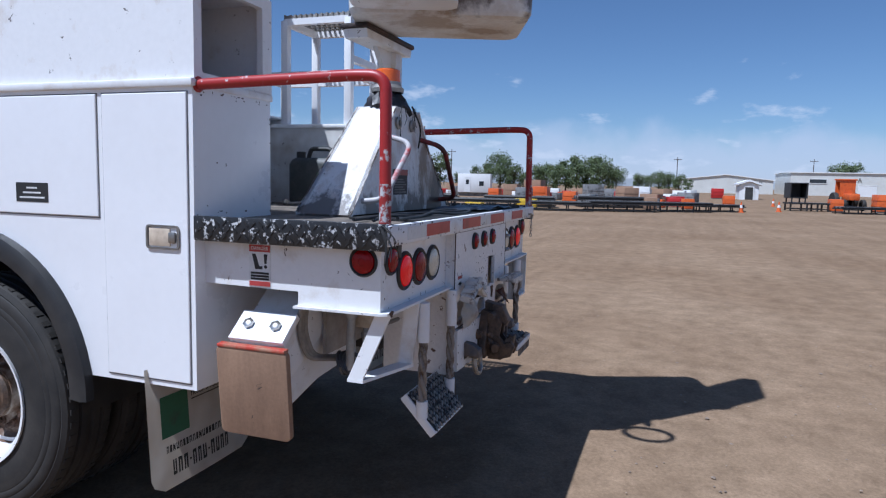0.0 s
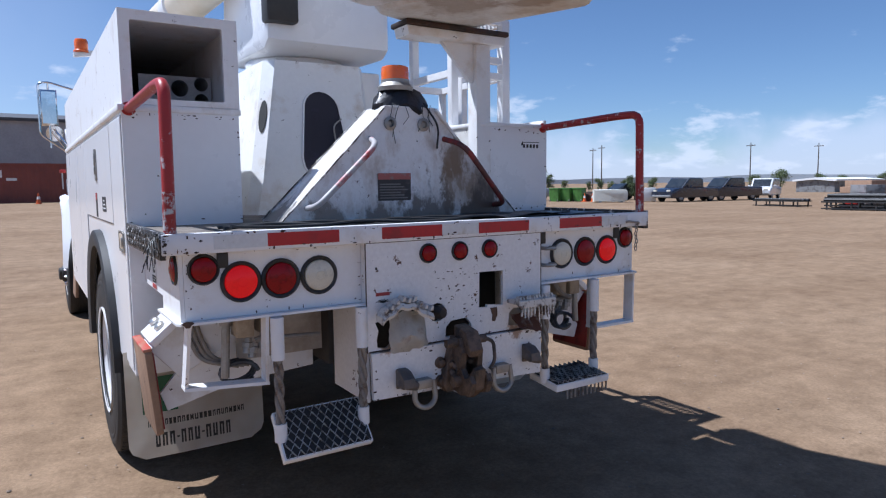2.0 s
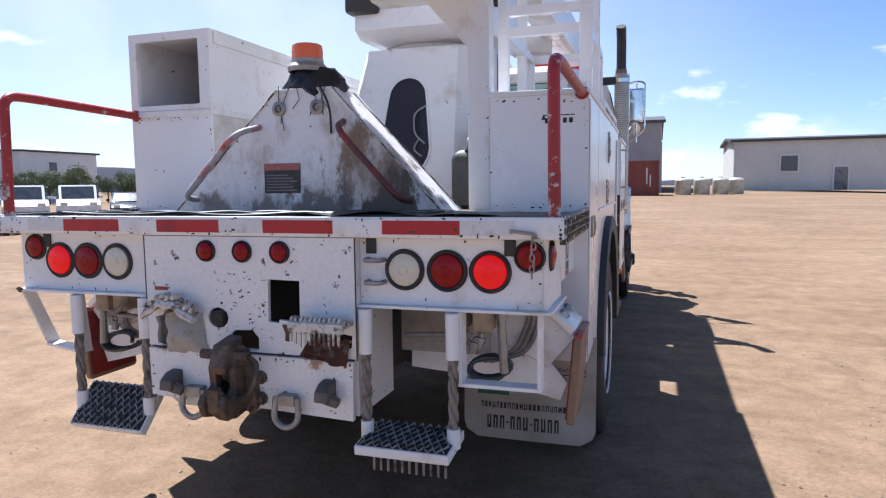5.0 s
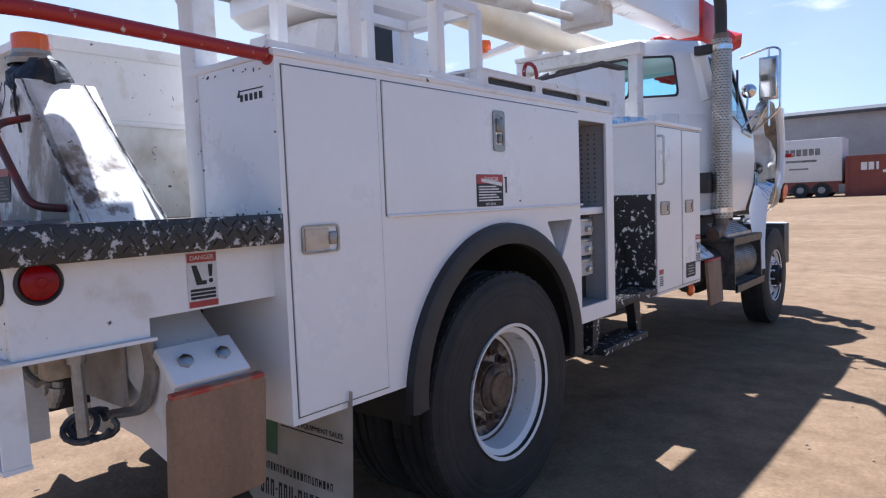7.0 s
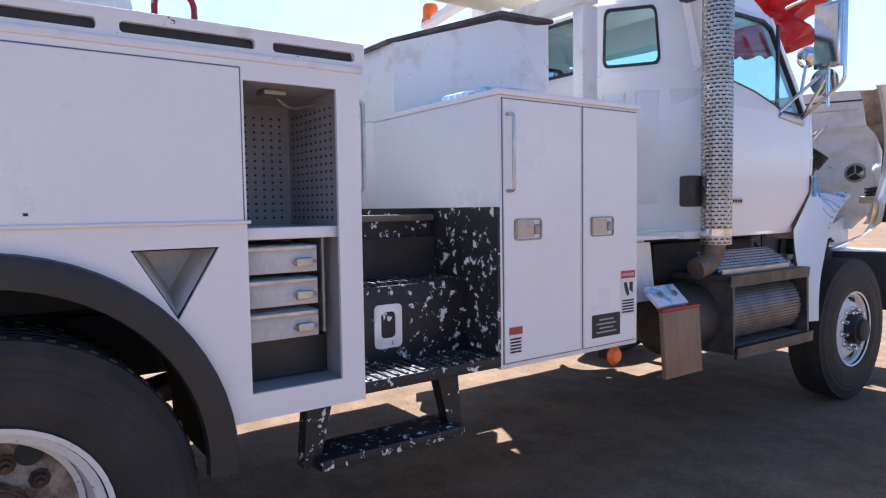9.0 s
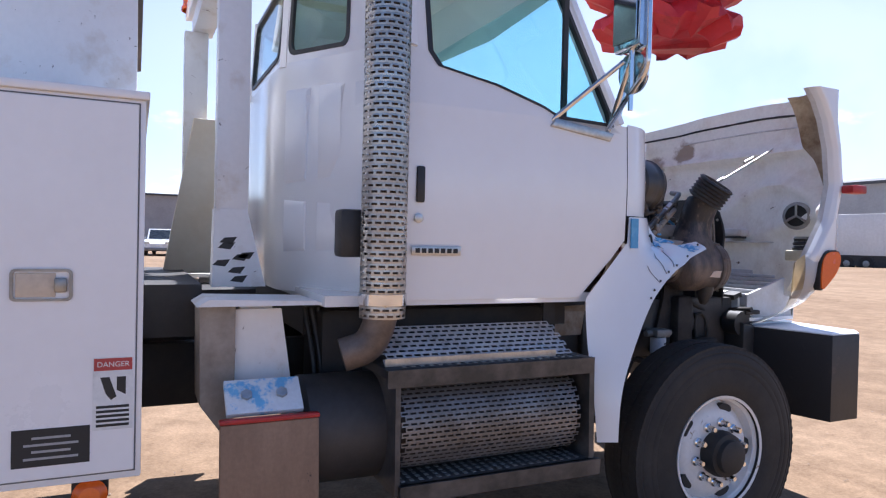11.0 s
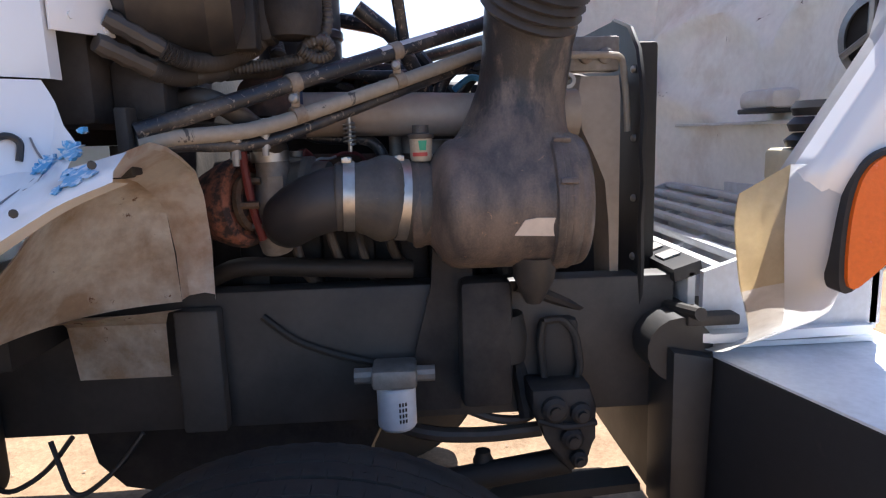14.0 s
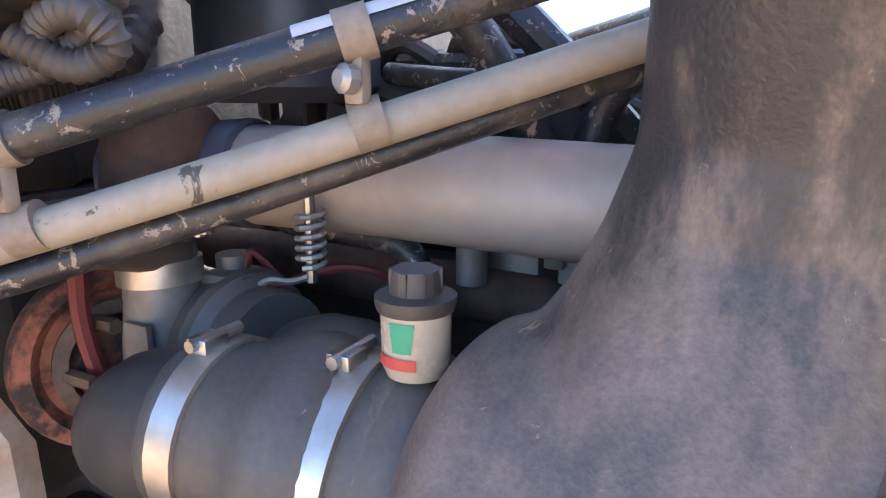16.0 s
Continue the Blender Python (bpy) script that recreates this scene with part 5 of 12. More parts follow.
# left side body with the long tube box on top
bm = side_skin(-1, 4.69, [])
part("service_body", bm, WHITE, truck, "white steel service body with compartment doors")
d = door_panel(0.775, 1.185, 0.765, 1.885, -1)
latch(-1.208, 0.892, 1.335, -1, d)
d = door_panel(1.215, 2.70, 1.40, 1.885, -1)
latch(-1.208, 1.90, 1.71, -1, d, True)
bm = box(B(), -1.2085, -1.2075, 1.48, 1.66, 1.45, 1.53)
pl = part("maker_plate", bm, INK, d, "small black maker's plate")
bm = B()
for k in range(3):
    box(bm, -1.2092, -1.2086, 1.50 + 0.02 * k, 1.64 - 0.02 * k, 1.465 + k * 0.02, 1.472 + k * 0.02)
part("print_bars", bm, DECAL, pl)
bm = box(B(), -1.2085, -1.2075, 1.93, 2.02, 1.41, 1.55)
lb = part("danger_label", bm, INK, d)
part("red_band", box(B(), -1.2092, -1.2086, 1.932, 2.018, 1.51, 1.548), DECALRED, lb)
door_panel(2.72, 3.30, 0.765, 1.885, -1)
door_panel(3.33, 4.65, 0.765, 1.885, -1)
bm = B()
box(bm, -1.215, -0.69, 0.742, 4.60, 1.905, 1.935, 0.005)
part("body_ledge", bm, WORN, truck)
bm = B()
plate(bm, rect(-1.195, -0.695, 1.936, 2.335), [rect(-1.15, -0.762, 1.962, 2.292, 0.01)], lambda u, v: (u, 0.745, v), lambda u, v: (u, 0.775, v))
box(bm, -1.195, -1.18, 0.775, 4.60, 1.936, 2.335)
box(bm, -0.71, -0.695, 0.775, 4.60, 1.936, 2.335)
box(bm, -1.18, -0.71, 0.775, 4.60, 2.32, 2.335)
box(bm, -1.18, -0.71, 0.775, 4.60, 1.936, 1.95)
box(bm, -1.195, -0.695, 4.585, 4.60, 1.936, 2.335)
box(bm, -0.695, -0.685, 0.78, 4.60, 2.265, 2.335, 0.003)
tbox = part("tube_box", bm, WORN, truck, "long white open-ended box for tubes and hot sticks")
bm = B()
box(bm, -1.18, -0.71, 3.2, 3.22, 1.95, 2.32)
part("box_backing", bm, DARKIN, tbox)
bm = B()
holes = [circle(-0.975 + 0.105 * i, 2.075, 0.042, 16) for i in range(2)] + [circle(-0.765, 2.10, 0.035, 14), circle(-0.765, 2.02, 0.035, 14), circle(-0.86, 1.99, 0.03, 12), circle(-0.96, 1.99, 0.03, 12)]
plate(bm, rect(-1.06, -0.715, 1.952, 2.135), holes, lambda u, v: (u, 1.18, v), lambda u, v: (u, 1.20, v))
part("tube_rack", bm, PVC, tbox, "grey rack of storage tubes")
for h in holes:
    c = (sum(p[0] for p in h) / len(h), sum(p[1] for p in h) / len(h))
    part("storage_tube", tube(B(), [(c[0], 1.21, c[1]), (c[0], 3.0, c[1])], 0.042, 14, cap=False), PVC, tbox)

# wheel arches and flares
for s in (-1, 1):
    bm = B()
    pr = [(0.69, 1.200), (0.685, 1.235), (0.66, 1.245), (0.595, 1.235), (0.59, 1.205)]
    rings = []
    for i in range(34):
        a = radians(181 - 185 * i / 33)
        rings.append([(s * px, AY + r * math.cos(a), AZ + r * math.sin(a)) for r, px in pr])
    loft(bm, rings, closed=True, cap=True)
    part("fender_flare", bm, FLARE, truck, "black rubber fender flare")
    bm = B()
    rings = [[(s * 0.50, AY + 0.655 * math.cos(radians(a)), AZ + 0.655 * math.sin(radians(a))), (s * 1.19, AY + 0.655 * math.cos(radians(a)), AZ + 0.655 * math.sin(radians(a)))] for a in range(-6, 187, 6)]
    loft(bm, rings, closed=False)
    part("wheel_well", bm, FRAME, truck)

# step-through with black treads, and the front cross cabinet
bm = B()
box(bm, 0.66, 0.70, 3.13, 3.79, 0.76, 1.434)
box(bm, 0.70, 1.195, 3.132, 3.786, 0.755, 0.80, 0.004)
box(bm, 0.70, 0.97, 3.132, 3.786, 0.80, 1.115, 0.004)
box(bm, 0.70, 1.19, 3.775, 3.789, 0.80, 1.434)
steps = part("entry_steps", bm, CHIPPED, truck, "chipped black steps up to the deck")
bm = B()
for i in range(16):
    box(bm, 0.985, 1.19, 3.15 + i * 0.04, 3.165 + i * 0.04, 0.80, 0.806)
    box(bm, 0.71, 0.96, 3.15 + i * 0.04, 3.165 + i * 0.04, 1.115, 1.121)
part("grip_teeth", bm, TREAD, steps)["kind"] = "stuff"
bm = B()
plate(bm, rect(3.30, 3.43, 0.86, 1.04, 0.02), [rect(3.33, 3.40, 0.90, 1.01, 0.02)], lambda u, v: (0.978, u, v), lambda u, v: (0.971, u, v))
part("toe_hole_frame", bm, WORN, steps)
bm = B()
for y in (2.97, 3.53):
    prism(bm, [(y - 0.05, 0.76), (y + 0.05, 0.76), (y + 0.03 + (0.04 if y > 3 else -0.04), 0.52), (y - 0.03 + (0.04 if y > 3 else -0.04), 0.52)], "x", 1.10, 1.16)
box(bm, 1.02, 1.22, 2.94, 3.57, 0.515, 0.555, 0.006)
fs = part("folding_step", bm, CHIPPED, truck, "black folding step with chipped paint")
bm = B()
box(bm, 0.15, 1.185, 3.79, 4.69, 0.74, 1.90, 0.004)
box(bm, 0.14, 1.2, 3.78, 4.70, 1.90, 1.925, 0.004)
box(bm, -0.90, 0.149, 3.83, 4.46, 1.41, 1.92, 0.004)
part("cross_cabinet", bm, WHITE, truck, "white cross cabinet with two narrow doors")
EQ = [(-0.88, 3.84), (0.28, 3.84), (0.53, 4.36), (0.60, 4.66), (-0.88, 4.66)]
def eq_top(y):
    return 2.31 + (y - 3.84) * 0.30 if y < 4.37 else 2.47 - (y - 4.37) * 0.07
bm = B()
loft(bm, [[(x, y, 1.9265) for x, y in EQ], [(x, y, eq_top(y)) for x, y in EQ]], cap=True)
eqb = part("equipment_box", bm, WORN, truck, "white box with a sloping black lid behind the cab")
bm = B()
lid = [(-0.90, 3.81), (0.27, 3.81), (0.55, 4.36), (0.62, 4.68), (-0.90, 4.68)]
for z0, z1 in ((0.001, 0.022),):
    loft(bm, [[(x, y, eq_top(y) + z) for x, y in lid] for z in (z0, z1)], cap=True)
part("box_lid", bm, mat("weathered_black_lid", (0.05, 0.045, 0.045), 0.6, col2=(0.16, 0.12, 0.10), cover=0.42, scale=7, soft=0.3, bump=0.2), eqb, "weathered black lid")
bm = B()
prism(bm, [(0.62, 3.9), (0.95, 3.92), (1.0, 4.15), (0.8, 4.25), (0.6, 4.1)], "z", 1.926, 1.985, bev=0.02)
part("blue_rag", bm, mat("crumpled_blue_sheet", (0.20, 0.5, 0.78), 0.6, col2=(0.75, 0.78, 0.8), cover=0.5, scale=18, grain=40, bump=0.5, soft=0.1), truck, "crumpled blue and white plastic sheet")
d1 = door_panel(3.81, 4.275, 0.765, 1.885, 1, 1.186, label="white cabinet door with a chrome pull")
latch(1.194, 3.945, 1.335, 1, d1)
d2 = door_panel(4.295, 4.67, 0.765, 1.885, 1, 1.186)
latch(1.194, 4.42, 1.335, 1, d2)
for y, dd in ((3.83, d1),):
    bm = tube(B(), fillet([(1.19, y, 1.50), (1.235, y, 1.50), (1.235, y, 1.82), (1.19, y, 1.82)], 0.02, 4), 0.008, 8)
    part("pull_handle", bm, STEEL, dd)
bm = tube(B(), fillet([(1.17, 3.11, 1.50), (1.17, 3.16, 1.50), (1.17, 3.16, 1.82), (1.17, 3.11, 1.82)], 0.02, 4), 0.008, 8)
part("pull_handle", bm, STEEL, truck)
bm = box(B(), 1.1935, 1.1945, 4.555, 4.665, 0.895, 1.115)
st = part("warning_sticker", bm, DECAL, d2)
bm = B()
box(bm, 1.1946, 1.1952, 4.558, 4.662, 1.075, 1.112)
part("red_band", bm, DECALRED, st)
bm = B()
prism(bm, [(4.575, 1.055), (4.60, 1.055), (4.62, 0.995), (4.605, 0.985), (4.59, 1.005)], "x", 1.1946, 1.1952)
prism(bm, [(4.62, 1.055), (4.645, 1.055), (4.645, 1.0), (4.62, 1.015)], "x", 1.1946, 1.1952)
for k in range(5):
    box(bm, 1.1946, 1.1952, 4.565, 4.655, 0.905 + k * 0.014, 0.913 + k * 0.014)
part("pictogram", bm, INK, st)
words("lettering", "DANGER", 0.022, pose(1.1953, 4.61, 1.093, 90, 0, 90), DECAL, st)
bm = box(B(), 1.1935, 1.195, 4.35, 4.55, 0.805, 0.915, 0.0)
pl = part("maker_plate", bm, INK, d2, "black maker's plate with fine print")
bm = B()
for k in range(4):
    box(bm, 1.1951, 1.1956, 4.38 + 0.02 * (k % 2), 4.52 - 0.02 * (k % 2), 0.825 + k * 0.02, 0.832 + k * 0.02)
part("print_bars", bm, mat("grey_print", (0.35, 0.35, 0.35), 0.5), pl)
bm = box(B(), 1.1935, 1.1945, 3.83, 3.91, 0.80, 0.92)
st = part("warning_sticker", bm, DECAL, d1)
bm = B()
box(bm, 1.1946, 1.1952, 3.832, 3.908, 0.885, 0.918)
part("red_band", bm, DECALRED, st)
bm = B()
for k in range(5):
    box(bm, 1.1946, 1.1952, 3.838, 3.90, 0.806 + k * 0.014, 0.814 + k * 0.014)
part("print_bars", bm, INK, st)
# small amber reflector below
bm = lathe(B(), [(0.045, 0), (0.05, 0.02), (0.03, 0.04), (0, 0.045)], (1.14, 4.55, 0.69), (1, 0, 0), 16)
part("side_reflector", bm, AMBER, truck)
bm = B()
box(bm, 1.10, 1.15, 4.5, 4.6, 0.68, 0.74)
part("reflector_bracket", bm, FRAME, truck)
# builder's mark on the rear face
bm = B()
prism(bm, [(0.995, 1.805), (1.008, 1.832), (1.014, 1.805)], "y", 0.7488, 0.7498)
box(bm, 1.01, 1.14, 0.7488, 0.7498, 1.822, 1.826)
for i in range(5):
    box(bm, 1.012 + i * 0.026, 1.028 + i * 0.026, 0.7488, 0.7498, 1.790, 1.812)
part("builder_mark", bm, INK, rbody, "small black builder's mark as plain shapes")

# ---- pedestal, turret, booms and bucket ----
YELLOWED = mat("yellowed_white_paint", (0.74, 0.68, 0.55), 0.45, col2=(0.66, 0.55, 0.38), cover=0.42, scale=3, grain=30, bump=0.05, soft=0.4, amp=0.4)
bm = B()
lv = ((1.405, -0.46, 0.425, 0.62), (1.60, -0.415, 0.42, 0.60), (2.355, -0.262, 0.412, 0.44))
rings = []
for z, xa, xb, hy in lv:
    c, d = 0.055, 0.075
    y0, y1 = 2.10 - hy, 2.10 + hy
    rings.append([(xa + c, y0, z), (xb - c, y0, z), (xb, y0 + d, z), (xb, y1 - d, z), (xb - c, y1, z), (xa + c, y1, z), (xa, y1 - d, z), (xa, y0 + d, z)])
loft(bm, rings, cap=True)
ped = part("pedestal", bm, WORN, truck, "tapered white steel pedestal with an access hole")
def pear(cx, r0, r1, z0, z1, n=10):
    lo = [(cx + r0 * math.cos(radians(a)), z0 + r0 + r0 * math.sin(radians(a))) for a in range(180, 361, 18)]
    hi = [(cx + r1 * math.cos(radians(a)), z1 - r1 + r1 * math.sin(radians(a))) for a in range(0, 181, 18)]
    return lo + hi
def ped_y(z):
    return 2.10 - (0.60 + (z - 1.6) / 0.755 * (0.44 - 0.60)) - 0.004
pe = pear(0.06, 0.155, 0.115, 1.59, 2.17)
# flat violet-black plate; the shade inside the hole is put into its colour
bm = B()
plate(bm, pe, [], lambda u, v: (u, ped_y(v) - 0.002, v), lambda u, v: (u, ped_y(v) + 0.004, v))
hl = part("access_hole", bm, mat("dark_violet_hole_shade", (0.012, 0.010, 0.022), 0.6, col2=(0.03, 0.022, 0.05), cover=0.4, scale=6), ped, "dark pear-shaped access hole with hoses")
bm = B()
plate(bm, pear(0.06, 0.165, 0.125, 1.58, 2.18), [pe], lambda u, v: (u, ped_y(v) - 0.008, v), lambda u, v: (u, ped_y(v) + 0.004, v))
part("hole_rim", bm, WORN, ped)
# slot in the chamfered corner
def cham(u, v, o):
    k = (v - 1.6) / 0.755
    xa, y0 = -0.415 + k * 0.153, 1.50 + k * 0.16
    a2, b2 = Vector((xa, y0 + 0.075, v)), Vector((xa + 0.055, y0, v))
    return a2 + (b2 - a2) * u + Vector((-0.75, -0.66, 0.1)) * o
# flat dark oval, the slot's inner shade as colour
bm = B()
plate(bm, circle(0.48, 2.0, 0.30, 20, 0.10), [], lambda u, v: cham(u, v, 0.005), lambda u, v: cham(u, v, -0.004))
part("corner_slot", bm, DARKIN, ped)
bm = B()
tube(bm, fillet([(0.185, ped_y(2.0) - 0.008, 2.0), (0.115, ped_y(1.96) - 0.03, 1.955), (0.125, ped_y(1.83) - 0.03, 1.83), (0.185, ped_y(1.78) - 0.008, 1.775)], 0.05), 0.0055, 8)
tube(bm, fillet([(0.17, ped_y(1.72) - 0.008, 1.70), (0.12, ped_y(1.75) - 0.03, 1.74), (0.15, ped_y(1.83) - 0.02, 1.80)], 0.03), 0.005, 8)
part("hydraulic_hose", bm, GALV, ped)
bm = lathe(B(), [(0.31, 2.355), (0.33, 2.365), (0.33, 2.40), (0.31, 2.405), (0.31, 2.50), (0, 2.50)], (0.075, 2.08, 0), (0, 0, 1), 36)
part("turntable", bm, WORN, truck, "white round turntable")
bm = B()
prism(bm, [(1.66, 2.405), (2.45, 2.42), (2.55, 2.75), (2.50, 3.25), (2.05, 3.40), (1.75, 3.25), (1.57, 2.80), (1.57, 2.46)], "x", -0.285, 0.555, bev=0.05)
part("turret", bm, WHITE, truck, "white boom turret housing")
bm = B()
cyl(bm, (0.52, 1.75, 2.62), (0.60, 1.75, 2.60), 0.035, 14)
box(bm, -0.30, -0.10, 1.50, 1.62, 2.55, 2.95, 0.02)
part("turret_fitting", bm, BLACK, truck)
bm = tube(B(), [(-0.34, 2.0, 3.02), (-0.44, 4.0, 3.0), (-0.44, 6.5, 2.99)], 0.15, 24)
lb = part("lower_boom", bm, YELLOWED, truck, "round white lower boom lying over the cab")
part("boom_collar", lathe(B(), [(0.15, 0), (0.168, 0.01), (0.168, 0.2), (0.15, 0.21)], (-0.40, 3.2, 3.008), (0, 1, -0.015), 24), WORN, lb)
bm = B()
box(bm, 0.36, 0.60, 1.9, 6.55, 2.93, 3.30, 0.02, Matrix.Rotation(radians(0.8), 4, "X"))
ub = part("upper_boom", bm, WHITE, truck, "square white upper boom lying over the cab")
bm = B()
box(bm, 0.34, 0.62, 6.55, 6.95, 3.0, 3.40, 0.02)
part("boom_tip", bm, REDPAINT, ub, "red boom tip")
bm = B()
cyl(bm, (0.16, 2.3, 2.78), (0.16, 3.9, 2.90), 0.055, 18)
cyl(bm, (0.16, 3.9, 2.90), (0.16, 4.7, 2.95), 0.035, 16)
box(bm, 0.05, 0.45, 4.6, 4.8, 2.85, 3.1, 0.02)
part("lift_cylinder", bm, DIRTYSHADEWHITE, truck, "white hydraulic lift cylinder")
# bundled red cover at the boom tip, spread forward to shade the engine bay
random.seed(11)
bm = B()
rings = []
n = 44
for j in range(9):
    t = j / 8
    r = 0.19 + 0.05 * math.sin(t * 9) - 0.10 * t ** 4
    rings.append([(0.08 + (r * 2.3 + 0.03 * math.sin(i * 5 + j * 2.2) + random.uniform(-0.01, 0.01)) * math.cos(2 * math.pi * i / n), 7.80 + (r * 2.6 + 0.03 * math.sin(i * 4 + j)) * math.sin(2 * math.pi * i / n), 3.30 - t * 0.50 + 0.03 * math.sin(i * 1.7)) for i in range(n)])
loft(bm, rings, cap=True)
part("red_cover", bm, mat("red_vinyl", (0.52, 0.02, 0.025), 0.45, col2=(0.38, 0.015, 0.02), cover=0.4, scale=7, grain=20, bump=0.3, dist=0.01), truck, "bunched red vinyl cover ahead of the boom tip, spread for shade")

# bucket over the tail, turned a little on its pin
BK = Matrix.Translation((0.455, 0.345, 0.0)) @ Matrix.Rotation(radians(21), 4, "Z")
bm = B()
rr = [[BK @ Vector((u, v, z)) for u, v in rect(-0.315 + g, 0.315 - g, -0.46 + g, 0.53 - g, 0.09, 6)] for z, g in ((2.455, 0.045), (2.459, 0.016), (2.485, 0.0), (2.95, -0.02), (3.50, -0.045), (3.52, -0.075), (3.54, -0.075), (3.55, -0.035), (3.53, -0.015), (2.50, 0.055))]
loft(bm, rr, cap=True)
GREASE = (0.075, 0.048, 0.032)
bk = part("bucket", bm, mat("chalky_fibreglass", (0.74, 0.73, 0.70), 0.45, col2=(0.52, 0.43, 0.33), cover=0.40, scale=3.4, grain=40, bump=0.06, soft=0.25, stains=(((0.20, 0.10, 2.62), 0.26, GREASE), ((0.42, -0.10, 2.63), 0.22, GREASE), ((0.30, 0.40, 2.455), 0.30, (0.36, 0.27, 0.18)), ((0.60, 0.15, 2.455), 0.28, (0.30, 0.21, 0.13)))), truck, "chalky white fibreglass bucket with brown grease stains")
bm = B()
rr = [[BK @ Vector((u, v, z)) for u, v in rect(-0.52 + g, -0.33 - g, -0.05 + g, 0.50 - g, 0.05, 5)] for z, g in ((2.462, 0.03), (2.475, 0.0), (3.1, 0.0))]
loft(bm, rr, cap=True)
part("bucket_mount", bm, WORN, bk, "white bucket bracket with rounded edges")
bm = B()
box(bm, 0.28, 0.80, -0.25, -0.10, 3.5, 4.4, 0.04)
box(bm, 0.25, 0.45, -0.2, 1.4, 3.9, 4.15, 0.03)
part("jib_arm", bm, WHITE, truck, "white jib arm above the bucket")
bm = B()
lathe(bm, [(0.13, -0.015), (0.16, -0.015), (0.16, 0.015), (0.13, 0.015)], (-0.32, 0.18, 3.20), (0.4, 0.1, 1), 22, True)
cyl(bm, (-0.18, 0.2, 3.24), (0.13, 0.25, 3.30), 0.025, 10)
part("jib_hook_ring", bm, STEEL, truck)

# boom rest and rack frames on the right side
bm = B()
box(bm, 0.665, 0.765, 0.745, 0.835, 1.412, 2.372, 0.006)
prism(bm, [(0.45, 2.372), (0.664, 2.372), (0.664, 2.16), (0.645, 2.16)], "y", 0.775, 0.805)
prism(bm, [(0.21, 2.373), (0.85, 2.373), (0.86, 2.422), (0.20, 2.422)], "y", 0.72, 0.87, bev=0.006)
rest = part("boom_rest", bm, WORN, truck, "white boom rest post with a rubber-topped head")
bm = B()
box(bm, 0.185, 0.875, 0.705, 0.885, 2.4225, 2.452, 0.010)
part("rubber_strip", bm, mat("dark_rest_rubber", (0.025, 0.018, 0.016), 0.7, col2=(0.07, 0.035, 0.025), cover=0.45, scale=9, bump=0.3), rest, "dark rubber pad")
bm = B()
def post(x, y, z0, z1, w=0.025):
    box(bm, x - w, x + w, y - w, y + w, z0, z1, 0.004)
def beam(a, b, w=0.022):
    tube(bm, [a, b], w * 1.35, 4)
for x, y, z1, w in ((1.15, 1.12, 2.63, 0.03), (0.75, 1.12, 2.63, 0.025), (0.75, 1.60, 2.63, 0.025), (1.15, 1.60, 2.63, 0.025), (0.75, 1.87, 2.27, 0.022), (1.15, 1.87, 2.27, 0.022)):
    post(x, y, 1.937, z1, w)
for a, b in (((1.15, 1.12, 2.27), (1.15, 1.87, 2.27)), ((0.75, 1.12, 2.27), (1.15, 1.12, 2.27)), ((0.75, 1.12, 2.27), (0.75, 1.87, 2.27)), ((0.75, 1.12, 2.37), (1.15, 1.12, 2.37)), ((0.75, 1.87, 2.27), (1.15, 1.87, 2.27)), ((1.15, 1.12, 2.62), (0.75, 1.12, 2.62)), ((0.75, 1.12, 2.62), (0.75, 1.6, 2.62)), ((1.15, 1.12, 2.62), (1.15, 1.6, 2.62)), ((0.75, 1.6, 2.62), (1.15, 1.6, 2.62))):
    beam(a, b)
rack = part("rack_frame", bm, WHITE, truck, "white tubular rack frame on the body top")
bm = B()
for i in range(13):
    box(bm, 0.735, 1.165, 1.115 + i * 0.040, 1.127 + i * 0.040, 2.640, 2.668)
for i in range(6):
    box(bm, 0.75 + i * 0.078, 0.760 + i * 0.078, 1.11, 1.61, 2.638, 2.666)
part("grating", bm, GALV, rack, "steel grating platform")["kind"] = "stuff"
bm = box(B(), 0.416, 0.56, 1.74, 2.02, 2.06, 2.34, 0.02)
cb = part("control_box", bm, WHITE, truck, "white control box with a black panel")
part("control_panel", box(B(), 0.5605, 0.566, 1.80, 1.96, 2.10, 2.31), BLACK, cb)
bm = tube(B(), fillet([(1.0, 2.50, 2.02), (1.0, 2.50, 2.155), (1.0, 2.625, 2.155), (1.0, 2.625, 2.02)], 0.06), 0.010, 10)
part("tie_loop", bm, REDTUBE, truck)
# boom cradle behind the cab
bm = B()
box(bm, 0.50, 0.58, 4.96, 5.09, 1.57, 2.62, 0.006)
prism(bm, [(4.955, 1.60), (5.085, 1.60), (5.165, 1.28), (4.95, 1.28)], "x", 0.495, 0.585)
box(bm, -0.59, -0.51, 4.895, 5.02, 1.42, 2.62, 0.006)
box(bm, -0.62, 0.62, 4.94, 5.05, 2.62, 2.72, 0.006)
box(bm, -0.62, -0.10, 4.92, 5.07, 2.721, 2.76)
prism(bm, [(-0.60, 2.61), (-0.50, 2.61), (-0.42, 3.02), (-0.62, 3.02)], "y", 5.08, 5.16)
part("boom_cradle", bm, WORN, truck, "white steel boom cradle frame behind the cab")
bm = B()
prism(bm, [(4.80, 1.28), (5.10, 1.28), (5.07, 2.13), (4.945, 2.13)], "x", -0.50, -0.44, bev=0.006)
part("cradle_gusset", bm, YELLOWED, truck, "yellowed steel gusset under the cradle post")
bm = B()
random.seed(21)
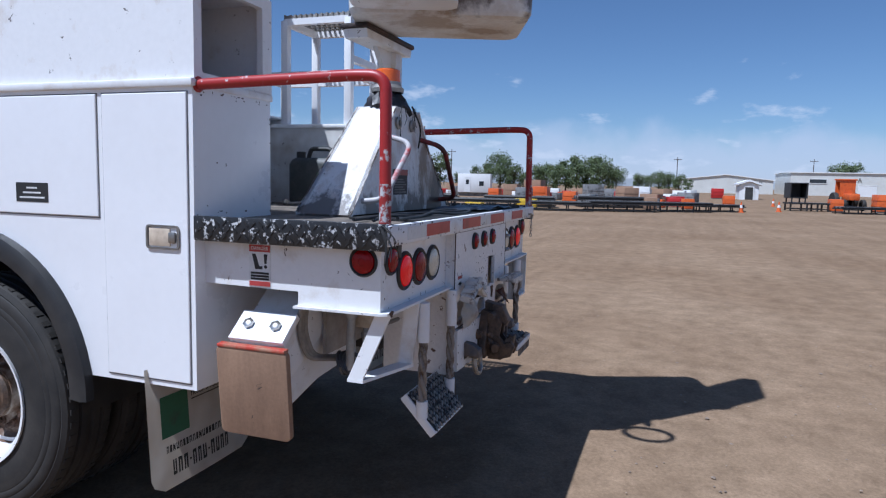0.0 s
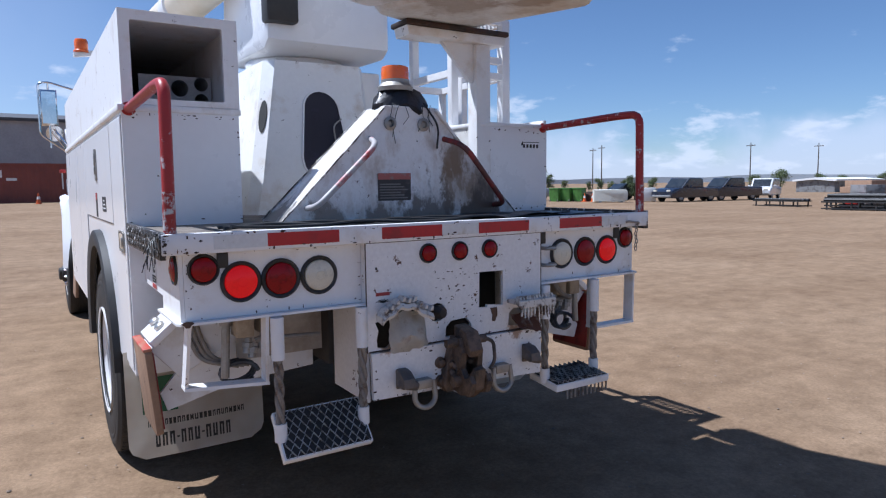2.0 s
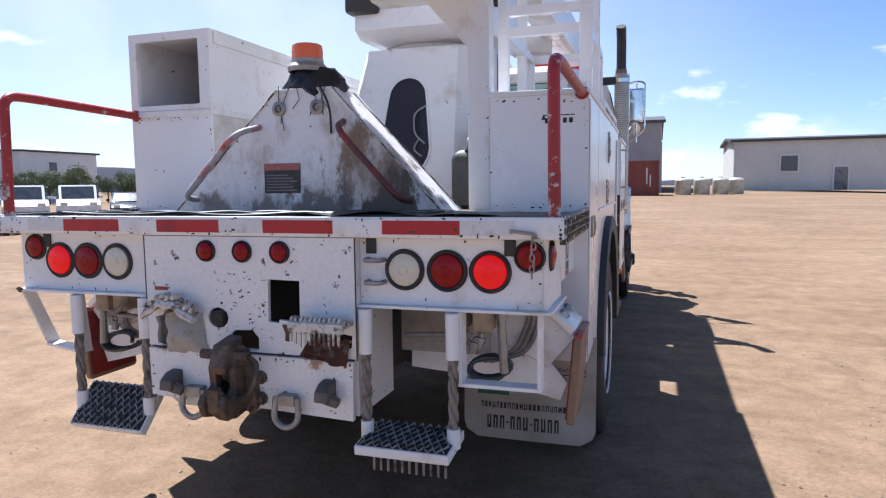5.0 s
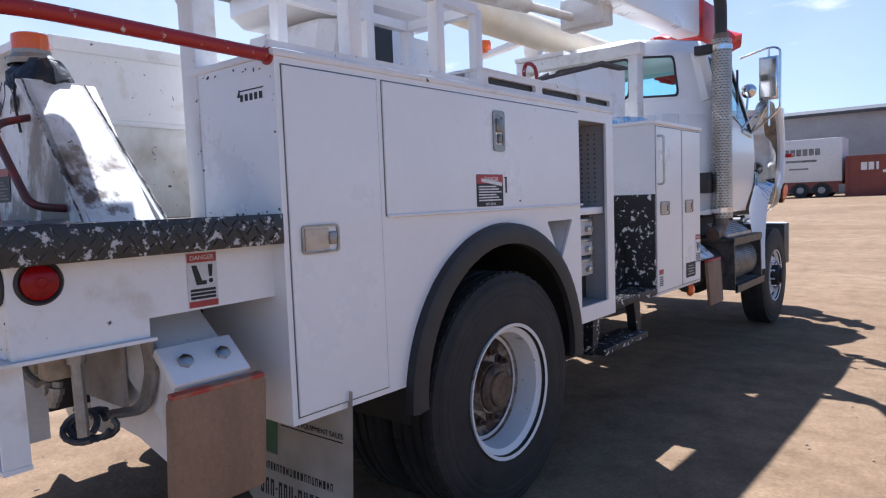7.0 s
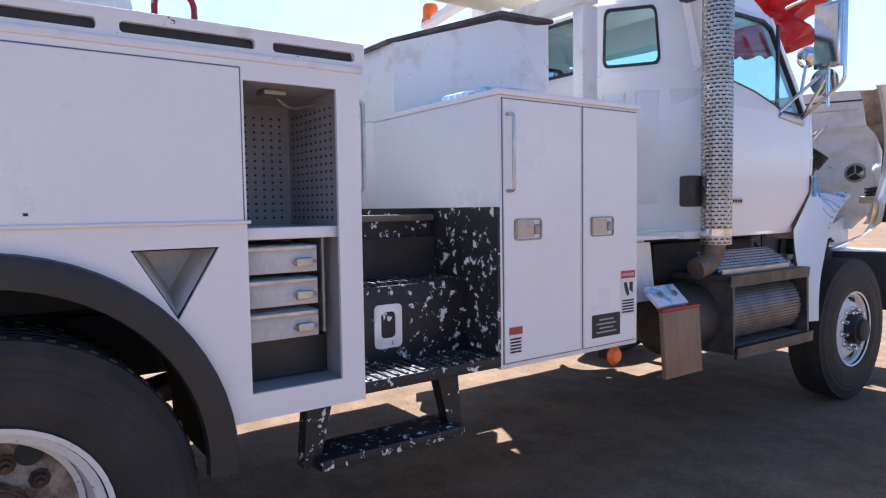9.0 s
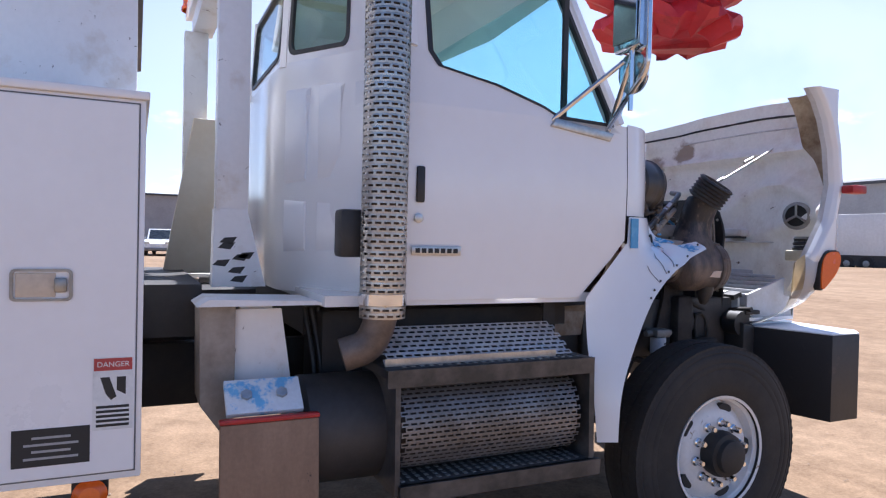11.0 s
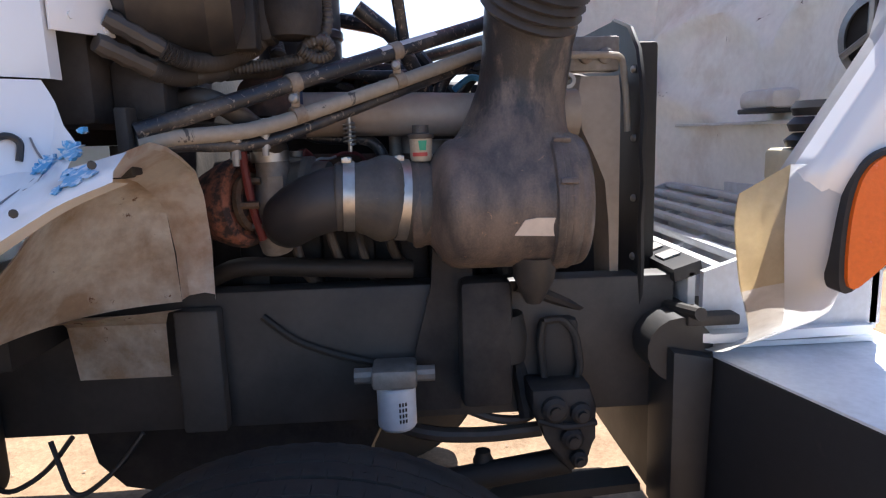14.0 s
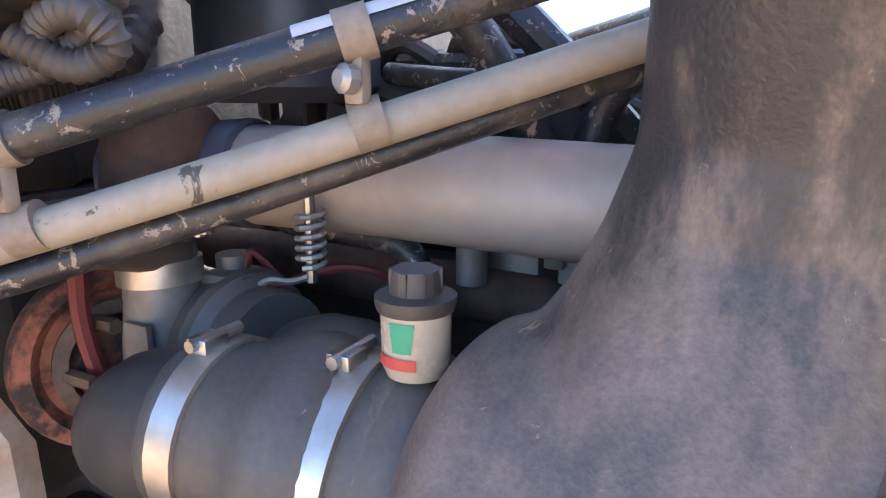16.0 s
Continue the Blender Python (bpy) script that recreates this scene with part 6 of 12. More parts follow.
for k in range(7):
    y, z = random.uniform(4.98, 5.10), random.uniform(1.30, 1.52)
    prism(bm, [(y - 0.03, z - 0.012), (y + 0.02, z - 0.018), (y + 0.04, z + 0.012), (y - 0.01, z + 0.008)], "x", 0.5851, 0.5865)
part("scuff_mark", bm, BLACK, truck)
bm = lathe(B(), [(0.07, 2.98), (0.07, 3.0), (0.06, 3.01), (0.06, 3.09), (0.05, 3.11), (0, 3.11)], (-1.0, 4.97, -0.10), (0, 0, 1), 20)
part("beacon", bm, AMBER, truck, "amber beacon on a bracket")
part("beacon_arm", prism(B(), [(-1.07, 2.84), (-1.07, 2.88), (-0.56, 2.96), (-0.56, 2.90)], "y", 4.93, 5.01), WHITE, truck)

# ---- chassis and wheels ----
bm = B()
for s in (-1, 1):
    box(bm, *sorted((s * 0.40, s * 0.47)), 0.3, 6.29, 0.78, 1.04, 0.006)
for y in (0.9, 2.9, 4.4, 5.6, 6.6):
    box(bm, -0.40, 0.40, y - 0.05, y + 0.05, 0.82, 1.0)
box(bm, -0.72, 0.72, 0.8, 4.9, 1.10, 1.30)
part("chassis_frame", bm, FRAME, truck, "dusty black chassis rails")
for y, r in ((1.985, 0.13), (7.2, 0.07)):
    bm = B()
    cyl(bm, (-0.95, y, 0.52), (0.95, y, 0.52), r * 0.75, 18)
    if r > 0.1:
        lathe(bm, [(0, -0.2), (0.15, -0.17), (0.22, 0), (0.15, 0.17), (0, 0.2)], (0, y, 0.52), (0, 1, 0), 20)
    part("axle", bm, FRAME, truck)
    for s in (-1, 1):
        bm = B()
        for k in range(4):
            L = 0.75 - 0.12 * k
            pts = [(y + L * t, (0.76 if r > 0.1 else 0.62) - 0.035 * k - 0.10 * (1 - t * t) * (1 if r > 0.1 else 0.3)) for t in (-1, -0.6, -0.2, 0.2, 0.6, 1)]
            prism(bm, pts + [(a, b + 0.022) for a, b in pts[::-1]], "x", s * 0.42 - 0.045, s * 0.42 + 0.045)
        box(bm, s * 0.42 - 0.06, s * 0.42 + 0.06, y - 0.1, y + 0.1, 0.5, 0.69, 0.01)
        part("leaf_spring", bm, FRAME, truck)
bm = cyl(B(), (0, 2.2, 0.55), (0, 5.6, 0.82), 0.06, 14)
part("drive_shaft", bm, FRAME, truck)


def tyre(x, y, z, R, w, s, parent, lugs=True, ri=0.288):
    prof = [(ri, -w * 0.40), (ri + 0.015, -w * 0.46), (ri + 0.07, -w * 0.50), (R - 0.10, -w * 0.50), (R - 0.03, -w * 0.46), (R - 0.008, -w * 0.42),
            (R, -w * 0.36), (R, -w * 0.235), (R - 0.014, -w * 0.22), (R - 0.014, -w * 0.19), (R, -w * 0.175), (R, -w * 0.06), (R - 0.014, -w * 0.045), (R - 0.014, w * 0.045), (R, w * 0.06),
            (R, w * 0.175), (R - 0.014, w * 0.19), (R - 0.014, w * 0.22), (R, w * 0.235), (R, w * 0.36), (R - 0.008, w * 0.42), (R - 0.030, w * 0.46), (R - 0.036, w * 0.452), (R - 0.042, w * 0.472), (R - 0.075, w * 0.492), (R - 0.080, w * 0.486), (R - 0.086, w * 0.498), (R - 0.105, w * 0.502), (R - 0.110, w * 0.494), (R - 0.116, w * 0.503),
            (R - 0.145, w * 0.497), (R - 0.15, w * 0.50), (ri + 0.07, w * 0.50), (ri + 0.015, w * 0.46), (ri, w * 0.40)]
    bm = lathe(B(), prof, (x, y, z), (s, 0, 0), 64)
    t = part("tyre", bm, RUBBER, parent, "worn black rubber tyre")
    if not lugs:
        # ribs broken by fine sipes
        bm = B()
        for c, hw, sh in ((-0.40, 0.042, 0.0), (-0.20, 0.060, 0.4), (0.0, 0.050, 0.15), (0.20, 0.060, 0.6), (0.40, 0.042, 0.3)):
            for i in range(84):
                m = Matrix.Translation((x, y, z)) @ Matrix.Rotation(2 * math.pi * (i + sh) / 84, 4, "X")
                half = math.pi * R / 84 - 0.0004
                top = R + (-0.002 if abs(c) < 0.3 else -0.007)
                prism(bm, [(w * (c - hw), -half), (w * (c + hw), -half), (w * (c + hw) - 0.004, 0), (w * (c + hw), half), (w * (c - hw), half), (w * (c - hw) + 0.004, 0)], "z", R - 0.016, top + 0.004, m)
        part("tread_block", bm, RUBBER, parent)["kind"] = "stuff"
        return t
    bm = B()
    for i in range(60):
        a = 2 * math.pi * i / 60
        m = Matrix.Translation((x, y, z)) @ Matrix.Rotation(a, 4, "X")
        for sx in (-1, 1):
            box(bm, sx * w * 0.33 - w * 0.06, sx * w * 0.33 + w * 0.06, -0.012, 0.012, R - 0.010, R + 0.0025, 0, m)
    tb = part("tread_block", bm, RUBBER, parent)
    tb["kind"] = "stuff"
    return t


RUSTWHEEL = mat("rusty_white_wheel", (0.50, 0.45, 0.38), 0.6, col2=(0.13, 0.075, 0.045), cover=0.56, scale=7, grain=60, bump=0.15, soft=0.2)
WHEELWHITE = mat("wheel_white", (0.74, 0.73, 0.72), 0.38, col2=(0.38, 0.42, 0.50), cover=0.34, scale=9, grain=60, bump=0.05, soft=0.05, amp=0.7, col3=(0.27, 0.18, 0.11), cover3=0.35, scale3=12)
for s in (-1, 1):
    # rear pair
    z, R, y = 0.551, 0.555, 1.98
    bm = B()
    x = s * 1.215
    lathe(bm, [(0.300, 0.0), (0.316, 0.004), (0.312, -0.012), (0.293, -0.02), (0.270, -0.035), (0.262, -0.10), (0.255, -0.15), (0.235, -0.15)], (x, y, z), (s, 0, 0), 48)
    wh = part("rear_wheel", bm, WHEELWHITE, truck, "scuffed white wheel rim with a rusty disc")
    bm = B()
    lathe(bm, [(0.256, -0.135), (0.248, -0.17), (0.225, -0.185), (0.17, -0.175), (0.12, -0.165), (0.12, -0.10), (0.0, -0.10)], (x, y, z), (s, 0, 0), 40)
    part("wheel_disc", bm, RUSTWHEEL, wh, "rust-brown wheel disc")
    tyre(s * 1.08, y, z, R, 0.27, s, wh)
    tyre(s * 0.75, y, z, R, 0.27, s, wh)
    bm = B()
    lathe(bm, [(0.11, -0.16), (0.115, -0.085), (0.10, -0.07), (0.085, -0.068), (0.08, -0.055), (0, -0.055)], (x, y, z), (s, 0, 0), 24)
    part("hub", bm, HITCH, wh, "greasy rusted hub")
    bm = B()
    for k in range(10):
        a = 2 * math.pi * k / 10
        p = Vector((x - s * 0.172, y + 0.168 * math.cos(a), z + 0.168 * math.sin(a)))
        lathe(bm, [(0.030, 0.0), (0.030, 0.008), (0.021, 0.010), (0.021, 0.032), (0.012, 0.036), (0.011, 0.058), (0, 0.060)], p, (s, 0, 0), 8)
    part("lug_nut", bm, RUST, wh)
    # hand holes as dark discs, their shade put into colour
    bm = B()
    for k in range(2):
        a = 2 * math.pi * (k + 0.32) / 2
        p = Vector((x - s * 0.186, y + 0.212 * math.cos(a), z + 0.212 * math.sin(a)))
        lathe(bm, [(0.038, 0), (0.038, 0.0075), (0, 0.0075)], p + Vector((s * 0.004, 0, 0)), (s, 0, 0), 18)
    part("hand_hole", bm, DARKIN, wh)
    # front wheel, dished outwards
    z, R, y, x = 0.508, 0.513, 7.205, s * 1.15
    bm = B()
    lathe(bm, [(0.262, 0.0), (0.275, 0.004), (0.272, -0.012), (0.260, -0.02), (0.248, -0.03), (0.244, -0.070), (0.238, -0.080), (0.212, -0.045), (0.185, -0.028), (0.14, -0.026), (0.10, -0.026)], (x, y, z), (s, 0, 0), 48)
    wh = part("front_wheel", bm, WHEELWHITE, truck, "white disc wheel with chrome lug nuts")
    tyre(s * 1.035, y, z, R, 0.25, s, wh, False, 0.262)
    bm = B()
    lathe(bm, [(0.105, -0.03), (0.11, 0.01), (0.10, 0.045), (0.08, 0.05), (0.078, 0.075), (0.06, 0.085), (0, 0.085)], (x, y, z), (s, 0, 0), 28)
    part("hub", bm, FRAME, wh, "dusty black hub cap")
    bm = B()
    for k in range(10):
        a = 2 * math.pi * (k + 0.3) / 10
        p = Vector((x - s * 0.027, y + 0.142 * math.cos(a), z + 0.142 * math.sin(a)))
        lathe(bm, [(0.022, 0), (0.022, 0.012), (0.015, 0.018), (0.015, 0.045), (0.011, 0.055), (0, 0.055)], p, (s, 0, 0), 12)
    part("lug_nut", bm, CHROME, wh)
    # dark ovals stand for the shade in the hand holes
    for k in range(5):
        a = 2 * math.pi * (k + 0.75) / 5
        bm = B()
        m = Matrix.Translation((x - s * 0.060, y, z)) @ Matrix.Rotation(a, 4, "X")
        prism(bm, [(u, 0.212 + v) for u, v in circle(0, 0, 0.042, 16, 0.021)], "x", 0.0, 0.022 * s, m)
        part("hand_hole", bm, DARKIN, wh)

# ---- cab ----
def xs(z):
    """Half width of the cab at a height."""
    return float(np.interp(z, [1.2, 1.45, 1.75, 2.02, 2.65, 2.80], [1.045, 1.065, 1.075, 1.062, 0.93, 0.86]))


ZC = 1.255  # cab floor
bm = B()
for s in (-1, 1):
    # rear quarter behind the door, chamfered corner and half of the back
    zs = [ZC, 1.45, 1.75, 2.02, 2.26]
    rings = [[(s * 0.0, 5.24, z), (s * 0.43, 5.24, z), (s * (xs(z) - 0.07), 5.56, z), (s * xs(z), 5.595, z)] for z in zs]
    vr = loft(bm, rings, closed=False)
    rings = [[(s * xs(z), 5.595, z), (s * xs(z), 5.598, z)] for z in zs]
    loft(bm, rings, closed=False)
    # roof edge above the windows
    zs2 = [2.67, 2.75, 2.80]
    rings = [[(0, 5.27 + k * 0.05, z), (s * 0.40, 5.27 + k * 0.05, z), (s * (xs(z) - 0.08), 5.60 + k * 0.04, z), (s * xs(z), 5.66 + k * 0.03, z), (s * xs(z), 6.38 - k * 0.05, z), (s * (xs(z) - 0.08), 6.46 - k * 0.06, z), (0, 6.54 - k * 0.08, z)] for k, z in enumerate(zs2)]
    top = [(0, 5.42, 2.86), (s * 0.30, 5.42, 2.86), (s * 0.60, 5.70, 2.855), (s * 0.64, 5.75, 2.85), (s * 0.64, 6.2, 2.85), (s * 0.60, 6.25, 2.85), (0, 6.3, 2.86)]
    loft(bm, rings + [top], closed=False)
    bm.faces.new([bm.verts.new(p) for p in top])
# cowl, firewall and floor
for s in (-1, 1):
    rings = [[(s * (xs(z) - d), y, z) for d, y in ((0, 6.667), (0.004, 6.70), (0.016, 6.74), (0.04, 6.79), (0.078, 6.84), (0.125, 6.878), (0.155, 6.880))] for z in (1.62, 1.75, 1.9, 2.03)]
    loft(bm, rings, closed=False)
box(bm, -1.04, 1.04, 5.3, 6.50, ZC - 0.02, ZC + 0.02)
prism(bm, [(6.60, 2.03), (6.90, 1.98), (6.90, 1.94), (6.60, 1.98)], "x", -0.93, 0.93)
cab = part("cab", bm, CABWHITE, truck, "glossy white extended truck cab")
bm = B()
box(bm, -0.97, 0.97, 6.74, 6.78, 1.52, 2.02)
box(bm, -0.46, 0.46, 6.74, 6.78, 1.10, 1.519)
part("firewall", bm, FRAME, cab, "dark firewall behind the engine")
# window pillars: chamfer corner, centre back, screen pillars
def strip(bm, pts, w=0.03):
    tube(bm, pts, w, 6)
bm = B()
for s in (-1, 1):
    strip(bm, [(s * 0.432, 5.262, 2.24), (s * 0.412, 5.285, 2.68)], 0.030)
    strip(bm, [(s * 0.975, 5.60, 2.24), (s * 0.865, 5.62, 2.68)], 0.075)
    strip(bm, [(s * 1.04, 6.62, 2.02), (s * 0.90, 6.40, 2.66)], 0.04)
part("window_pillar", bm, CABWHITE, cab)
# doors
for s in (-1, 1):
    bm = B()
    out = [(5.67, ZC), (6.43, ZC), (6.66, 1.50), (6.66, 2.02), (5.67, 2.02)]
    zs = np.linspace(ZC, 2.02, 10)
    rings = []
    for z in zs:
        y1 = 6.43 + (6.66 - 6.43) * min(1, (z - ZC) / (1.50 - ZC))
        rings.append([(s * (xs(z) + 0.004), 5.603, z), (s * (xs(z) + 0.004), 5.9, z), (s * (xs(z) + 0.004), 6.2, z), (s * (xs(z) + 0.004), y1, z)])
    loft(bm, rings, closed=False)
    win = [(5.70, 2.64), (5.70, 2.24), (5.74, 2.18), (6.0, 2.13), (6.22, 2.06), (6.30, 2.02), (6.585, 2.01), (6.58, 2.06), (6.385, 2.60), (6.30, 2.64)]
    fr = [(5.603, 2.02), (6.25, 2.02), (6.30, 2.012), (6.63, 1.985), (6.63, 2.05), (6.42, 2.64), (6.38, 2.69), (5.603, 2.69)]
    plate(bm, fr, [win], lambda u, v: (s * (xs(v) + 0.004), u, v), lambda u, v: (s * (xs(v) - 0.03), u, v))
    door = part("cab_door", bm, CABWHITE, cab, "glossy white cab door")
    bm = B()
    cu, cv = sum(p[0] for p in win) / len(win), sum(p[1] for p in win) / len(win)
    inner = [(cu + (u - cu) * 0.955, cv + (v - cv) * 0.94) for u, v in win]
    plate(bm, win, [inner], lambda u, v: (s * (xs(v) + 0.009), u, v), lambda u, v: (s * (xs(v) - 0.02), u, v))
    box(bm, -0.008, 0.008, 6.35, 6.375, 2.02, 2.60, 0, Matrix.Translation((s * 1.0, 0, 0)) @ Matrix.Shear("XZ", 4, (0, 0)))
    part("window_seal", bm, BLACK, cab, "black rubber window seal")
    bm = B()
    plate(bm, win, [], lambda u, v: (s * (xs(v) - 0.004), u, v), lambda u, v: (s * (xs(v) - 0.008), u, v))
    w = part("door_window", bm, CABGLASS, cab, "blue-tinted door window")
    w.visible_shadow = False
    bm = box(B(), *sorted((s * 1.076, s * 1.090)), 5.637, 5.672, 1.635, 1.775, 0.008)
    part("door_handle", bm, BLACK, cab, "black recessed door handle")
    bm = lathe(B(), [(0.018, 0), (0.018, 0.008), (0.01, 0.01), (0, 0.01)], (s * 1.076, 5.65, 1.575), (s, 0, 0), 16)
    part("door_lock", bm, STEEL, cab)
    # rear corner window
    bm = B()
    def cw(u, v, o, s=s):
        p, q = Vector((s * 0.43, 5.247)), Vector((s * 0.975, 5.59))
        shrink = (v - 2.26) / 0.38 * 0.085
        n2 = Vector(((q - p).y, -(q - p).x)).normalized() * (1 if s > 0 else -1)
        w2 = p + (q - p) * u + n2 * o
        return (w2.x - s * shrink * u, w2.y + 0.02 * (v - 2.26) / 0.38, v)
    hole2 = rect(0.07, 0.60, 2.300, 2.655, 0.05)
    plate(bm, [(0, 2.25), (1, 2.25), (1, 2.69), (0, 2.69)], [hole2], lambda u, v: cw(u, v, 0.003), lambda u, v: cw(u, v, -0.02))
    part("corner_panel", bm, CABWHITE, cab)
    bm = B()
    plate(bm, rect(0.058, 0.612, 2.291, 2.664, 0.055), [rect(0.085, 0.585, 2.310, 2.645, 0.045)], lambda u, v: cw(u, v, 0.008), lambda u, v: cw(u, v, -0.01))
    part("window_seal", bm, BLACK, cab)
    bm = B()
    plate(bm, hole2, [], lambda u, v: cw(u, v, -0.006), lambda u, v: cw(u, v, -0.010))
    w = part("corner_window", bm, CABGLASS, cab, "blue-tinted corner window")
    w.visible_shadow = False
    # pressed ribs on the corner panel
    bm = B()
    p, q = Vector((s * 0.43, 5.24)), Vector((s * 1.0, 5.59))
    n2 = Vector(((q - p).y, -(q - p).x)).normalized() * s
    for u0, u1 in ((0.06, 0.28), (0.36, 0.58), (0.66, 0.92)):
        for z0, z1 in ((1.42, 1.66), (1.72, 2.14)):
            c = [(p + (q - p) * u) for u in (u0, u1)]
            a = [(c[0], z0), (c[1], z0), (c[1], z1), (c[0], z1)]
            v0 = [bm.verts.new((w2.x - n2.x * 0.002, w2.y - n2.y * 0.002, z)) for w2, z in a]
            k = (c[1] - c[0]) * 0.08
            b2 = [(c[0] + k, z0 + 0.025), (c[1] - k, z0 + 0.025), (c[1] - k, z1 - 0.025), (c[0] + k, z1 - 0.025)]
            v1 = [bm.verts.new((w2.x + n2.x * 0.014, w2.y + n2.y * 0.014, z)) for w2, z in b2]
            bm.faces.new(v1)
            for i in range(4):
                bm.faces.new((v0[i], v0[(i + 1) % 4], v1[(i + 1) % 4], v1[i]))
    part("pressed_rib", bm, CABWHITE, cab)
    # seam lines round the door
    bm = B()
    tube(bm, [(s * (xs(z) + 0.0005), 5.60, z) for z in np.linspace(ZC, 2.02, 8)], 0.0028, 6)
    tube(bm, [(s * (xs(z) + 0.0005), 6.664, z) for z in np.linspace(1.50, 2.02, 6)], 0.003, 6)
    part("door_seam", bm, BLACK, cab)
# wide rear window
bm = B()
back = lambda o: (lambda u, v: (u, 5.24 + o + (v - 2.25) * 0.07, v))
plate(bm, rect(-0.43, 0.43, 2.25, 2.69), [rect(-0.385, 0.385, 2.30, 2.655, 0.06)], back(0.0), back(0.02))
part("back_panel", bm, CABWHITE, cab)
bm = B()
plate(bm, rect(-0.395, 0.395, 2.29, 2.665, 0.065), [rect(-0.373, 0.373, 2.312, 2.643, 0.05)], back(-0.006), back(0.010))
part("window_seal", bm, BLACK, cab)
bm = B()
plate(bm, rect(-0.385, 0.385, 2.30, 2.655, 0.06), [], back(0.006), back(0.010))
w = part("rear_window", bm, CABGLASS, cab, "wide tinted rear window")
w.visible_shadow = False
# windscreen
bm = B()
ws = [(-0.99, 6.66, 2.03), (0.99, 6.66, 2.03), (0.84, 6.41, 2.69), (-0.84, 6.41, 2.69)]
fv = [bm.verts.new(p) for p in ws]
bv = [bm.verts.new((p[0], p[1] - 0.006, p[2])) for p in ws]
bm.faces.new(fv), bm.faces.new(bv[::-1])
for i in range(4):
    bm.faces.new((fv[i], fv[(i + 1) % 4], bv[(i + 1) % 4], bv[i]))
w = part("windscreen", bm, CABGLASS, cab, "tinted windscreen")
w.visible_shadow = False
# seats, wheel and dash seen through the glass
for s in (-1, 1):
    bm = B()
    box(bm, s * 0.5 - 0.24, s * 0.5 + 0.24, 5.75, 6.2, 1.55, 1.75, 0.05)
    box(bm, s * 0.5 - 0.24, s * 0.5 + 0.24, 5.62, 5.76, 1.72, 2.35, 0.05)
    part("seat", bm, mat("dark_seat_fabric", (0.05, 0.05, 0.055), 0.9), cab)
bm = B()
box(bm, -1.0, 1.0, 6.45, 6.78, 1.6, 2.0, 0.04)
part("dashboard", bm, DARKIN, cab)
bm = lathe(B(), [(0.20, -0.012), (0.225, 0), (0.20, 0.012)], (-0.5, 6.35, 2.02), (0, -0.6, 0.8), 28, True)
part("steering_wheel", bm, BLACK, cab)

# exhaust stack with perforated guard
bm = tube(B(), fillet([(1.07, 5.36, 1.06), (1.09, 5.46, 1.09), (1.105, 5.50, 1.20), (1.105, 5.50, 1.5)], 0.08, 6) + [(1.105, 5.50, 2.78)], 0.062, 20)
ex = part("exhaust_pipe", bm, mat("brown_exhaust_pipe", (0.26, 0.20, 0.16), 0.6, 0.6, col2=(0.12, 0.09, 0.07), cover=0.45, scale=8, soft=0.4, bump=0.2), truck, "vertical exhaust stack in a perforated chrome guard")
bm = tube(B(), fillet([(1.105, 5.50, 2.74), (1.105, 5.50, 3.05), (1.105, 5.38, 3.22)], 0.15, 8), 0.052, 18)
part("stack_tip", bm, BLACK, ex, "curved black exhaust tip")


def perforated(name, fn, nu, nv, uh, vh, thick, parent, material, label=""):
    """A sheet with staggered slots: fn(u, v, depth) lays it; u and v run from 0 to 1."""
    bm = B()
    V = {}
    def g(u, v, d):
        k = (round(u, 5), round(v, 5), d)
        if k not in V:
            V[k] = bm.verts.new(fn(u, v, d))
        return V[k]
    for j in range(nv):
        for i in range(nu):
            o = 0.5 / nu if j % 2 else 0.0
            u0, u1, v0, v1 = i / nu + o, (i + 1) / nu + o, j / nv, (j + 1) / nv
            if u1 > 1.0001:
                continue
            a0, a1, b0, b1 = u0 + uh / nu, u1 - uh / nu, v0 + vh / nv, v1 - vh / nv
            O = [(u0, v0), (u1, v0), (u1, v1), (u0, v1)]
            I = [(a0, b0), (a1, b0), (a1, b1), (a0, b1)]
            for k in range(4):
                m2 = (k + 1) % 4
                bm.faces.new([g(*O[k], 0), g(*O[m2], 0), g(*I[m2], 0), g(*I[k], 0)])
                bm.faces.new([g(*I[k], 0), g(*I[m2], 0), g(*I[m2], thick), g(*I[k], thick)])
    return part(name, bm, material, parent, label, smooth=25)


def round_guard(u, v, d):
    a = radians(-150 + 300 * u) + math.pi * 0.0
    r = 0.086 - d
    return (1.108 + r * math.cos(a), 5.50 + r * math.sin(a), 1.20 + 1.53 * v)


perforated("perforated_guard", round_guard, 13, 68, 0.15, 0.31, 0.003, ex, mat("dull_chrome_guard", (0.50, 0.47, 0.43), 0.3, 0.9, col2=(0.33, 0.29, 0.25), cover=0.42, scale=7, soft=0.4), "chrome perforated heat guard")
for z in (1.27, 2.66):
    part("guard_clamp", lathe(B(), [(0.088, -0.02), (0.091, -0.02), (0.091, 0.02), (0.088, 0.02)], (1.108, 5.50, z), (0, 0, 1), 24, True), CHROME, ex)
bm = B()
box(bm, 0.96, 1.05, 5.35, 5.47, 1.42, 1.60, 0.015)
cyl(bm, (1.0, 5.46, 1.52), (1.1, 5.5, 1.52), 0.02, 8)
box(bm, 0.90, 1.05, 5.42, 5.50, 2.62, 2.70, 0.01)
part("stack_mount", bm, BLACK, ex, "black rubber stack mount")
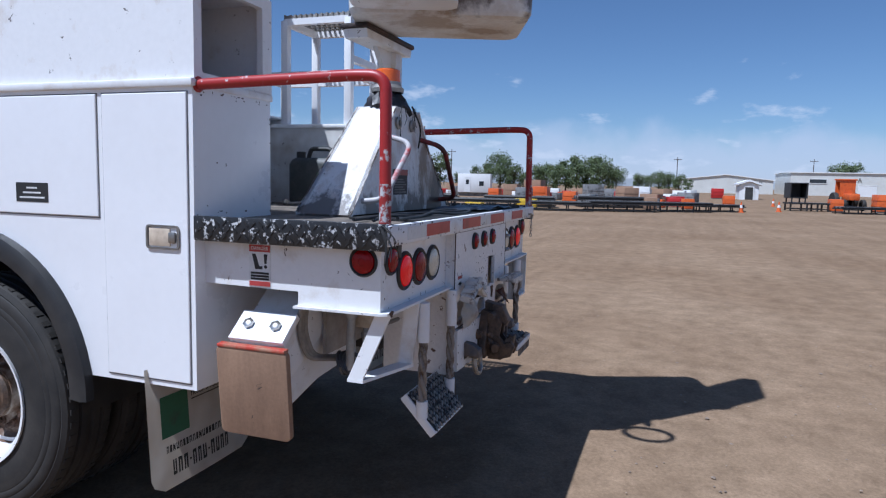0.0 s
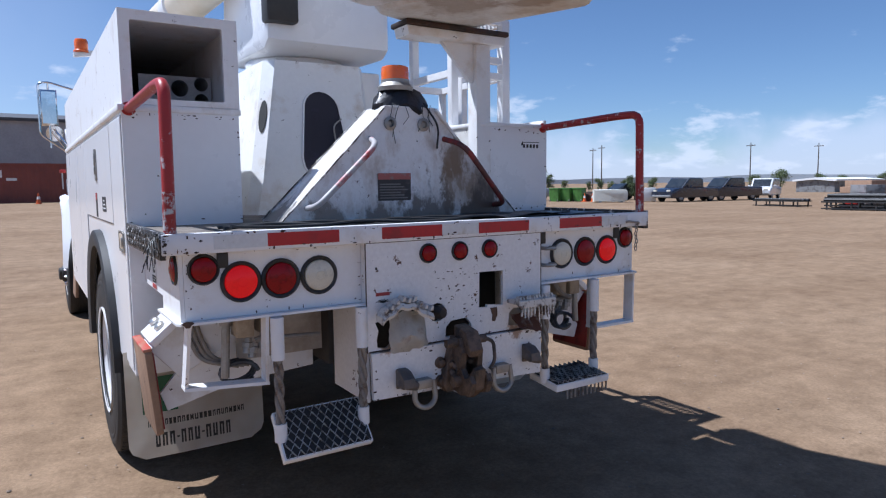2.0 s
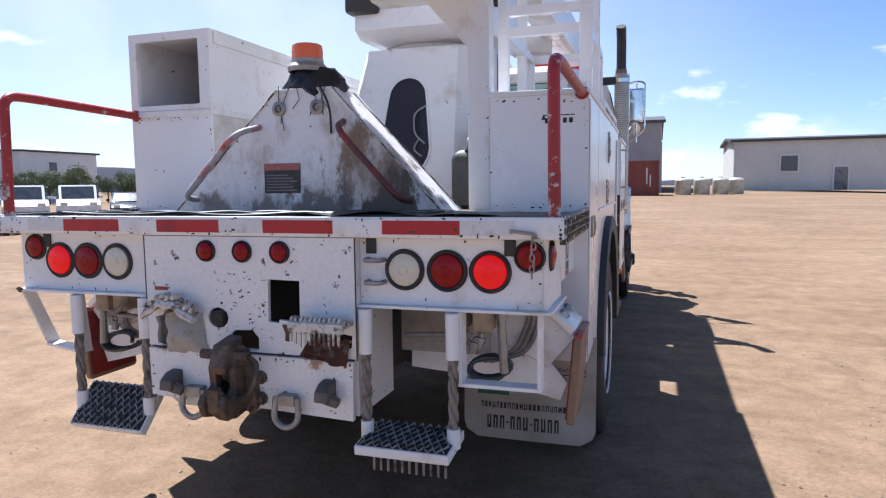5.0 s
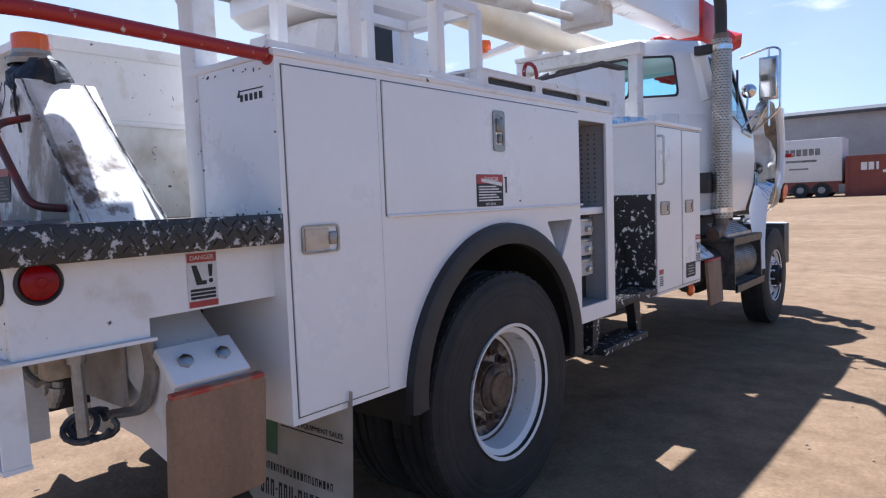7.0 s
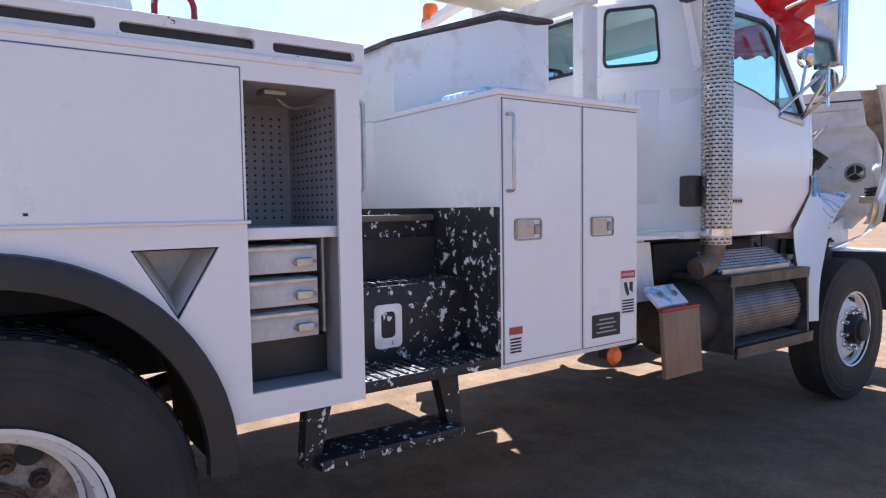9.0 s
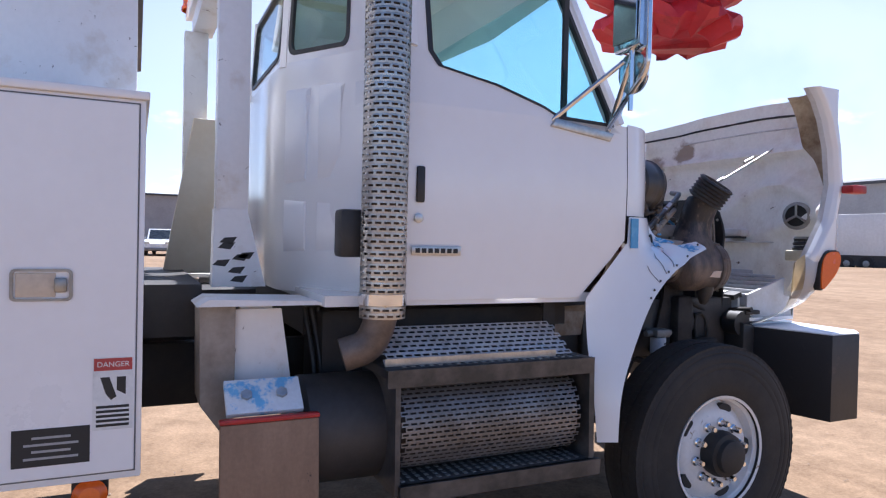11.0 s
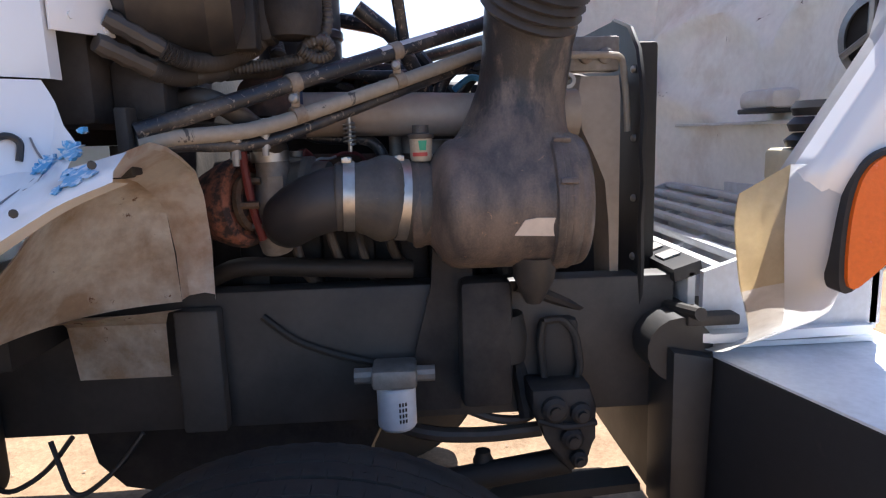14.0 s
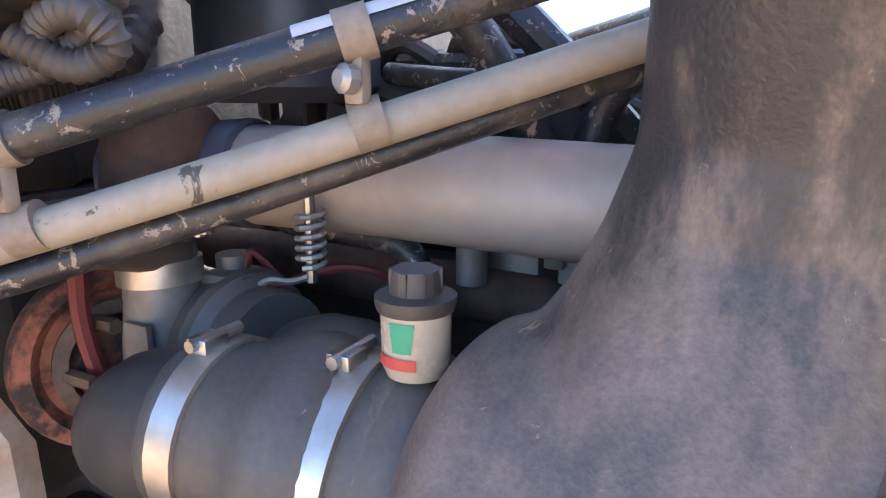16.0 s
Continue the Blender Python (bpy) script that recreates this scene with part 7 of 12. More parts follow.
# steps over the muffler, right side
bm = B()
box(bm, 0.80, 1.21, 5.49, 6.40, 0.985, 1.02, 0.006)
prism(bm, [(1.19, 0.955), (1.21, 0.955), (1.215, 1.02), (1.19, 1.02)], "y", 5.49, 6.40)
box(bm, 0.85, 1.225, 5.54, 6.43, 0.565, 0.60, 0.006)
prism(bm, [(1.205, 0.535), (1.225, 0.535), (1.23, 0.60), (1.205, 0.60)], "y", 5.54, 6.43)
prism(bm, [(0.85, 0.56), (1.21, 0.56), (1.20, 1.0), (0.80, 1.0)], "y", 6.385, 6.41)
prism(bm, [(0.85, 0.56), (1.21, 0.56), (1.20, 1.0), (0.80, 1.0)], "y", 5.525, 5.545)
cs = part("cab_steps", bm, mat("dusty_grey_steel_step", (0.045, 0.044, 0.043), 0.5, 0.3, col2=(0.16, 0.14, 0.125), cover=0.42, scale=8, bump=0.2, soft=0.4), truck, "dusty grey steel cab steps")
bm = B()
for z, x0 in ((1.021, 1.05), (0.601, 1.06)):
    for i in range(22):
        for j in range(4):
            box(bm, x0 + j * 0.035, x0 + 0.02 + j * 0.035, 5.56 + i * 0.037, 5.575 + i * 0.037, z, z + 0.003)
part("grip_teeth", bm, GALV, cs)["kind"] = "stuff"
bm = tube(B(), [(0.92, 5.20, 0.76), (0.92, 5.24, 0.76), (0.92, 6.30, 0.76)], 0.2, 28, radii=[0.15, 0.205, 0.205])
part("muffler", bm, mat("brown_muffler", (0.075, 0.066, 0.060), 0.6, 0.3, col2=(0.04, 0.036, 0.034), cover=0.45, scale=6, soft=0.5), truck, "dusty brown muffler")
perforated("step_guard", lambda u, v, d: (0.98 + 0.20 * math.cos(radians(78 - 118 * v)) - d + 0.0, 5.56 + 0.80 * u, 0.77 + 0.205 * math.sin(radians(78 - 118 * v))), 24, 22, 0.14, 0.30, 0.003, cs, mat("dusty_dark_shield", (0.26, 0.25, 0.245), 0.45, 0.5, col2=(0.12, 0.105, 0.09), cover=0.45, scale=6, soft=0.4), "perforated heat shield")
perforated("upper_guard", lambda u, v, d: (1.14 - 0.17 * v - d, 5.50 + 0.84 * u, 1.03 + 0.115 * v), 23, 8, 0.14, 0.28, 0.003, cs, mat("dull_bright_shield", (0.52, 0.51, 0.50), 0.4, 0.3, col2=(0.36, 0.34, 0.32), cover=0.4, scale=9), "bright perforated heat shield")
bm = B()
prism(bm, [(5.50, 1.022), (6.25, 1.022), (6.25, 1.05), (5.50, 1.05)], "x", 1.145, 1.15)
part("guard_lip", bm, STEEL, cs)
# post with outrigger pad behind the cab
for s in (-1, 1):
    bm = B()
    box(bm, *sorted((s * 0.80, s * 0.88)), 5.02, 5.14, 0.90, 1.24)
    prism(bm, [(4.86, 1.24), (5.32, 1.24), (5.28, 1.255), (4.90, 1.265)], "x", s * 0.72, s * 1.0)
    prism(bm, [(4.98, 1.22), (5.17, 1.22), (5.22, 0.88), (4.96, 0.88)], "x", s * 0.885, s * 0.90)
    lg = part("outrigger_leg", bm, WORN, truck, "white outrigger post with blue touch-up paint")
    # side plate, its shade put into a darker tan colour
    bm = prism(B(), [(4.875, 1.238), (5.0, 1.238), (5.0, 0.80), (4.955, 0.775), (4.882, 0.878)], "x", s * 0.70, s * 0.93, bev=0.004)
    part("side_plate", bm, mat("shade_tan_plate", (0.36, 0.31, 0.26), 0.6, col2=(0.20, 0.165, 0.135), cover=0.45, scale=7, soft=0.4), lg)
    bm = box(B(), -0.07, 0.07, -0.13, 0.13, -0.012, 0.012, 0.003, pose(s * 1.07, 5.08, 0.93, 0, s * 42, 0))
    part("pad_bracket", bm, mat("white_blue_touchup", (0.74, 0.75, 0.76), 0.45, col2=(0.2, 0.48, 0.72), cover=0.42, scale=9, soft=0.05), lg)
    bm = B()
    for dy in (-0.06, 0.06):
        lathe(bm, [(0.02, 0), (0.02, 0.012), (0, 0.014)], (s * 1.08, 5.08 + dy, 0.94), (s * 0.67, 0, 0.74), 6)
    part("pad_bolt", bm, STEEL, lg)
    bm = box(B(), -0.014, 0.014, -0.165, 0.165, -0.19, 0.165, 0.006, pose(s * 1.165, 5.09, 0.70, 0, -4 * s, 0))
    pad = part("outrigger_pad", bm, WOOD, truck, "weathered brown outrigger pad with a red top edge")
    part("red_edge", box(B(), -0.018, 0.018, -0.167, 0.167, 0.166, 0.182, 0.004, pose(s * 1.165, 5.09, 0.70, 0, -4 * s, 0)), REDPAINT, pad)
bm = B()
for k in range(3):
    tube(bm, fillet([(0.72, 5.30 + k * 0.03, 1.2), (0.80, 5.34 + k * 0.03, 0.9), (0.75, 5.32 + k * 0.03, 0.6), (0.5, 5.35, 0.5)], 0.15), 0.010, 8)
part("air_line", bm, BLACK, truck)
# tank and frame dark mass under the cab
bm = B()
box(bm, 0.48, 0.80, 5.35, 6.45, 0.74, 1.20, 0.03)
box(bm, -1.1, -0.5, 4.9, 6.45, 0.55, 1.2, 0.06)
box(bm, -0.5, 0.7, 5.3, 6.61, 1.09, 1.23)
part("under_cab_tank", bm, FRAME, truck)
# mirrors
for s in (-1, 1):
    bm = B()
    prism(bm, [(s * 1.16, 2.30), (s * 1.33, 2.30), (s * 1.33, 2.71), (s * 1.16, 2.71)], "y", 6.49, 6.56, bev=0.02)
    mi = part("side_mirror", bm, CHROME, truck, "chrome west-coast mirror on a tubular bracket")
    part("mirror_glass", box(B(), *sorted((s * 1.175, s * 1.315)), 6.482, 6.487, 2.325, 2.685), mat("mirror_glass", (0.85, 0.86, 0.87), 0.03, 1.0, bump=0), mi)
    bm = B()
    tube(bm, fillet([(s * 1.0, 6.45, 2.72), (s * 1.245, 6.525, 2.80), (s * 1.345, 6.525, 2.78), (s * 1.345, 6.525, 2.2), (s * 1.245, 6.52, 2.12), (s * 1.05, 6.55, 1.98)], 0.05), 0.011, 10)
    tube(bm, [(s * 1.05, 6.25, 2.0), (s * 1.20, 6.52, 2.26)], 0.011, 10)
    tube(bm, [(s * 1.05, 6.56, 1.97), (s * 1.245, 6.525, 2.26)], 0.011, 10)
    tube(bm, [(s * 1.245, 6.525, 2.05), (s * 1.245, 6.525, 2.80)], 0.011, 10)
    part("mirror_bracket", bm, CHROME, mi)
    bm = lathe(B(), [(0, 0.05), (0.05, 0.045), (0.085, 0.015), (0.09, 0), (0, -0.005)], (s * 1.20, 6.57, 2.22), (0, 1, 0.1), 24)
    part("convex_mirror", bm, CHROME, mi, "round chrome convex mirror")
    bm = B()
    prism(bm, [(6.25, 1.985), (6.56, 1.945), (6.58, 1.98), (6.27, 2.02)], "x", s * 1.062, s * 1.082, bev=0.004)
    part("mirror_base", bm, STEEL, mi)
    bm = lathe(B(), [(0, 0.08), (0.04, 0.07), (0.07, 0.02), (0.075, -0.01), (0.06, -0.02), (0, -0.022)], (s * 1.0, 6.76, 2.44), (0, -1, 0.2), 24)
    part("spot_lamp", bm, CHROME, truck, "chrome spot lamp")
    part("spot_lamp_arm", tube(B(), [(s * 1.0, 6.74, 2.40), (s * 0.98, 6.68, 2.05)], 0.012, 8), CHROME, truck)
# badge
bm = box(B(), 1.0745, 1.078, 5.625, 5.835, 1.432, 1.468, 0.001)
bd = part("door_badge", bm, STEEL, cab, "narrow silver badge with dark letter bars")
bm = B()
for i in range(7):
    box(bm, 1.0781, 1.079, 5.640 + i * 0.027, 5.659 + i * 0.027, 1.441, 1.459)
part("letter_bars", bm, INK, bd)

# ---- front end: fender, hood, bumper ----
SCRAPE = mat("scraped_blue_paint", (0.10, 0.36, 0.62), 0.5, col2=(0.62, 0.72, 0.80), cover=0.47, scale=60, grain=90, bump=0.1, soft=0.08)
for s in (-1, 1):
    arc = [(7.05, 1.478), (6.98, 1.45), (6.92, 1.415), (6.84, 1.36), (6.76, 1.28), (6.70, 1.19), (6.645, 1.08), (6.58, 0.93), (6.548, 0.80), (6.535, 0.65)]
    rim = [(7.045, 1.512), (6.955, 1.492), (6.905, 1.55), (6.878, 1.616), (6.673, 1.615), (6.666, 1.50), (6.445, 1.252), (6.445, 1.05), (6.455, 0.80), (6.46, 0.645)]
    curve = []
    for k in range(len(arc) - 1):
        p0, p1, p2, p3 = arc[max(0, k - 1)], arc[k], arc[k + 1], arc[min(len(arc) - 1, k + 2)]
        for t in [q / 6 for q in range(6)]:
            curve.append(tuple(0.5 * (2 * b + (c - a) * t + (2 * a - 5 * b + 4 * c - d) * t * t + (3 * b - a - 3 * c + d) * t ** 3) for a, b, c, d in zip(p0, p1, p2, p3)))
    curve.append(arc[-1])
    def fx(u, v):
        edge = min(math.hypot(u - a, v - b) for a, b in curve)
        turn = max(0.0, min(1.0, (u - 6.70) / 0.19)) ** 1.8 * max(0.0, min(1.0, (edge - 0.012) / 0.075)) * max(0.0, min(1.0, (v - 1.40) / 0.07))
        return 1.082 - 0.13 * turn + 0.10 * max(0, 1 - edge / 0.24) ** 1.7 + 0.05 * max(0, 1.25 - v) - 0.04 * max(0, u - 6.9)
    dense_a, dense_r = [], []
    for k in range(len(arc) - 1):
        for t in range(6):
            dense_a.append(curve[6 * k + t])
            dense_r.append([rim[k][i] + (rim[k + 1][i] - rim[k][i]) * t / 6 for i in (0, 1)])
    dense_a.append(arc[-1]), dense_r.append(rim[-1])
    bm = B()
    rows = []
    for a, r in zip(dense_a, dense_r):
        row = []
        for t in range(9):
            u, v = a[0] + (r[0] - a[0]) * t / 8, a[1] + (r[1] - a[1]) * t / 8
            dent = 0.012 * noise.noise(Vector((u * 14, v * 14, 2))) * max(0, 1 - math.hypot(u - 6.9, v - 1.47) / 0.16)
            row.append((s * (fx(u, v) + dent), u, v))
        row.insert(0, (s * (fx(*a) - 0.035), a[0] + 0.004, a[1] - 0.004))
        rows.append(row)
    loft(bm, rows, closed=False)
    fen = part("fender", bm, CABWHITE, truck, "dented white fender with blue paint scrapes")
    if s > 0:
        # where the white has come off down to an older blue
        random.seed(8)
        for cu2, cv2, ru, rv in ((6.925, 1.515, 0.020, 0.013), (6.893, 1.498, 0.011, 0.012), (6.992, 1.486, 0.026, 0.012), (6.937, 1.543, 0.006, 0.005), (6.948, 1.508, 0.010, 0.006), (6.965, 1.488, 0.008, 0.006), (6.882, 1.492, 0.005, 0.007), (6.975, 1.47, 0.007, 0.005)):
            bm = B()
            ph = random.uniform(0, 6)
            wob = [0.62 + 0.42 * noise.noise(Vector((3.1 * math.cos(a3) + cu2 * 60, 3.1 * math.sin(a3), ph))) + random.uniform(-0.10, 0.10) for a3 in [2 * math.pi * i / 26 for i in range(26)]]
            poly = [(cu2 + ru * wob[i] * 1.5 * math.cos(2 * math.pi * i / 26), cv2 + rv * wob[i] * 1.5 * math.sin(2 * math.pi * i / 26)) for i in range(26)]
            plate(bm, poly, [], lambda u, v: (fx(u, v) + 0.010, u, v), lambda u, v: (fx(u, v) - 0.004, u, v))
            part("blue_scrape", bm, SCRAPE, fen)
    bm = B()
    for t in ((6.945, 1.437), (6.88, 1.395), (6.835, 1.365), (6.79, 1.325), (6.755, 1.285), (6.735, 1.25), (7.03, 1.49)):
        lathe(bm, [(0.0055, 0), (0.0055, 0.002), (0, 0.003)], (s * (fx(*t) + 0.001), t[0] - 0.012, t[1] + 0.008), (s, 0, 0), 10)
    part("rivet", bm, BLACK, fen)
    # back side panel closing to the step
    bm = B()
    plate(bm, [(6.39, 1.25), (6.33, 1.25), (6.33, 0.72), (6.40, 0.72)], [], lambda u, v: (s * 0.93, u, v), lambda u, v: (s * 0.92, u, v))
    part("fender_return", bm, FLARE, fen, "black inner fender edge")
    # inner splash panel, dirty
    bm = B()
    # outer edge, a middle line and the inner edge of the sheet, from the top down
    outer = [(1.03, 6.955, 1.478), (1.06, 6.925, 1.45), (1.07, 6.86, 1.37), (1.08, 6.77, 1.28), (1.09, 6.69, 1.185)]
    middle = [(0.90, 6.905, 1.488), (0.86, 6.85, 1.455), (0.80, 6.80, 1.39), (0.765, 6.745, 1.28), (0.735, 6.705, 1.185)]
    inner = [(0.79, 6.925, 1.480), (0.70, 6.918, 1.43), (0.65, 6.918, 1.385), (0.632, 6.920, 1.30), (0.632, 6.925, 1.200)]
    rings = []
    for q in range(25):
        u = q / 24 * 4
        o, m2, i2 = ([float(np.interp(u, range(5), [p[k] for p in row])) for k in range(3)] for row in (outer, middle, inner))
        ring = []
        for w in range(31):
            t = w / 30
            p = [o[k] * (1 - t) ** 2 + (2 * m2[k] - 0.5 * o[k] - 0.5 * i2[k]) * 2 * t * (1 - t) + i2[k] * t * t for k in range(3)]
            # pressed boss
            bo2 = max(0.0, min(1.0, 9 * (0.24 - abs(t - 0.70)))) * max(0.0, min(1.0, 2.2 * (0.75 - abs(u - 2.45))))
            ring.append((s * (p[0] + 0.016 * bo2), p[1] + 0.012 * bo2, p[2]))
        rings.append(ring)
    loft(bm, rings, closed=False)
    # tongue hanging beside the frame rail
    loft(bm, [[(s * (0.73 - 0.10 * t), 6.70 + 0.225 * t, 1.185), (s * (0.60 - 0.02 * t), 6.655 + 0.22 * t, 1.165), (s * 0.54, 6.64 + 0.213 * t, 1.13), (s * 0.522, 6.645 + 0.20 * t, 1.002), (s * 0.505, 6.645 + 0.20 * t, 0.998)] for t in [q / 6 for q in range(7)]], closed=False)
    bmesh.ops.solidify(bm, geom=bm.faces, thickness=0.005)
    spl = part("inner_splash_panel", bm, mat("mud_stained_panel", (0.50, 0.37, 0.25), 0.6, col2=(0.82, 0.77, 0.69), cover=0.49, scale=6.5, grain=70, bump=0.15, soft=0.22, amp=1.3, col3=(0.20, 0.10, 0.05), cover3=0.34, scale3=26), truck, "mud-stained white inner fender panel")
    bm = B()
    back = [(1.06, 6.965, 1.470), (0.95, 6.945, 1.472), (0.86, 6.93, 1.468), (0.78, 6.92, 1.455), (0.69, 6.918, 1.42), (0.648, 6.918, 1.38), (0.630, 6.922, 1.30), (0.632, 6.925, 1.203)]
    front = [(1.05, 7.018, 1.505), (0.95, 7.012, 1.517), (0.86, 7.006, 1.508), (0.78, 7.0, 1.490), (0.70, 6.998, 1.462), (0.650, 6.994, 1.41), (0.603, 6.986, 1.309), (0.598, 6.982, 1.195)]
    rows = []
    for q in range(29):
        u = q / 28 * 7
        p0, p1 = (Vector([float(np.interp(u, range(8), [p[k] for p in row])) for k in range(3)]) for row in (back, front))
        hump = Vector((0.010, 0.012, 0.012))
        rows.append([(s * v.x, v.y, v.z) for v in (p0, p0 + (p1 - p0) * 0.10 + hump, p0 + (p1 - p0) * 0.5 + hump * 1.5, p0 + (p1 - p0) * 0.88 + hump, p1, p1 + Vector((-0.016, -0.004, -0.004)))])
    loft(bm, rows, closed=False)
    bmesh.ops.solidify(bm, geom=bm.faces, thickness=0.004)
    part("panel_flange", bm, mat("dusty_panel_flange", (0.78, 0.73, 0.66), 0.5, col2=(0.48, 0.30, 0.17), cover=0.42, scale=9, grain=60, bump=0.1, soft=0.3, amp=1.0, col3=(0.16, 0.08, 0.04), cover3=0.30, scale3=34), spl, "pale curved flange with brown specks")
# creases of the dent, their shade put into thin grey lines
bm = B()
for pts in (((6.838, 1.475), (6.806, 1.435), (6.81, 1.41), (6.822, 1.352)), ((6.745, 1.398), (6.757, 1.36), (6.785, 1.315)), ((6.885, 1.478), (6.868, 1.43), (6.857, 1.388)), ((6.87, 1.535), (6.885, 1.50), (6.90, 1.475), (6.886, 1.462))):
    fine = []
    for (u0, v0), (u1, v1) in zip(pts, pts[1:]):
        fine += [(u0 + (u1 - u0) * k / 5, v0 + (v1 - v0) * k / 5) for k in range(5)]
    tube(bm, [(fx(u, v) + 0.0025, u + 0.002 * math.sin(90 * v), v) for u, v in fine], 0.0015, 6)
part("crease_line", bm, mat("crease_shade", (0.24, 0.23, 0.23), 0.7), truck)
bm = tube(B(), fillet([(fx(6.835, 1.535) + 0.006, 6.835, 1.532), (fx(6.85, 1.54) + 0.008, 6.85, 1.540), (fx(6.864, 1.53) + 0.008, 6.864, 1.53), (fx(6.862, 1.505) + 0.004, 6.862, 1.503)], 0.010), 0.0048, 8)
part("hood_latch_hook", bm, BLACK, truck)
bm = box(B(), 1.092, 1.099, 6.675, 6.715, 1.475, 1.608)
part("blue_tape", bm, BLUE, truck, "strip of light blue tape")
bm = box(B(), 0.0, 0.112, -0.003, 0.003, 1.690, 1.80, 0.001, Matrix.Translation((0.943, 6.884, 0)) @ Matrix.Rotation(radians(153), 4, "Z"))
for u, v in ((0.035, 1.715), (0.035, 1.755), (0.095, 1.70)):
    cyl(bm, Matrix.Translation((0.943, 6.884, 0)) @ Matrix.Rotation(radians(153), 4, "Z") @ Vector((u, -0.006, v)), Matrix.Translation((0.943, 6.884, 0)) @ Matrix.Rotation(radians(153), 4, "Z") @ Vector((u, 0.004, v)), 0.006, 10)
part("cowl_bracket", bm, CABWHITE, truck)

# the hood, tipped forward on its front hinge
# two brown stains; the last spot darkens the lining's far left corner
HOODIN = mat("dusty_hood_lining", (0.86, 0.83, 0.75), 0.55, col2=(0.64, 0.56, 0.45), cover=0.36, scale=4.5, grain=45, bump=0.12, soft=0.3, amp=0.8, col3=(0.13, 0.085, 0.055), cover3=0.315, scale3=9, stains=(((-0.46, 8.52, 2.20), 0.12, (0.30, 0.21, 0.13)), ((-0.70, 8.45, 2.12), 0.13, (0.34, 0.26, 0.18)), ((-0.96, 8.05, 2.12), 0.20, (0.24, 0.18, 0.13))))
zs = [1.02, 1.06, 1.15, 1.28, 1.45, 1.65, 1.85, 2.05, 2.20, 2.30, 2.37]
ye = [8.16, 8.07, 8.00, 7.975, 7.985, 8.115, 8.16, 8.135, 8.085, 8.03, 7.97]
def far_reach(z):
    """How much further back the left edge of the hood reaches."""
    return float(np.interp(z, [1.55, 1.85, 1.98, 2.10, 2.20, 2.30, 2.37], [0.0, 0.20, 0.31, 0.385, 0.38, 0.31, 0.16]))
def hood_ring(z, y, inset, back):
    def pt(x, yy):
        return (x, yy - (far_reach(z) if x < -0.9 and yy < 8.25 else 0.0), z + 0.105 * max(0.0, (z - 1.9) / 0.47) ** 2 * max(0.0, 1 - (x / 0.95) ** 2))
    wv = 0.03 * math.sin(z * 4)
    lean = 0.10 * max(0.0, z - 1.35)
    w = float(np.interp(z, [1.02, 1.06, 1.15, 1.28, 1.45], [0.60, 0.74, 0.90, 0.99, 1.045])) / 1.045
    half = [(0.985 - inset, y + 0.0), (1.012 - inset, y + 0.012), (1.030 - inset, y + 0.035), (1.028 - inset, max(y + 0.06, 8.16)), (0.980 - inset - lean * 0.25, 8.265 - back), (0.89 - inset - lean * 0.35, 8.36 - back + lean * 0.2), (0.81 - lean * 0.3, 8.42 - back + wv * 0.5 + lean * 0.5), (0.50, 8.47 - back + lean), (0.25, 8.50 - back + lean), (0.0, 8.51 - back + lean)]
    half = [(a * w, b) for a, b in half]
    return [pt(*p) for p in half] + [pt(-a, b) for a, b in half[-2::-1]]
rings_o = [hood_ring(z, y, 0.0, 0.0) for z, y in zip(zs, ye)]
rings_i = [hood_ring(z, y, 0.03, 0.03) for z, y in zip(zs, ye)]
def below_lamp(c):
    """The skin ends along the lower edge of the turn lamps."""
    if c.x < 0 and c.y > 8.2 or c.y > 8.34 and abs(c.x) < 0.82:
        return 0.52 < abs(c.x) and c.z < 1.2
    return 0.52 < abs(c.x) and c.z < 1.255 + max(0.0, min(0.30, c.y - 8.07))
def trim(bm):
    # slanting cut under the right corner
    near = [f for f in bm.faces if f.calc_center_median().x > 0.5 and f.calc_center_median().y > 8.30 and f.calc_center_median().z < 1.65]
    bmesh.ops.bisect_plane(bm, geom=near + list({e for f in near for e in f.edges}) + list({v for f in near for v in f.verts}), plane_co=(0.594, 8.39, 1.18), plane_no=Vector((1.03, 0, -1)).normalized(), clear_outer=True)
    bmesh.ops.delete(bm, geom=[f for f in bm.faces if below_lamp(f.calc_center_median())], context="FACES")
def dense(rings, na, nb):
    out = []
    for a in range(na + 1):
        u = a / na * (len(rings) - 1)
        i0 = min(int(u), len(rings) - 2)
        row = []
        for b in range(nb + 1):
            v = b / nb * (len(rings[0]) - 1)
            j0 = min(int(v), len(rings[0]) - 2)
            row.append(Vector(rings[i0][j0]).lerp(Vector(rings[i0][j0 + 1]), v - j0).lerp(Vector(rings[i0 + 1][j0]).lerp(Vector(rings[i0 + 1][j0 + 1]), v - j0), u - i0))
        out.append(row)
    return out
bm = B()
loft(bm, dense(rings_o, 90, 96), closed=False)
trim(bm)
hood = part("hood", bm, CABWHITE, truck, "white hood tipped open on its front hinge")
bm = B()
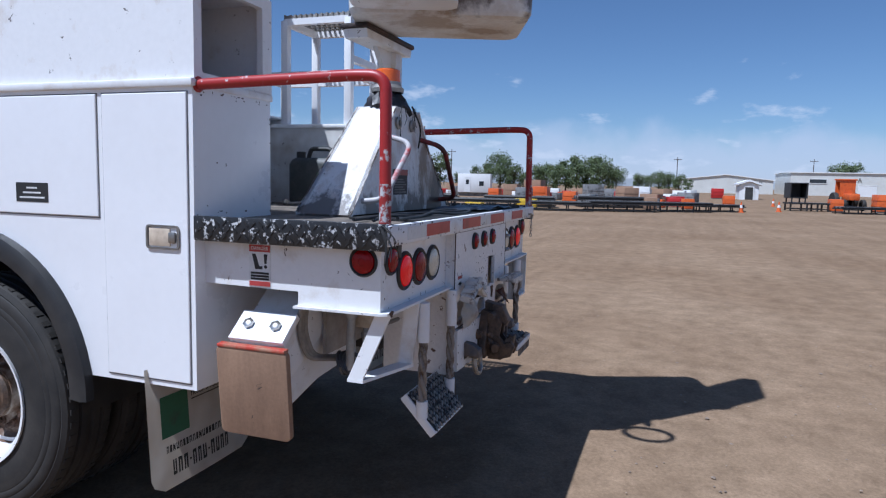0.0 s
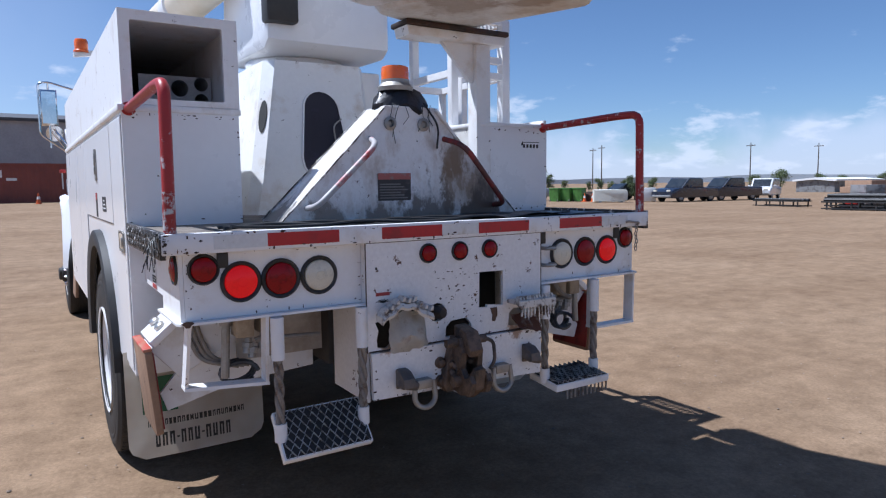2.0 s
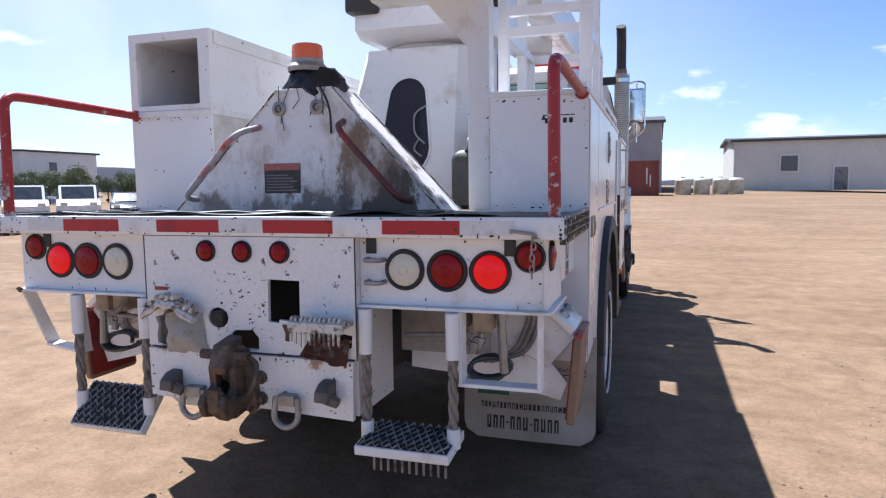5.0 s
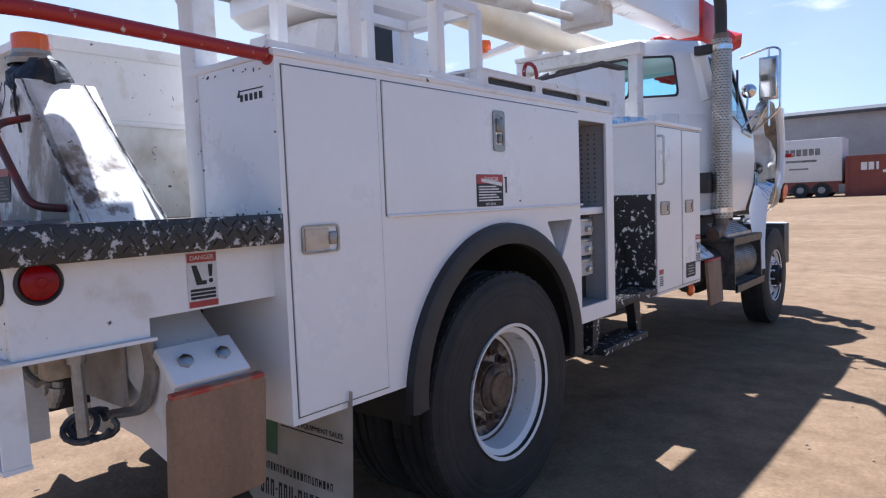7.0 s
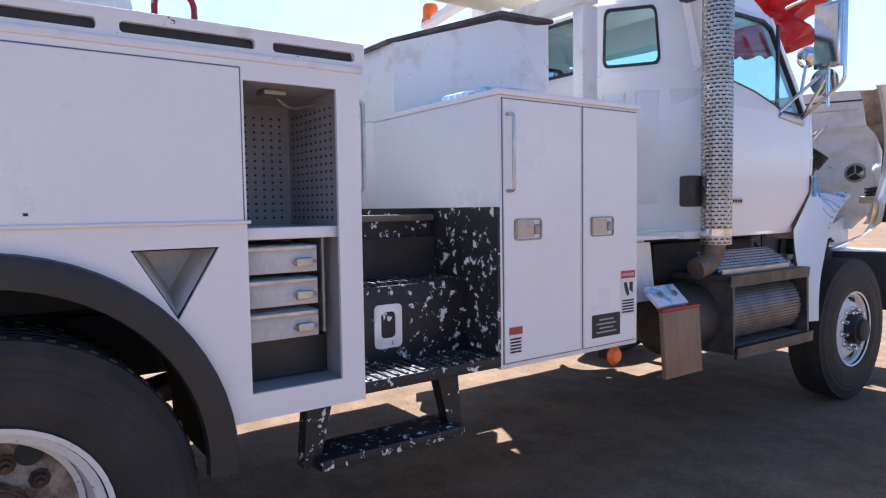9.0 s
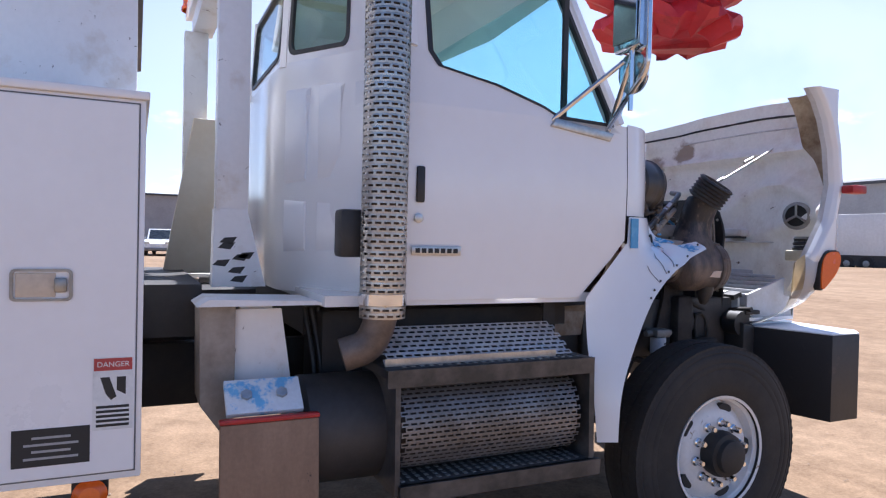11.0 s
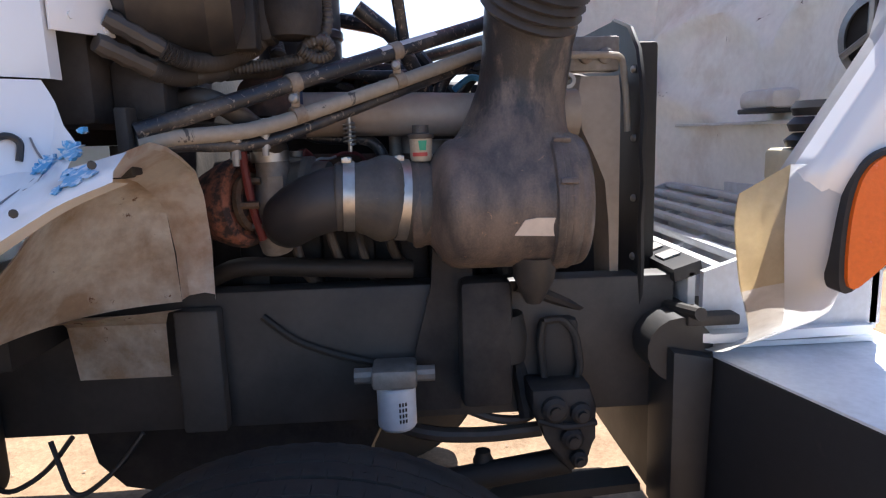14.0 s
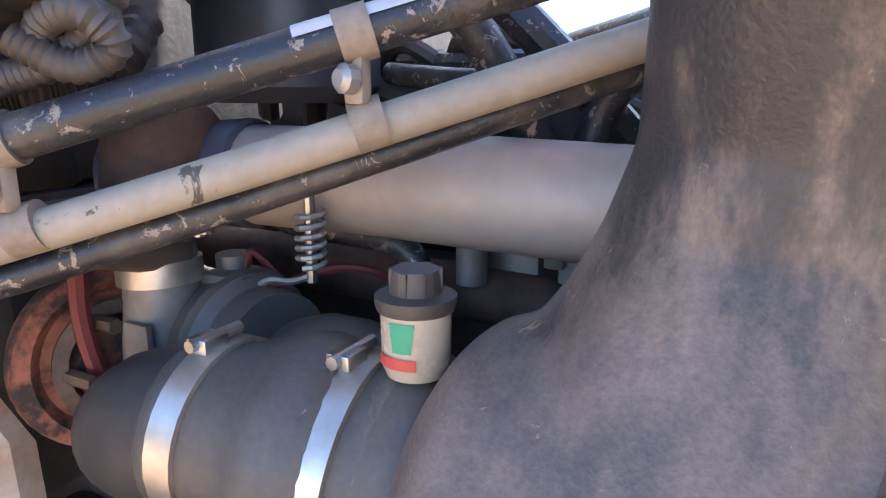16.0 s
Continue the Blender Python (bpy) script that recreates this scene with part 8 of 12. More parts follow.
# lining with a raised wheel-arch form
rr = []
for a in range(91):
    u = a / 90 * (len(zs) - 1)
    i0 = min(int(u), len(zs) - 2)
    row = []
    for b in range(121):
        v = b / 120 * (len(rings_i[0]) - 1)
        j0 = min(int(v), len(rings_i[0]) - 2)
        p = Vector(rings_i[i0][j0]).lerp(Vector(rings_i[i0][j0 + 1]), v - j0).lerp(Vector(rings_i[i0 + 1][j0]).lerp(Vector(rings_i[i0 + 1][j0 + 1]), v - j0), u - i0)
        inside = max(0.0, min(1.0, (0.92 - abs(p.x)) / 0.08))
        r1 = math.hypot((abs(p.x) - 0.40) * 0.9, p.z - 1.45)
        k = 0.050 * math.exp(-((abs(p.x) - 0.62) / 0.25) ** 2 - ((p.z - 1.70) / 0.26) ** 2)
        k += 0.055 * math.exp(-((r1 - 0.46) / 0.045) ** 2) + 0.03 * max(0, math.tanh((0.46 - r1) * 12)) + 0.045 * math.exp(-((p.z - 2.12) / 0.035) ** 2)
        k += 0.024 * noise.fractal(Vector((p.x * 3.0, p.z * 3.0, 1.0)), 1.0, 2.0, 3) + 0.03 * max(0.0, 1 - abs(p.z - 1.62 - 0.25 * (abs(p.x) - 0.5)) / 0.075)
        row.append((p.x, p.y - k * inside, p.z))
    rr.append(row)
loft(bm, rr, closed=False)
trim(bm)
part("hood_lining", bm, HOODIN, hood, "dusty white hood lining with moulded forms")
bm = B()
loft(bm, [[a, b] for a, b in zip(rings_o[-1], rings_i[-1])], closed=False)
for k in (0, -1):
    loft(bm, [[a[k], b[k]] for a, b in zip(rings_o[3:], rings_i[3:])], closed=False)
part("hood_edge", bm, DIRTYSHADEWHITE, hood)
# brown inner return lip along the right edge
bm = B()
loft(bm, [[((0.978 - float(np.interp(z, [1.66, 1.85, 2.0, 2.08], [0.045, 0.05, 0.10, 0.165])) * u), float(np.interp(z, zs, ye)) + 0.006 + 0.035 * u + 0.045 * math.sin(math.pi * u) + 0.006 * noise.noise(Vector((u * 3, z * 9, 2))), z) for u in [k / 8 for k in range(9)]] + [(float(np.interp(z, [1.66, 1.85, 2.0, 2.08], [0.925, 0.92, 0.87, 0.81])), 8.29, z)] for z in [1.66 + 0.69 * k / 30 for k in range(31)]], closed=False)
loft(bm, [[(-0.955 + 0.075 * u, float(np.interp(z, zs, ye)) - far_reach(z) + 0.030 + 0.05 * u + 0.03 * math.sin(math.pi * u) + 0.008 * noise.noise(Vector((u * 3, z * 9, 5))), z) for u in [k / 8 for k in range(9)]] for z in [1.80 + 0.36 * k / 20 for k in range(21)]], closed=False)
part("inner_lip", bm, mat("stained_lip", (0.50, 0.41, 0.29), 0.7, col2=(0.22, 0.15, 0.09), cover=0.48, scale=9, bump=0.2, soft=0.3), hood, "brown-stained inner lip")
# along the top: black bead as a crease's shade, pale bead as a ridge's highlight
def bead(a, x0, x1, r):
    pts = [Vector(p) - Vector((0, 0.004, 0)) for p in rr[a] if x0 < p[0] < x1]
    return tube(B(), pts, r, 8, radii=[r * (1 + 0.35 * noise.noise(Vector((p.x * 12, a, 0)))) for p in pts])
part("highlight_bead", bead(75, -0.45, 0.62, 0.0055), DIRTYSHADEWHITE, hood)
bm = bead(81, -0.86, 0.66, 0.0075)
part("lining_crease_line", bm, BLACK, hood)
# grille at the bottom
bm = B()
box(bm, -0.50, 0.50, 8.04, 8.06, 1.07, 1.19, 0.004)
box(bm, -0.56, 0.56, 8.44, 8.47, 1.06, 1.34, 0.004)
for x in (-0.56, 0.54):
    prism(bm, [(8.05, 1.05), (8.46, 1.05), (8.46, 1.33), (8.05, 1.20)], "x", x, x + 0.02)
for i in range(6):
    y = 8.09 + i * 0.06
    box(bm, -0.54, 0.54, y, y + 0.032, 1.185 + i * 0.022, 1.205 + i * 0.022, 0.003)
for x in (-0.2, 0.2):
    prism(bm, [(8.06, 1.15), (8.46, 1.29), (8.46, 1.31), (8.06, 1.17)], "x", x - 0.012, x + 0.012)
part("grille", bm, mat("grille_white", (0.62, 0.64, 0.68), 0.35, col2=(0.5, 0.49, 0.48), scale=8, soft=0.4), hood, "white slatted grille seen from inside")
bm = B()
prism(bm, [(0.46, 7.99), (0.57, 8.0), (0.60, 8.06), (0.58, 8.44), (0.46, 8.44)], "z", 1.045, 1.066)
prism(bm, [(-0.46, 7.99), (-0.57, 8.0), (-0.60, 8.06), (-0.58, 8.44), (-0.46, 8.44)], "z", 1.045, 1.066)
box(bm, -0.56, 0.56, 8.04, 8.46, 1.02, 1.032)
part("hood_floor", bm, CABWHITE, hood)
bm = B()
prism(bm, [(8.01, 1.165), (8.075, 1.185), (8.07, 1.215), (8.005, 1.195)], "x", -0.30, 0.50)
bp = part("name_bar", bm, BLACK, hood, "dark bar with pale raised letter bars")
bm = B()
for i in range(6):
    prism(bm, [(8.018, 1.2005), (8.060, 1.2145), (8.059, 1.2175), (8.017, 1.2035)], "x", -0.20 + i * 0.11, -0.14 + i * 0.11)
part("letter_bars", bm, GALV, bp)
# headlamp housings and brackets inside
for s in (-1, 1):
    bm = B()
    rim_in = [(0.985, 7.985, 1.46), (1.0, 7.972, 1.371), (0.976, 7.990, 1.285), (0.93, 8.02, 1.225), (0.86, 8.06, 1.165), (0.76, 8.10, 1.115), (0.64, 8.092, 1.052), (0.50, 8.09, 1.03)]
    rim_out = [(1.022, 8.04, 1.46), (1.012, 8.052, 1.365), (0.985, 8.078, 1.272), (0.945, 8.10, 1.235), (0.87, 8.135, 1.185), (0.76, 8.17, 1.14), (0.62, 8.17, 1.078), (0.48, 8.15, 1.037)]
    rear = [(0.987, 7.905, 1.418), (0.985, 7.902, 1.37), (0.958, 7.928, 1.271), (0.915, 7.965, 1.205), (0.85, 8.005, 1.145), (0.75, 8.04, 1.09), (0.64, 8.045, 1.04), (0.50, 8.04, 1.02)]
    sheet = [[Vector((s * p[0], p[1], p[2])) for p in trio] for trio in zip(rear, rim_in, rim_out)]
    def curve_rows(rows, n2=4):
        """Rows set close along a smooth curve through the given ones."""
        out = []
        for i in range(len(rows) - 1):
            p0, p1, p2, p3 = rows[max(0, i - 1)], rows[i], rows[i + 1], rows[min(len(rows) - 1, i + 2)]
            for k in range(n2):
                t = k / n2
                out.append([0.5 * (2 * b2 + (c2 - a2) * t + (2 * a2 - 5 * b2 + 4 * c2 - d2) * t * t + (3 * b2 - a2 - 3 * c2 + d2) * t ** 3) for a2, b2, c2, d2 in zip(p0, p1, p2, p3)])
        return out + [rows[-1]]
    sheet = curve_rows(sheet)
    loft(bm, [[r[0] + Vector((-s * 0.012, 0.004, -0.004)), r[0], r[0].lerp(r[1], 0.5) + Vector((-s * 0.006, 0.004, 0)), r[1] + Vector((-s * 0.002, 0.001, 0))] for r in sheet if r[1].z > 1.26], closed=False)
    bmesh.ops.solidify(bm, geom=bm.faces, thickness=0.004)
    box(bm, *sorted((s * 0.82, s * 0.965)), 8.03, 8.18, 1.42, 1.48, 0.01)
    part("lamp_housing", bm, mat("yellowed_plastic", (0.62, 0.54, 0.38), 0.55, col2=(0.42, 0.34, 0.22), cover=0.45, scale=7, soft=0.4), hood, "yellowed plastic headlamp housing")
    # lower part of the sheet, greyed to put the rim's inner shade into colour
    bm = B()
    loft(bm, [[r[0] + Vector((-s * 0.012, 0.004, -0.004)), r[0], r[0].lerp(r[1], 0.5) + Vector((-s * 0.006, 0.004, 0)), r[1] + Vector((-s * 0.002, 0.001, 0))] for r in sheet if r[1].z < 1.275], closed=False)
    bmesh.ops.solidify(bm, geom=bm.faces, thickness=0.004)
    part("rim_lining", bm, DIRTYSHADEWHITE, hood, "dirty white inner face of the lower rim")
    bm = B()
    for k in range(3):
        lathe(bm, [(0.0, 0), (0.065 - 0.004 * k, 0.0), (0.07 - 0.004 * k, 0.012), (0.055, 0.024), (0, 0.024)], (s * 0.90, 8.10, 1.482 + 0.026 * k), (0, 0, 1), 18)
    part("rubber_stop", bm, FLARE, hood, "grey ribbed rubber stop")
    # front corner skin under the lamp
    bm = B()
    loft(bm, [[r[1], r[1].lerp(r[2], 0.3) + Vector((s * 0.010, 0, 0)), r[1].lerp(r[2], 0.7) + Vector((s * 0.010, 0, 0)), r[2]] for r in sheet], closed=False)
    bmesh.ops.solidify(bm, geom=bm.faces, thickness=0.005)
    part("corner_skin", bm, CABWHITE, hood, "curved white lower rim of the hood")
    # turn lamp on the outer skin
    def lampx(u, v, o):
        return (s * (1.012 + (u - 8.02) * 0.25 + o), u, v)
    o2 = [(8.05 + (p - 8.05) * 0.76, q) for p, q in [(8.05, 1.262), (8.10, 1.30), (8.165, 1.36), (8.195, 1.42), (8.19, 1.465), (8.16, 1.48), (8.10, 1.475), (8.065, 1.45), (8.05, 1.40), (8.045, 1.33)]]
    for k in range(2):
        o2 = [(p[0] + (q[0] - p[0]) * t, p[1] + (q[1] - p[1]) * t) for p, q in zip(o2, o2[1:] + o2[:1]) for t in (0.25, 0.75)]
    cu, cvv = 8.10, 1.385
    bm = B()
    plate(bm, [(cu + (u - cu) * 1.13, cvv + (v - cvv) * 1.08) for u, v in o2], [], lambda u, v: lampx(u, v, 0.016), lambda u, v: lampx(u, v, -0.02))
    bz = part("turn_lamp", bm, FLARE, hood, "amber turn lamp in a grey bezel")
    bm = B()
    plate(bm, o2, [], lambda u, v: lampx(u, v, 0.024), lambda u, v: lampx(u, v, 0.003))
    part("lens", bm, AMBER, bz)
    bm = box(B(), *sorted((s * 1.03, s * 1.10)), 8.20, 8.32, 1.80, 1.845, 0.008)
    part("side_marker", bm, REDPAINT, hood, "dark red side marker lamp")
# round vent in the lining, rod, struts
for s in (-1, 1):
    bm = B()
    lathe(bm, [(0.065, 0), (0.085, 0.006), (0.085, 0.02), (0.065, 0.026)], (s * 0.665, 8.345, 1.69), (0.25 * s, -1, 0), 24)
    for a in (90, 210, 330):
        cyl(bm, (s * 0.67, 8.318, 1.69), (s * 0.67 + 0.072 * math.cos(radians(a)), 8.318 + s * 0.018 * math.cos(radians(a)), 1.69 + 0.072 * math.sin(radians(a))), 0.007, 6)
    vt = part("round_vent", bm, GALV, hood, "round black vent in the lining")
    part("vent_hole", lathe(B(), [(0.072, 0.012), (0, 0.012)], (s * 0.665, 8.345, 1.69), (0.25 * s, -1, 0), 24), BLACK, vt)
bm = B()
cyl(bm, (0.33, 8.62, 2.20), (0.41, 7.89, 1.862), 0.006, 8)
cyl(bm, (0.34, 8.33, 2.08), (0.35, 8.24, 2.04), 0.011, 8)
cyl(bm, (0.395, 8.0, 1.92), (0.41, 7.89, 1.862), 0.010, 8)
part("hood_cable", bm, STEEL, truck, "thin steel hood restraint cable")
bm = B()
box(bm, 0.035, 0.225, 8.372, 8.46, 1.562, 1.618, 0.022)
lh = part("lining_handle", bm, DIRTYSHADEWHITE, hood, "dirty white recessed pull")
part("pull_slot", box(B(), 0.05, 0.21, 8.366, 8.45, 1.552, 1.566, 0.004), FLARE, lh)
bm = B()
box(bm, -0.5, 0.52, 8.405, 8.455, 1.522, 1.532, 0.003)
part("lining_seam", bm, DIRTYSHADEWHITE, hood)

# bumper
bm = B()
plan = [(0.0, 8.03), (0.48, 8.03), (1.03, 8.17), (1.03, 8.40), (0.93, 8.52), (0.0, 8.52)]
plan = plan + [(-x, y) for x, y in plan[-2:0:-1]]
prism(bm, plan, "z", 0.53, 1.012, bev=0.006)
bum = part("front_bumper", bm, mat("scuffed_black_bumper", (0.027, 0.026, 0.027), 0.5, col2=(0.065, 0.052, 0.045), cover=0.36, scale=7, grain=50, bump=0.15, soft=0.1), truck, "heavy black steel bumper with a pale sky-tinted top")
# pale blue-white sheet, the sky's reflection on the top put into colour
bm = B()
prism(bm, [(x * 0.998, 8.275 + (y - 8.275) * 0.992) for x, y in plan], "z", 1.0125, 1.018)
part("bumper_top", bm, mat("sky_tinted_bumper_top", (0.74, 0.76, 0.80), 0.4), bum)
bm = B()
prism(bm, [(7.96, 0.62), (8.05, 0.56), (8.06, 1.02), (7.96, 1.04)], "x", 0.46, 0.62, bev=0.02)
prism(bm, [(7.72, 0.98), (8.05, 0.86), (8.05, 1.04), (7.85, 1.10)], "x", 0.40, 0.47)
lathe(bm, [(0, -0.05), (0.075, -0.05), (0.075, 0.05), (0, 0.05)], (0.54, 7.99, 1.03), (1, 0, 0), 18)
part("frame_horn", bm, BLACK, truck, "black frame horn behind the bumper")
bm = B()
box(bm, 0.42, 0.60, 8.0, 8.12, 1.085, 1.11, 0.006)
cyl(bm, (0.45, 8.0, 1.10), (0.62, 8.02, 1.12), 0.015, 10)
part("hood_hinge", bm, FRAME, truck)

# ---- engine bay, right side ----
ENGINE = mat("oily_dark_casting", (0.017, 0.016, 0.017), 0.62, spec=0.3, col2=(0.070, 0.060, 0.052), cover=0.42, scale=7, grain=70, bump=0.3, soft=0.4, dist=0.004)
DUSTYBLK = mat("dusty_black_plastic", (0.034, 0.032, 0.031), 0.5, col2=(0.12, 0.097, 0.078), cover=0.42, scale=5, grain=60, bump=0.2, soft=0.5)
CLEANER = mat("dusty_air_cleaner", (0.066, 0.058, 0.055), 0.45, col2=(0.185, 0.140, 0.113), cover=0.50, scale=17, grain=230, bump=0.5, soft=0.26, amp=2.2, col3=(0.32, 0.20, 0.13), cover3=0.345, scale3=44, stains=(((0.56, 7.62, 1.755), 0.27, (0.030, 0.030, 0.034)),), stretch=(1.0, 1.0, 0.42))
HOSE = mat("dusty_rubber_hose", (0.022, 0.023, 0.028), 0.38, col2=(0.095, 0.082, 0.070), cover=0.43, scale=9, grain=190, bump=0.45, soft=0.16, amp=2.0, col3=(0.24, 0.20, 0.16), cover3=0.41, scale3=70)
COUPLE = mat("worn_grey_rubber", (0.058, 0.058, 0.060), 0.45, col2=(0.135, 0.112, 0.086), cover=0.45, scale=9, grain=150, bump=0.3, soft=0.4, amp=1.6, col3=(0.24, 0.20, 0.15), cover3=0.33, scale3=30)
TANHOSE = mat("tan_dusty_tube", (0.27, 0.235, 0.19), 0.6, col2=(0.34, 0.29, 0.23), cover=0.5, scale=9, grain=90, bump=0.25, soft=0.3, amp=1.4, col3=(0.08, 0.07, 0.06), cover3=0.36, scale3=18)
ALU = mat("dusty_aluminium", (0.40, 0.345, 0.30), 0.55, 0.15, col2=(0.30, 0.24, 0.18), cover=0.45, scale=6, grain=60, bump=0.15, soft=0.5)
CAST = mat("grey_casting", (0.30, 0.28, 0.26), 0.55, 0.4, col2=(0.12, 0.10, 0.085), cover=0.45, scale=12, grain=60, bump=0.35, soft=0.4)
TURBO = mat("rust_orange_casting", (0.26, 0.095, 0.055), 0.85, col2=(0.035, 0.022, 0.02), cover=0.52, scale=26, grain=60, bump=0.5, soft=0.15, dist=0.004)
BAND = mat("dulled_band_clamp", (0.60, 0.57, 0.52), 0.36, 0.85, col2=(0.36, 0.31, 0.26), cover=0.4, scale=14, soft=0.4)

bm = B()
box(bm, -0.36, 0.33, 6.9, 7.78, 0.80, 1.42, 0.03)
box(bm, -0.22, 0.20, 6.95, 7.74, 1.42, 1.66, 0.04)
for i in range(6):
    box(bm, 0.33, 0.37, 6.98 + i * 0.13, 7.05 + i * 0.13, 0.95, 1.36, 0.012)
box(bm, 0.20, 0.34, 6.98, 7.72, 1.36, 1.46, 0.02)
part("engine_block", bm, ENGINE, truck, "oily black diesel engine block")
bm = B()
box(bm, -0.62, 0.86, 6.79, 6.90, 1.55, 1.98, 0.02)
box(bm, -0.97, 0.55, 6.79, 6.90, 1.18, 1.549, 0.02)
box(bm, 0.50, 0.80, 6.90, 6.99, 1.56, 1.66, 0.01)
part("firewall_cover", bm, ENGINE, truck)
bm = B()
for s in (-1, 1):
    box(bm, *sorted((s * 0.40, s * 0.475)), 6.3, 8.02, 0.85, 1.18, 0.008)
box(bm, 0.476, 0.52, 6.86, 6.96, 0.86, 1.15, 0.008)
box(bm, -0.4, 0.4, 6.35, 6.45, 0.9, 1.12)
part("front_frame_rail", bm, mat("dusty_front_rail", (0.022, 0.021, 0.022), 0.55, col2=(0.085, 0.076, 0.068), cover=0.45, scale=5, grain=70, bump=0.15, soft=0.5), truck, "black front frame rail")
bm = B()
prism(bm, [(7.36, 0.88), (7.50, 0.88), (7.54, 1.15), (7.52, 1.40), (7.46, 1.44), (7.44, 1.18)], "x", 0.478, 0.50)
box(bm, 0.47, 0.56, 7.50, 7.62, 0.9, 1.2, 0.02)
part("cleaner_bracket", bm, ENGINE, truck)

# air cleaner
cx, cz = 0.552, 1.372
bm = lathe(B(), [(0, -0.045), (0.055, -0.045), (0.075, -0.04), (0.085, -0.01), (0.120, 0.012), (0.136, 0.03), (0.141, 0.05), (0.141, 0.236), (0.147, 0.240), (0.150, 0.248), (0.150, 0.270), (0.143, 0.276), (0.143, 0.306), (0.135, 0.320), (0, 0.325)], (cx, 7.45, cz), (0, 1, 0), 48)
# intake neck blending into the canister
rings = []
n = 28
for z, c0, cy, hx, hy in ((1.385, 0.541, 7.610, 0.133, 0.147), (1.44, 0.540, 7.607, 0.132, 0.150), (1.47, 0.532, 7.612, 0.128, 0.143), (1.50, 0.522, 7.622, 0.12, 0.130), (1.54, 0.512, 7.634, 0.108, 0.114), (1.58, 0.508, 7.642, 0.100, 0.103), (1.63, 0.512, 7.654, 0.098, 0.097), (1.70, 0.540, 7.66, 0.097, 0.096), (1.755, 0.575, 7.662, 0.097, 0.096)):
    rings.append([(c0 + hx * math.cos(2 * math.pi * i / n), cy + hy * math.sin(2 * math.pi * i / n), z + (0.06 * (0.5 if z > 1.7 else 0)) * -math.sin(2 * math.pi * i / n)) for i in range(n)])
loft(bm, rings, cap=True)
ac = part("air_cleaner", bm, CLEANER, truck, "big dusty brown-black air cleaner canister")
weld = ac.modifiers.new("weld", "REMESH")
weld.mode, weld.voxel_size, weld.use_smooth_shade = "VOXEL", 0.0045, True
soft = ac.modifiers.new("soft", "SMOOTH")
soft.factor, soft.iterations = 0.5, 22
bm = lathe(B(), [(0.120, 0.236), (0.146, 0.238), (0.151, 0.242), (0.152, 0.250), (0.151, 0.257), (0.145, 0.260), (0.144, 0.268), (0.148, 0.271), (0.149, 0.281), (0.146, 0.287), (0.140, 0.300), (0.132, 0.312), (0.112, 0.322), (0.07, 0.328), (0, 0.329)], (cx, 7.45, cz), (0, 1, 0), 48)
part("end_cover", bm, CLEANER, ac, "dusty ridged end cover")
bm = lathe(B(), [(0.080, -0.05), (0.092, -0.047), (0.095, -0.041), (0.095, -0.030), (0.090, -0.020), (0.090, 0.0)], (cx, 7.45, cz + 0.003), (0, 1, 0), 40)
part("outlet_collar", bm, CLEANER, ac)
bm = B()
rings = []
ax0, ax1 = Vector((0.58, 7.652, 1.755)), Vector((0.645, 7.685, 1.855))
d = (ax1 - ax0).normalized()
up = Vector((0, 1, -0.3)).normalized()
up = (up - d * up.dot(d)).normalized()
sd = d.cross(up)
for k in range(13):
    p = ax0 + (ax1 - ax0) * k / 12
    r = 0.098 + (0.009 if k % 2 else -0.003)
    rings.append([p + (up * math.cos(2 * math.pi * i / n) + sd * math.sin(2 * math.pi * i / n)) * r for i in range(n)])
rings += [[p + (up * math.cos(2 * math.pi * i / n) + sd * math.sin(2 * math.pi * i / n)) * r for i in range(n)] for p, r in ((ax1, 0.082), (ax1 - d * 0.10, 0.08))]
loft(bm, rings, cap=True)
part("intake_bellows", bm, DUSTYBLK, ac, "ribbed rubber intake bellows")
bm = B()
def cyl_face(a, y, o):
    return (cx + (0.141 + o) * math.cos(radians(a)), y, cz + (0.141 + o) * math.sin(radians(a)))
lab = [(-22, 7.605), (-9, 7.625), (-7.5, 7.65), (-8, 7.695), (-14, 7.705), (-24, 7.70)]
plate(bm, lab, [], lambda a, y: cyl_face(a, y, 0.0025), lambda a, y: cyl_face(a, y, -0.001))
part("torn_label", bm, mat("torn_paper_label", (0.70, 0.60, 0.50), 0.8, col2=(0.5, 0.4, 0.32), cover=0.35, scale=20, soft=0.2), ac, "torn pale paper label")
bm = B()
lathe(bm, [(0.05, 0.0), (0.045, -0.05), (0.028, -0.09), (0.018, -0.11), (0, -0.11)], (0.60, 7.66, 1.265), (0.12, 0, 1), 16)
part("dust_valve", bm, DUSTYBLK, ac)
bm = B()
for k in range(7):
    a = radians(20 + k * 40)
    p = (cx + 0.152 * math.cos(a), 7.713, cz + 0.152 * math.sin(a))
    box(bm, -0.006, 0.006, -0.018, 0.018, -0.006, 0.006, 0.002, Matrix.Translation(p) @ Matrix.Rotation(-a, 4, "Y"))
part("cover_clip", bm, CLEANER, ac)

# coupling hose with two bright clamps and the dark elbow
hp = [(0.553, 7.445, 1.376), (0.565, 7.40, 1.383), (0.583, 7.34, 1.393), (0.597, 7.28, 1.400), (0.60, 7.23, 1.402)]
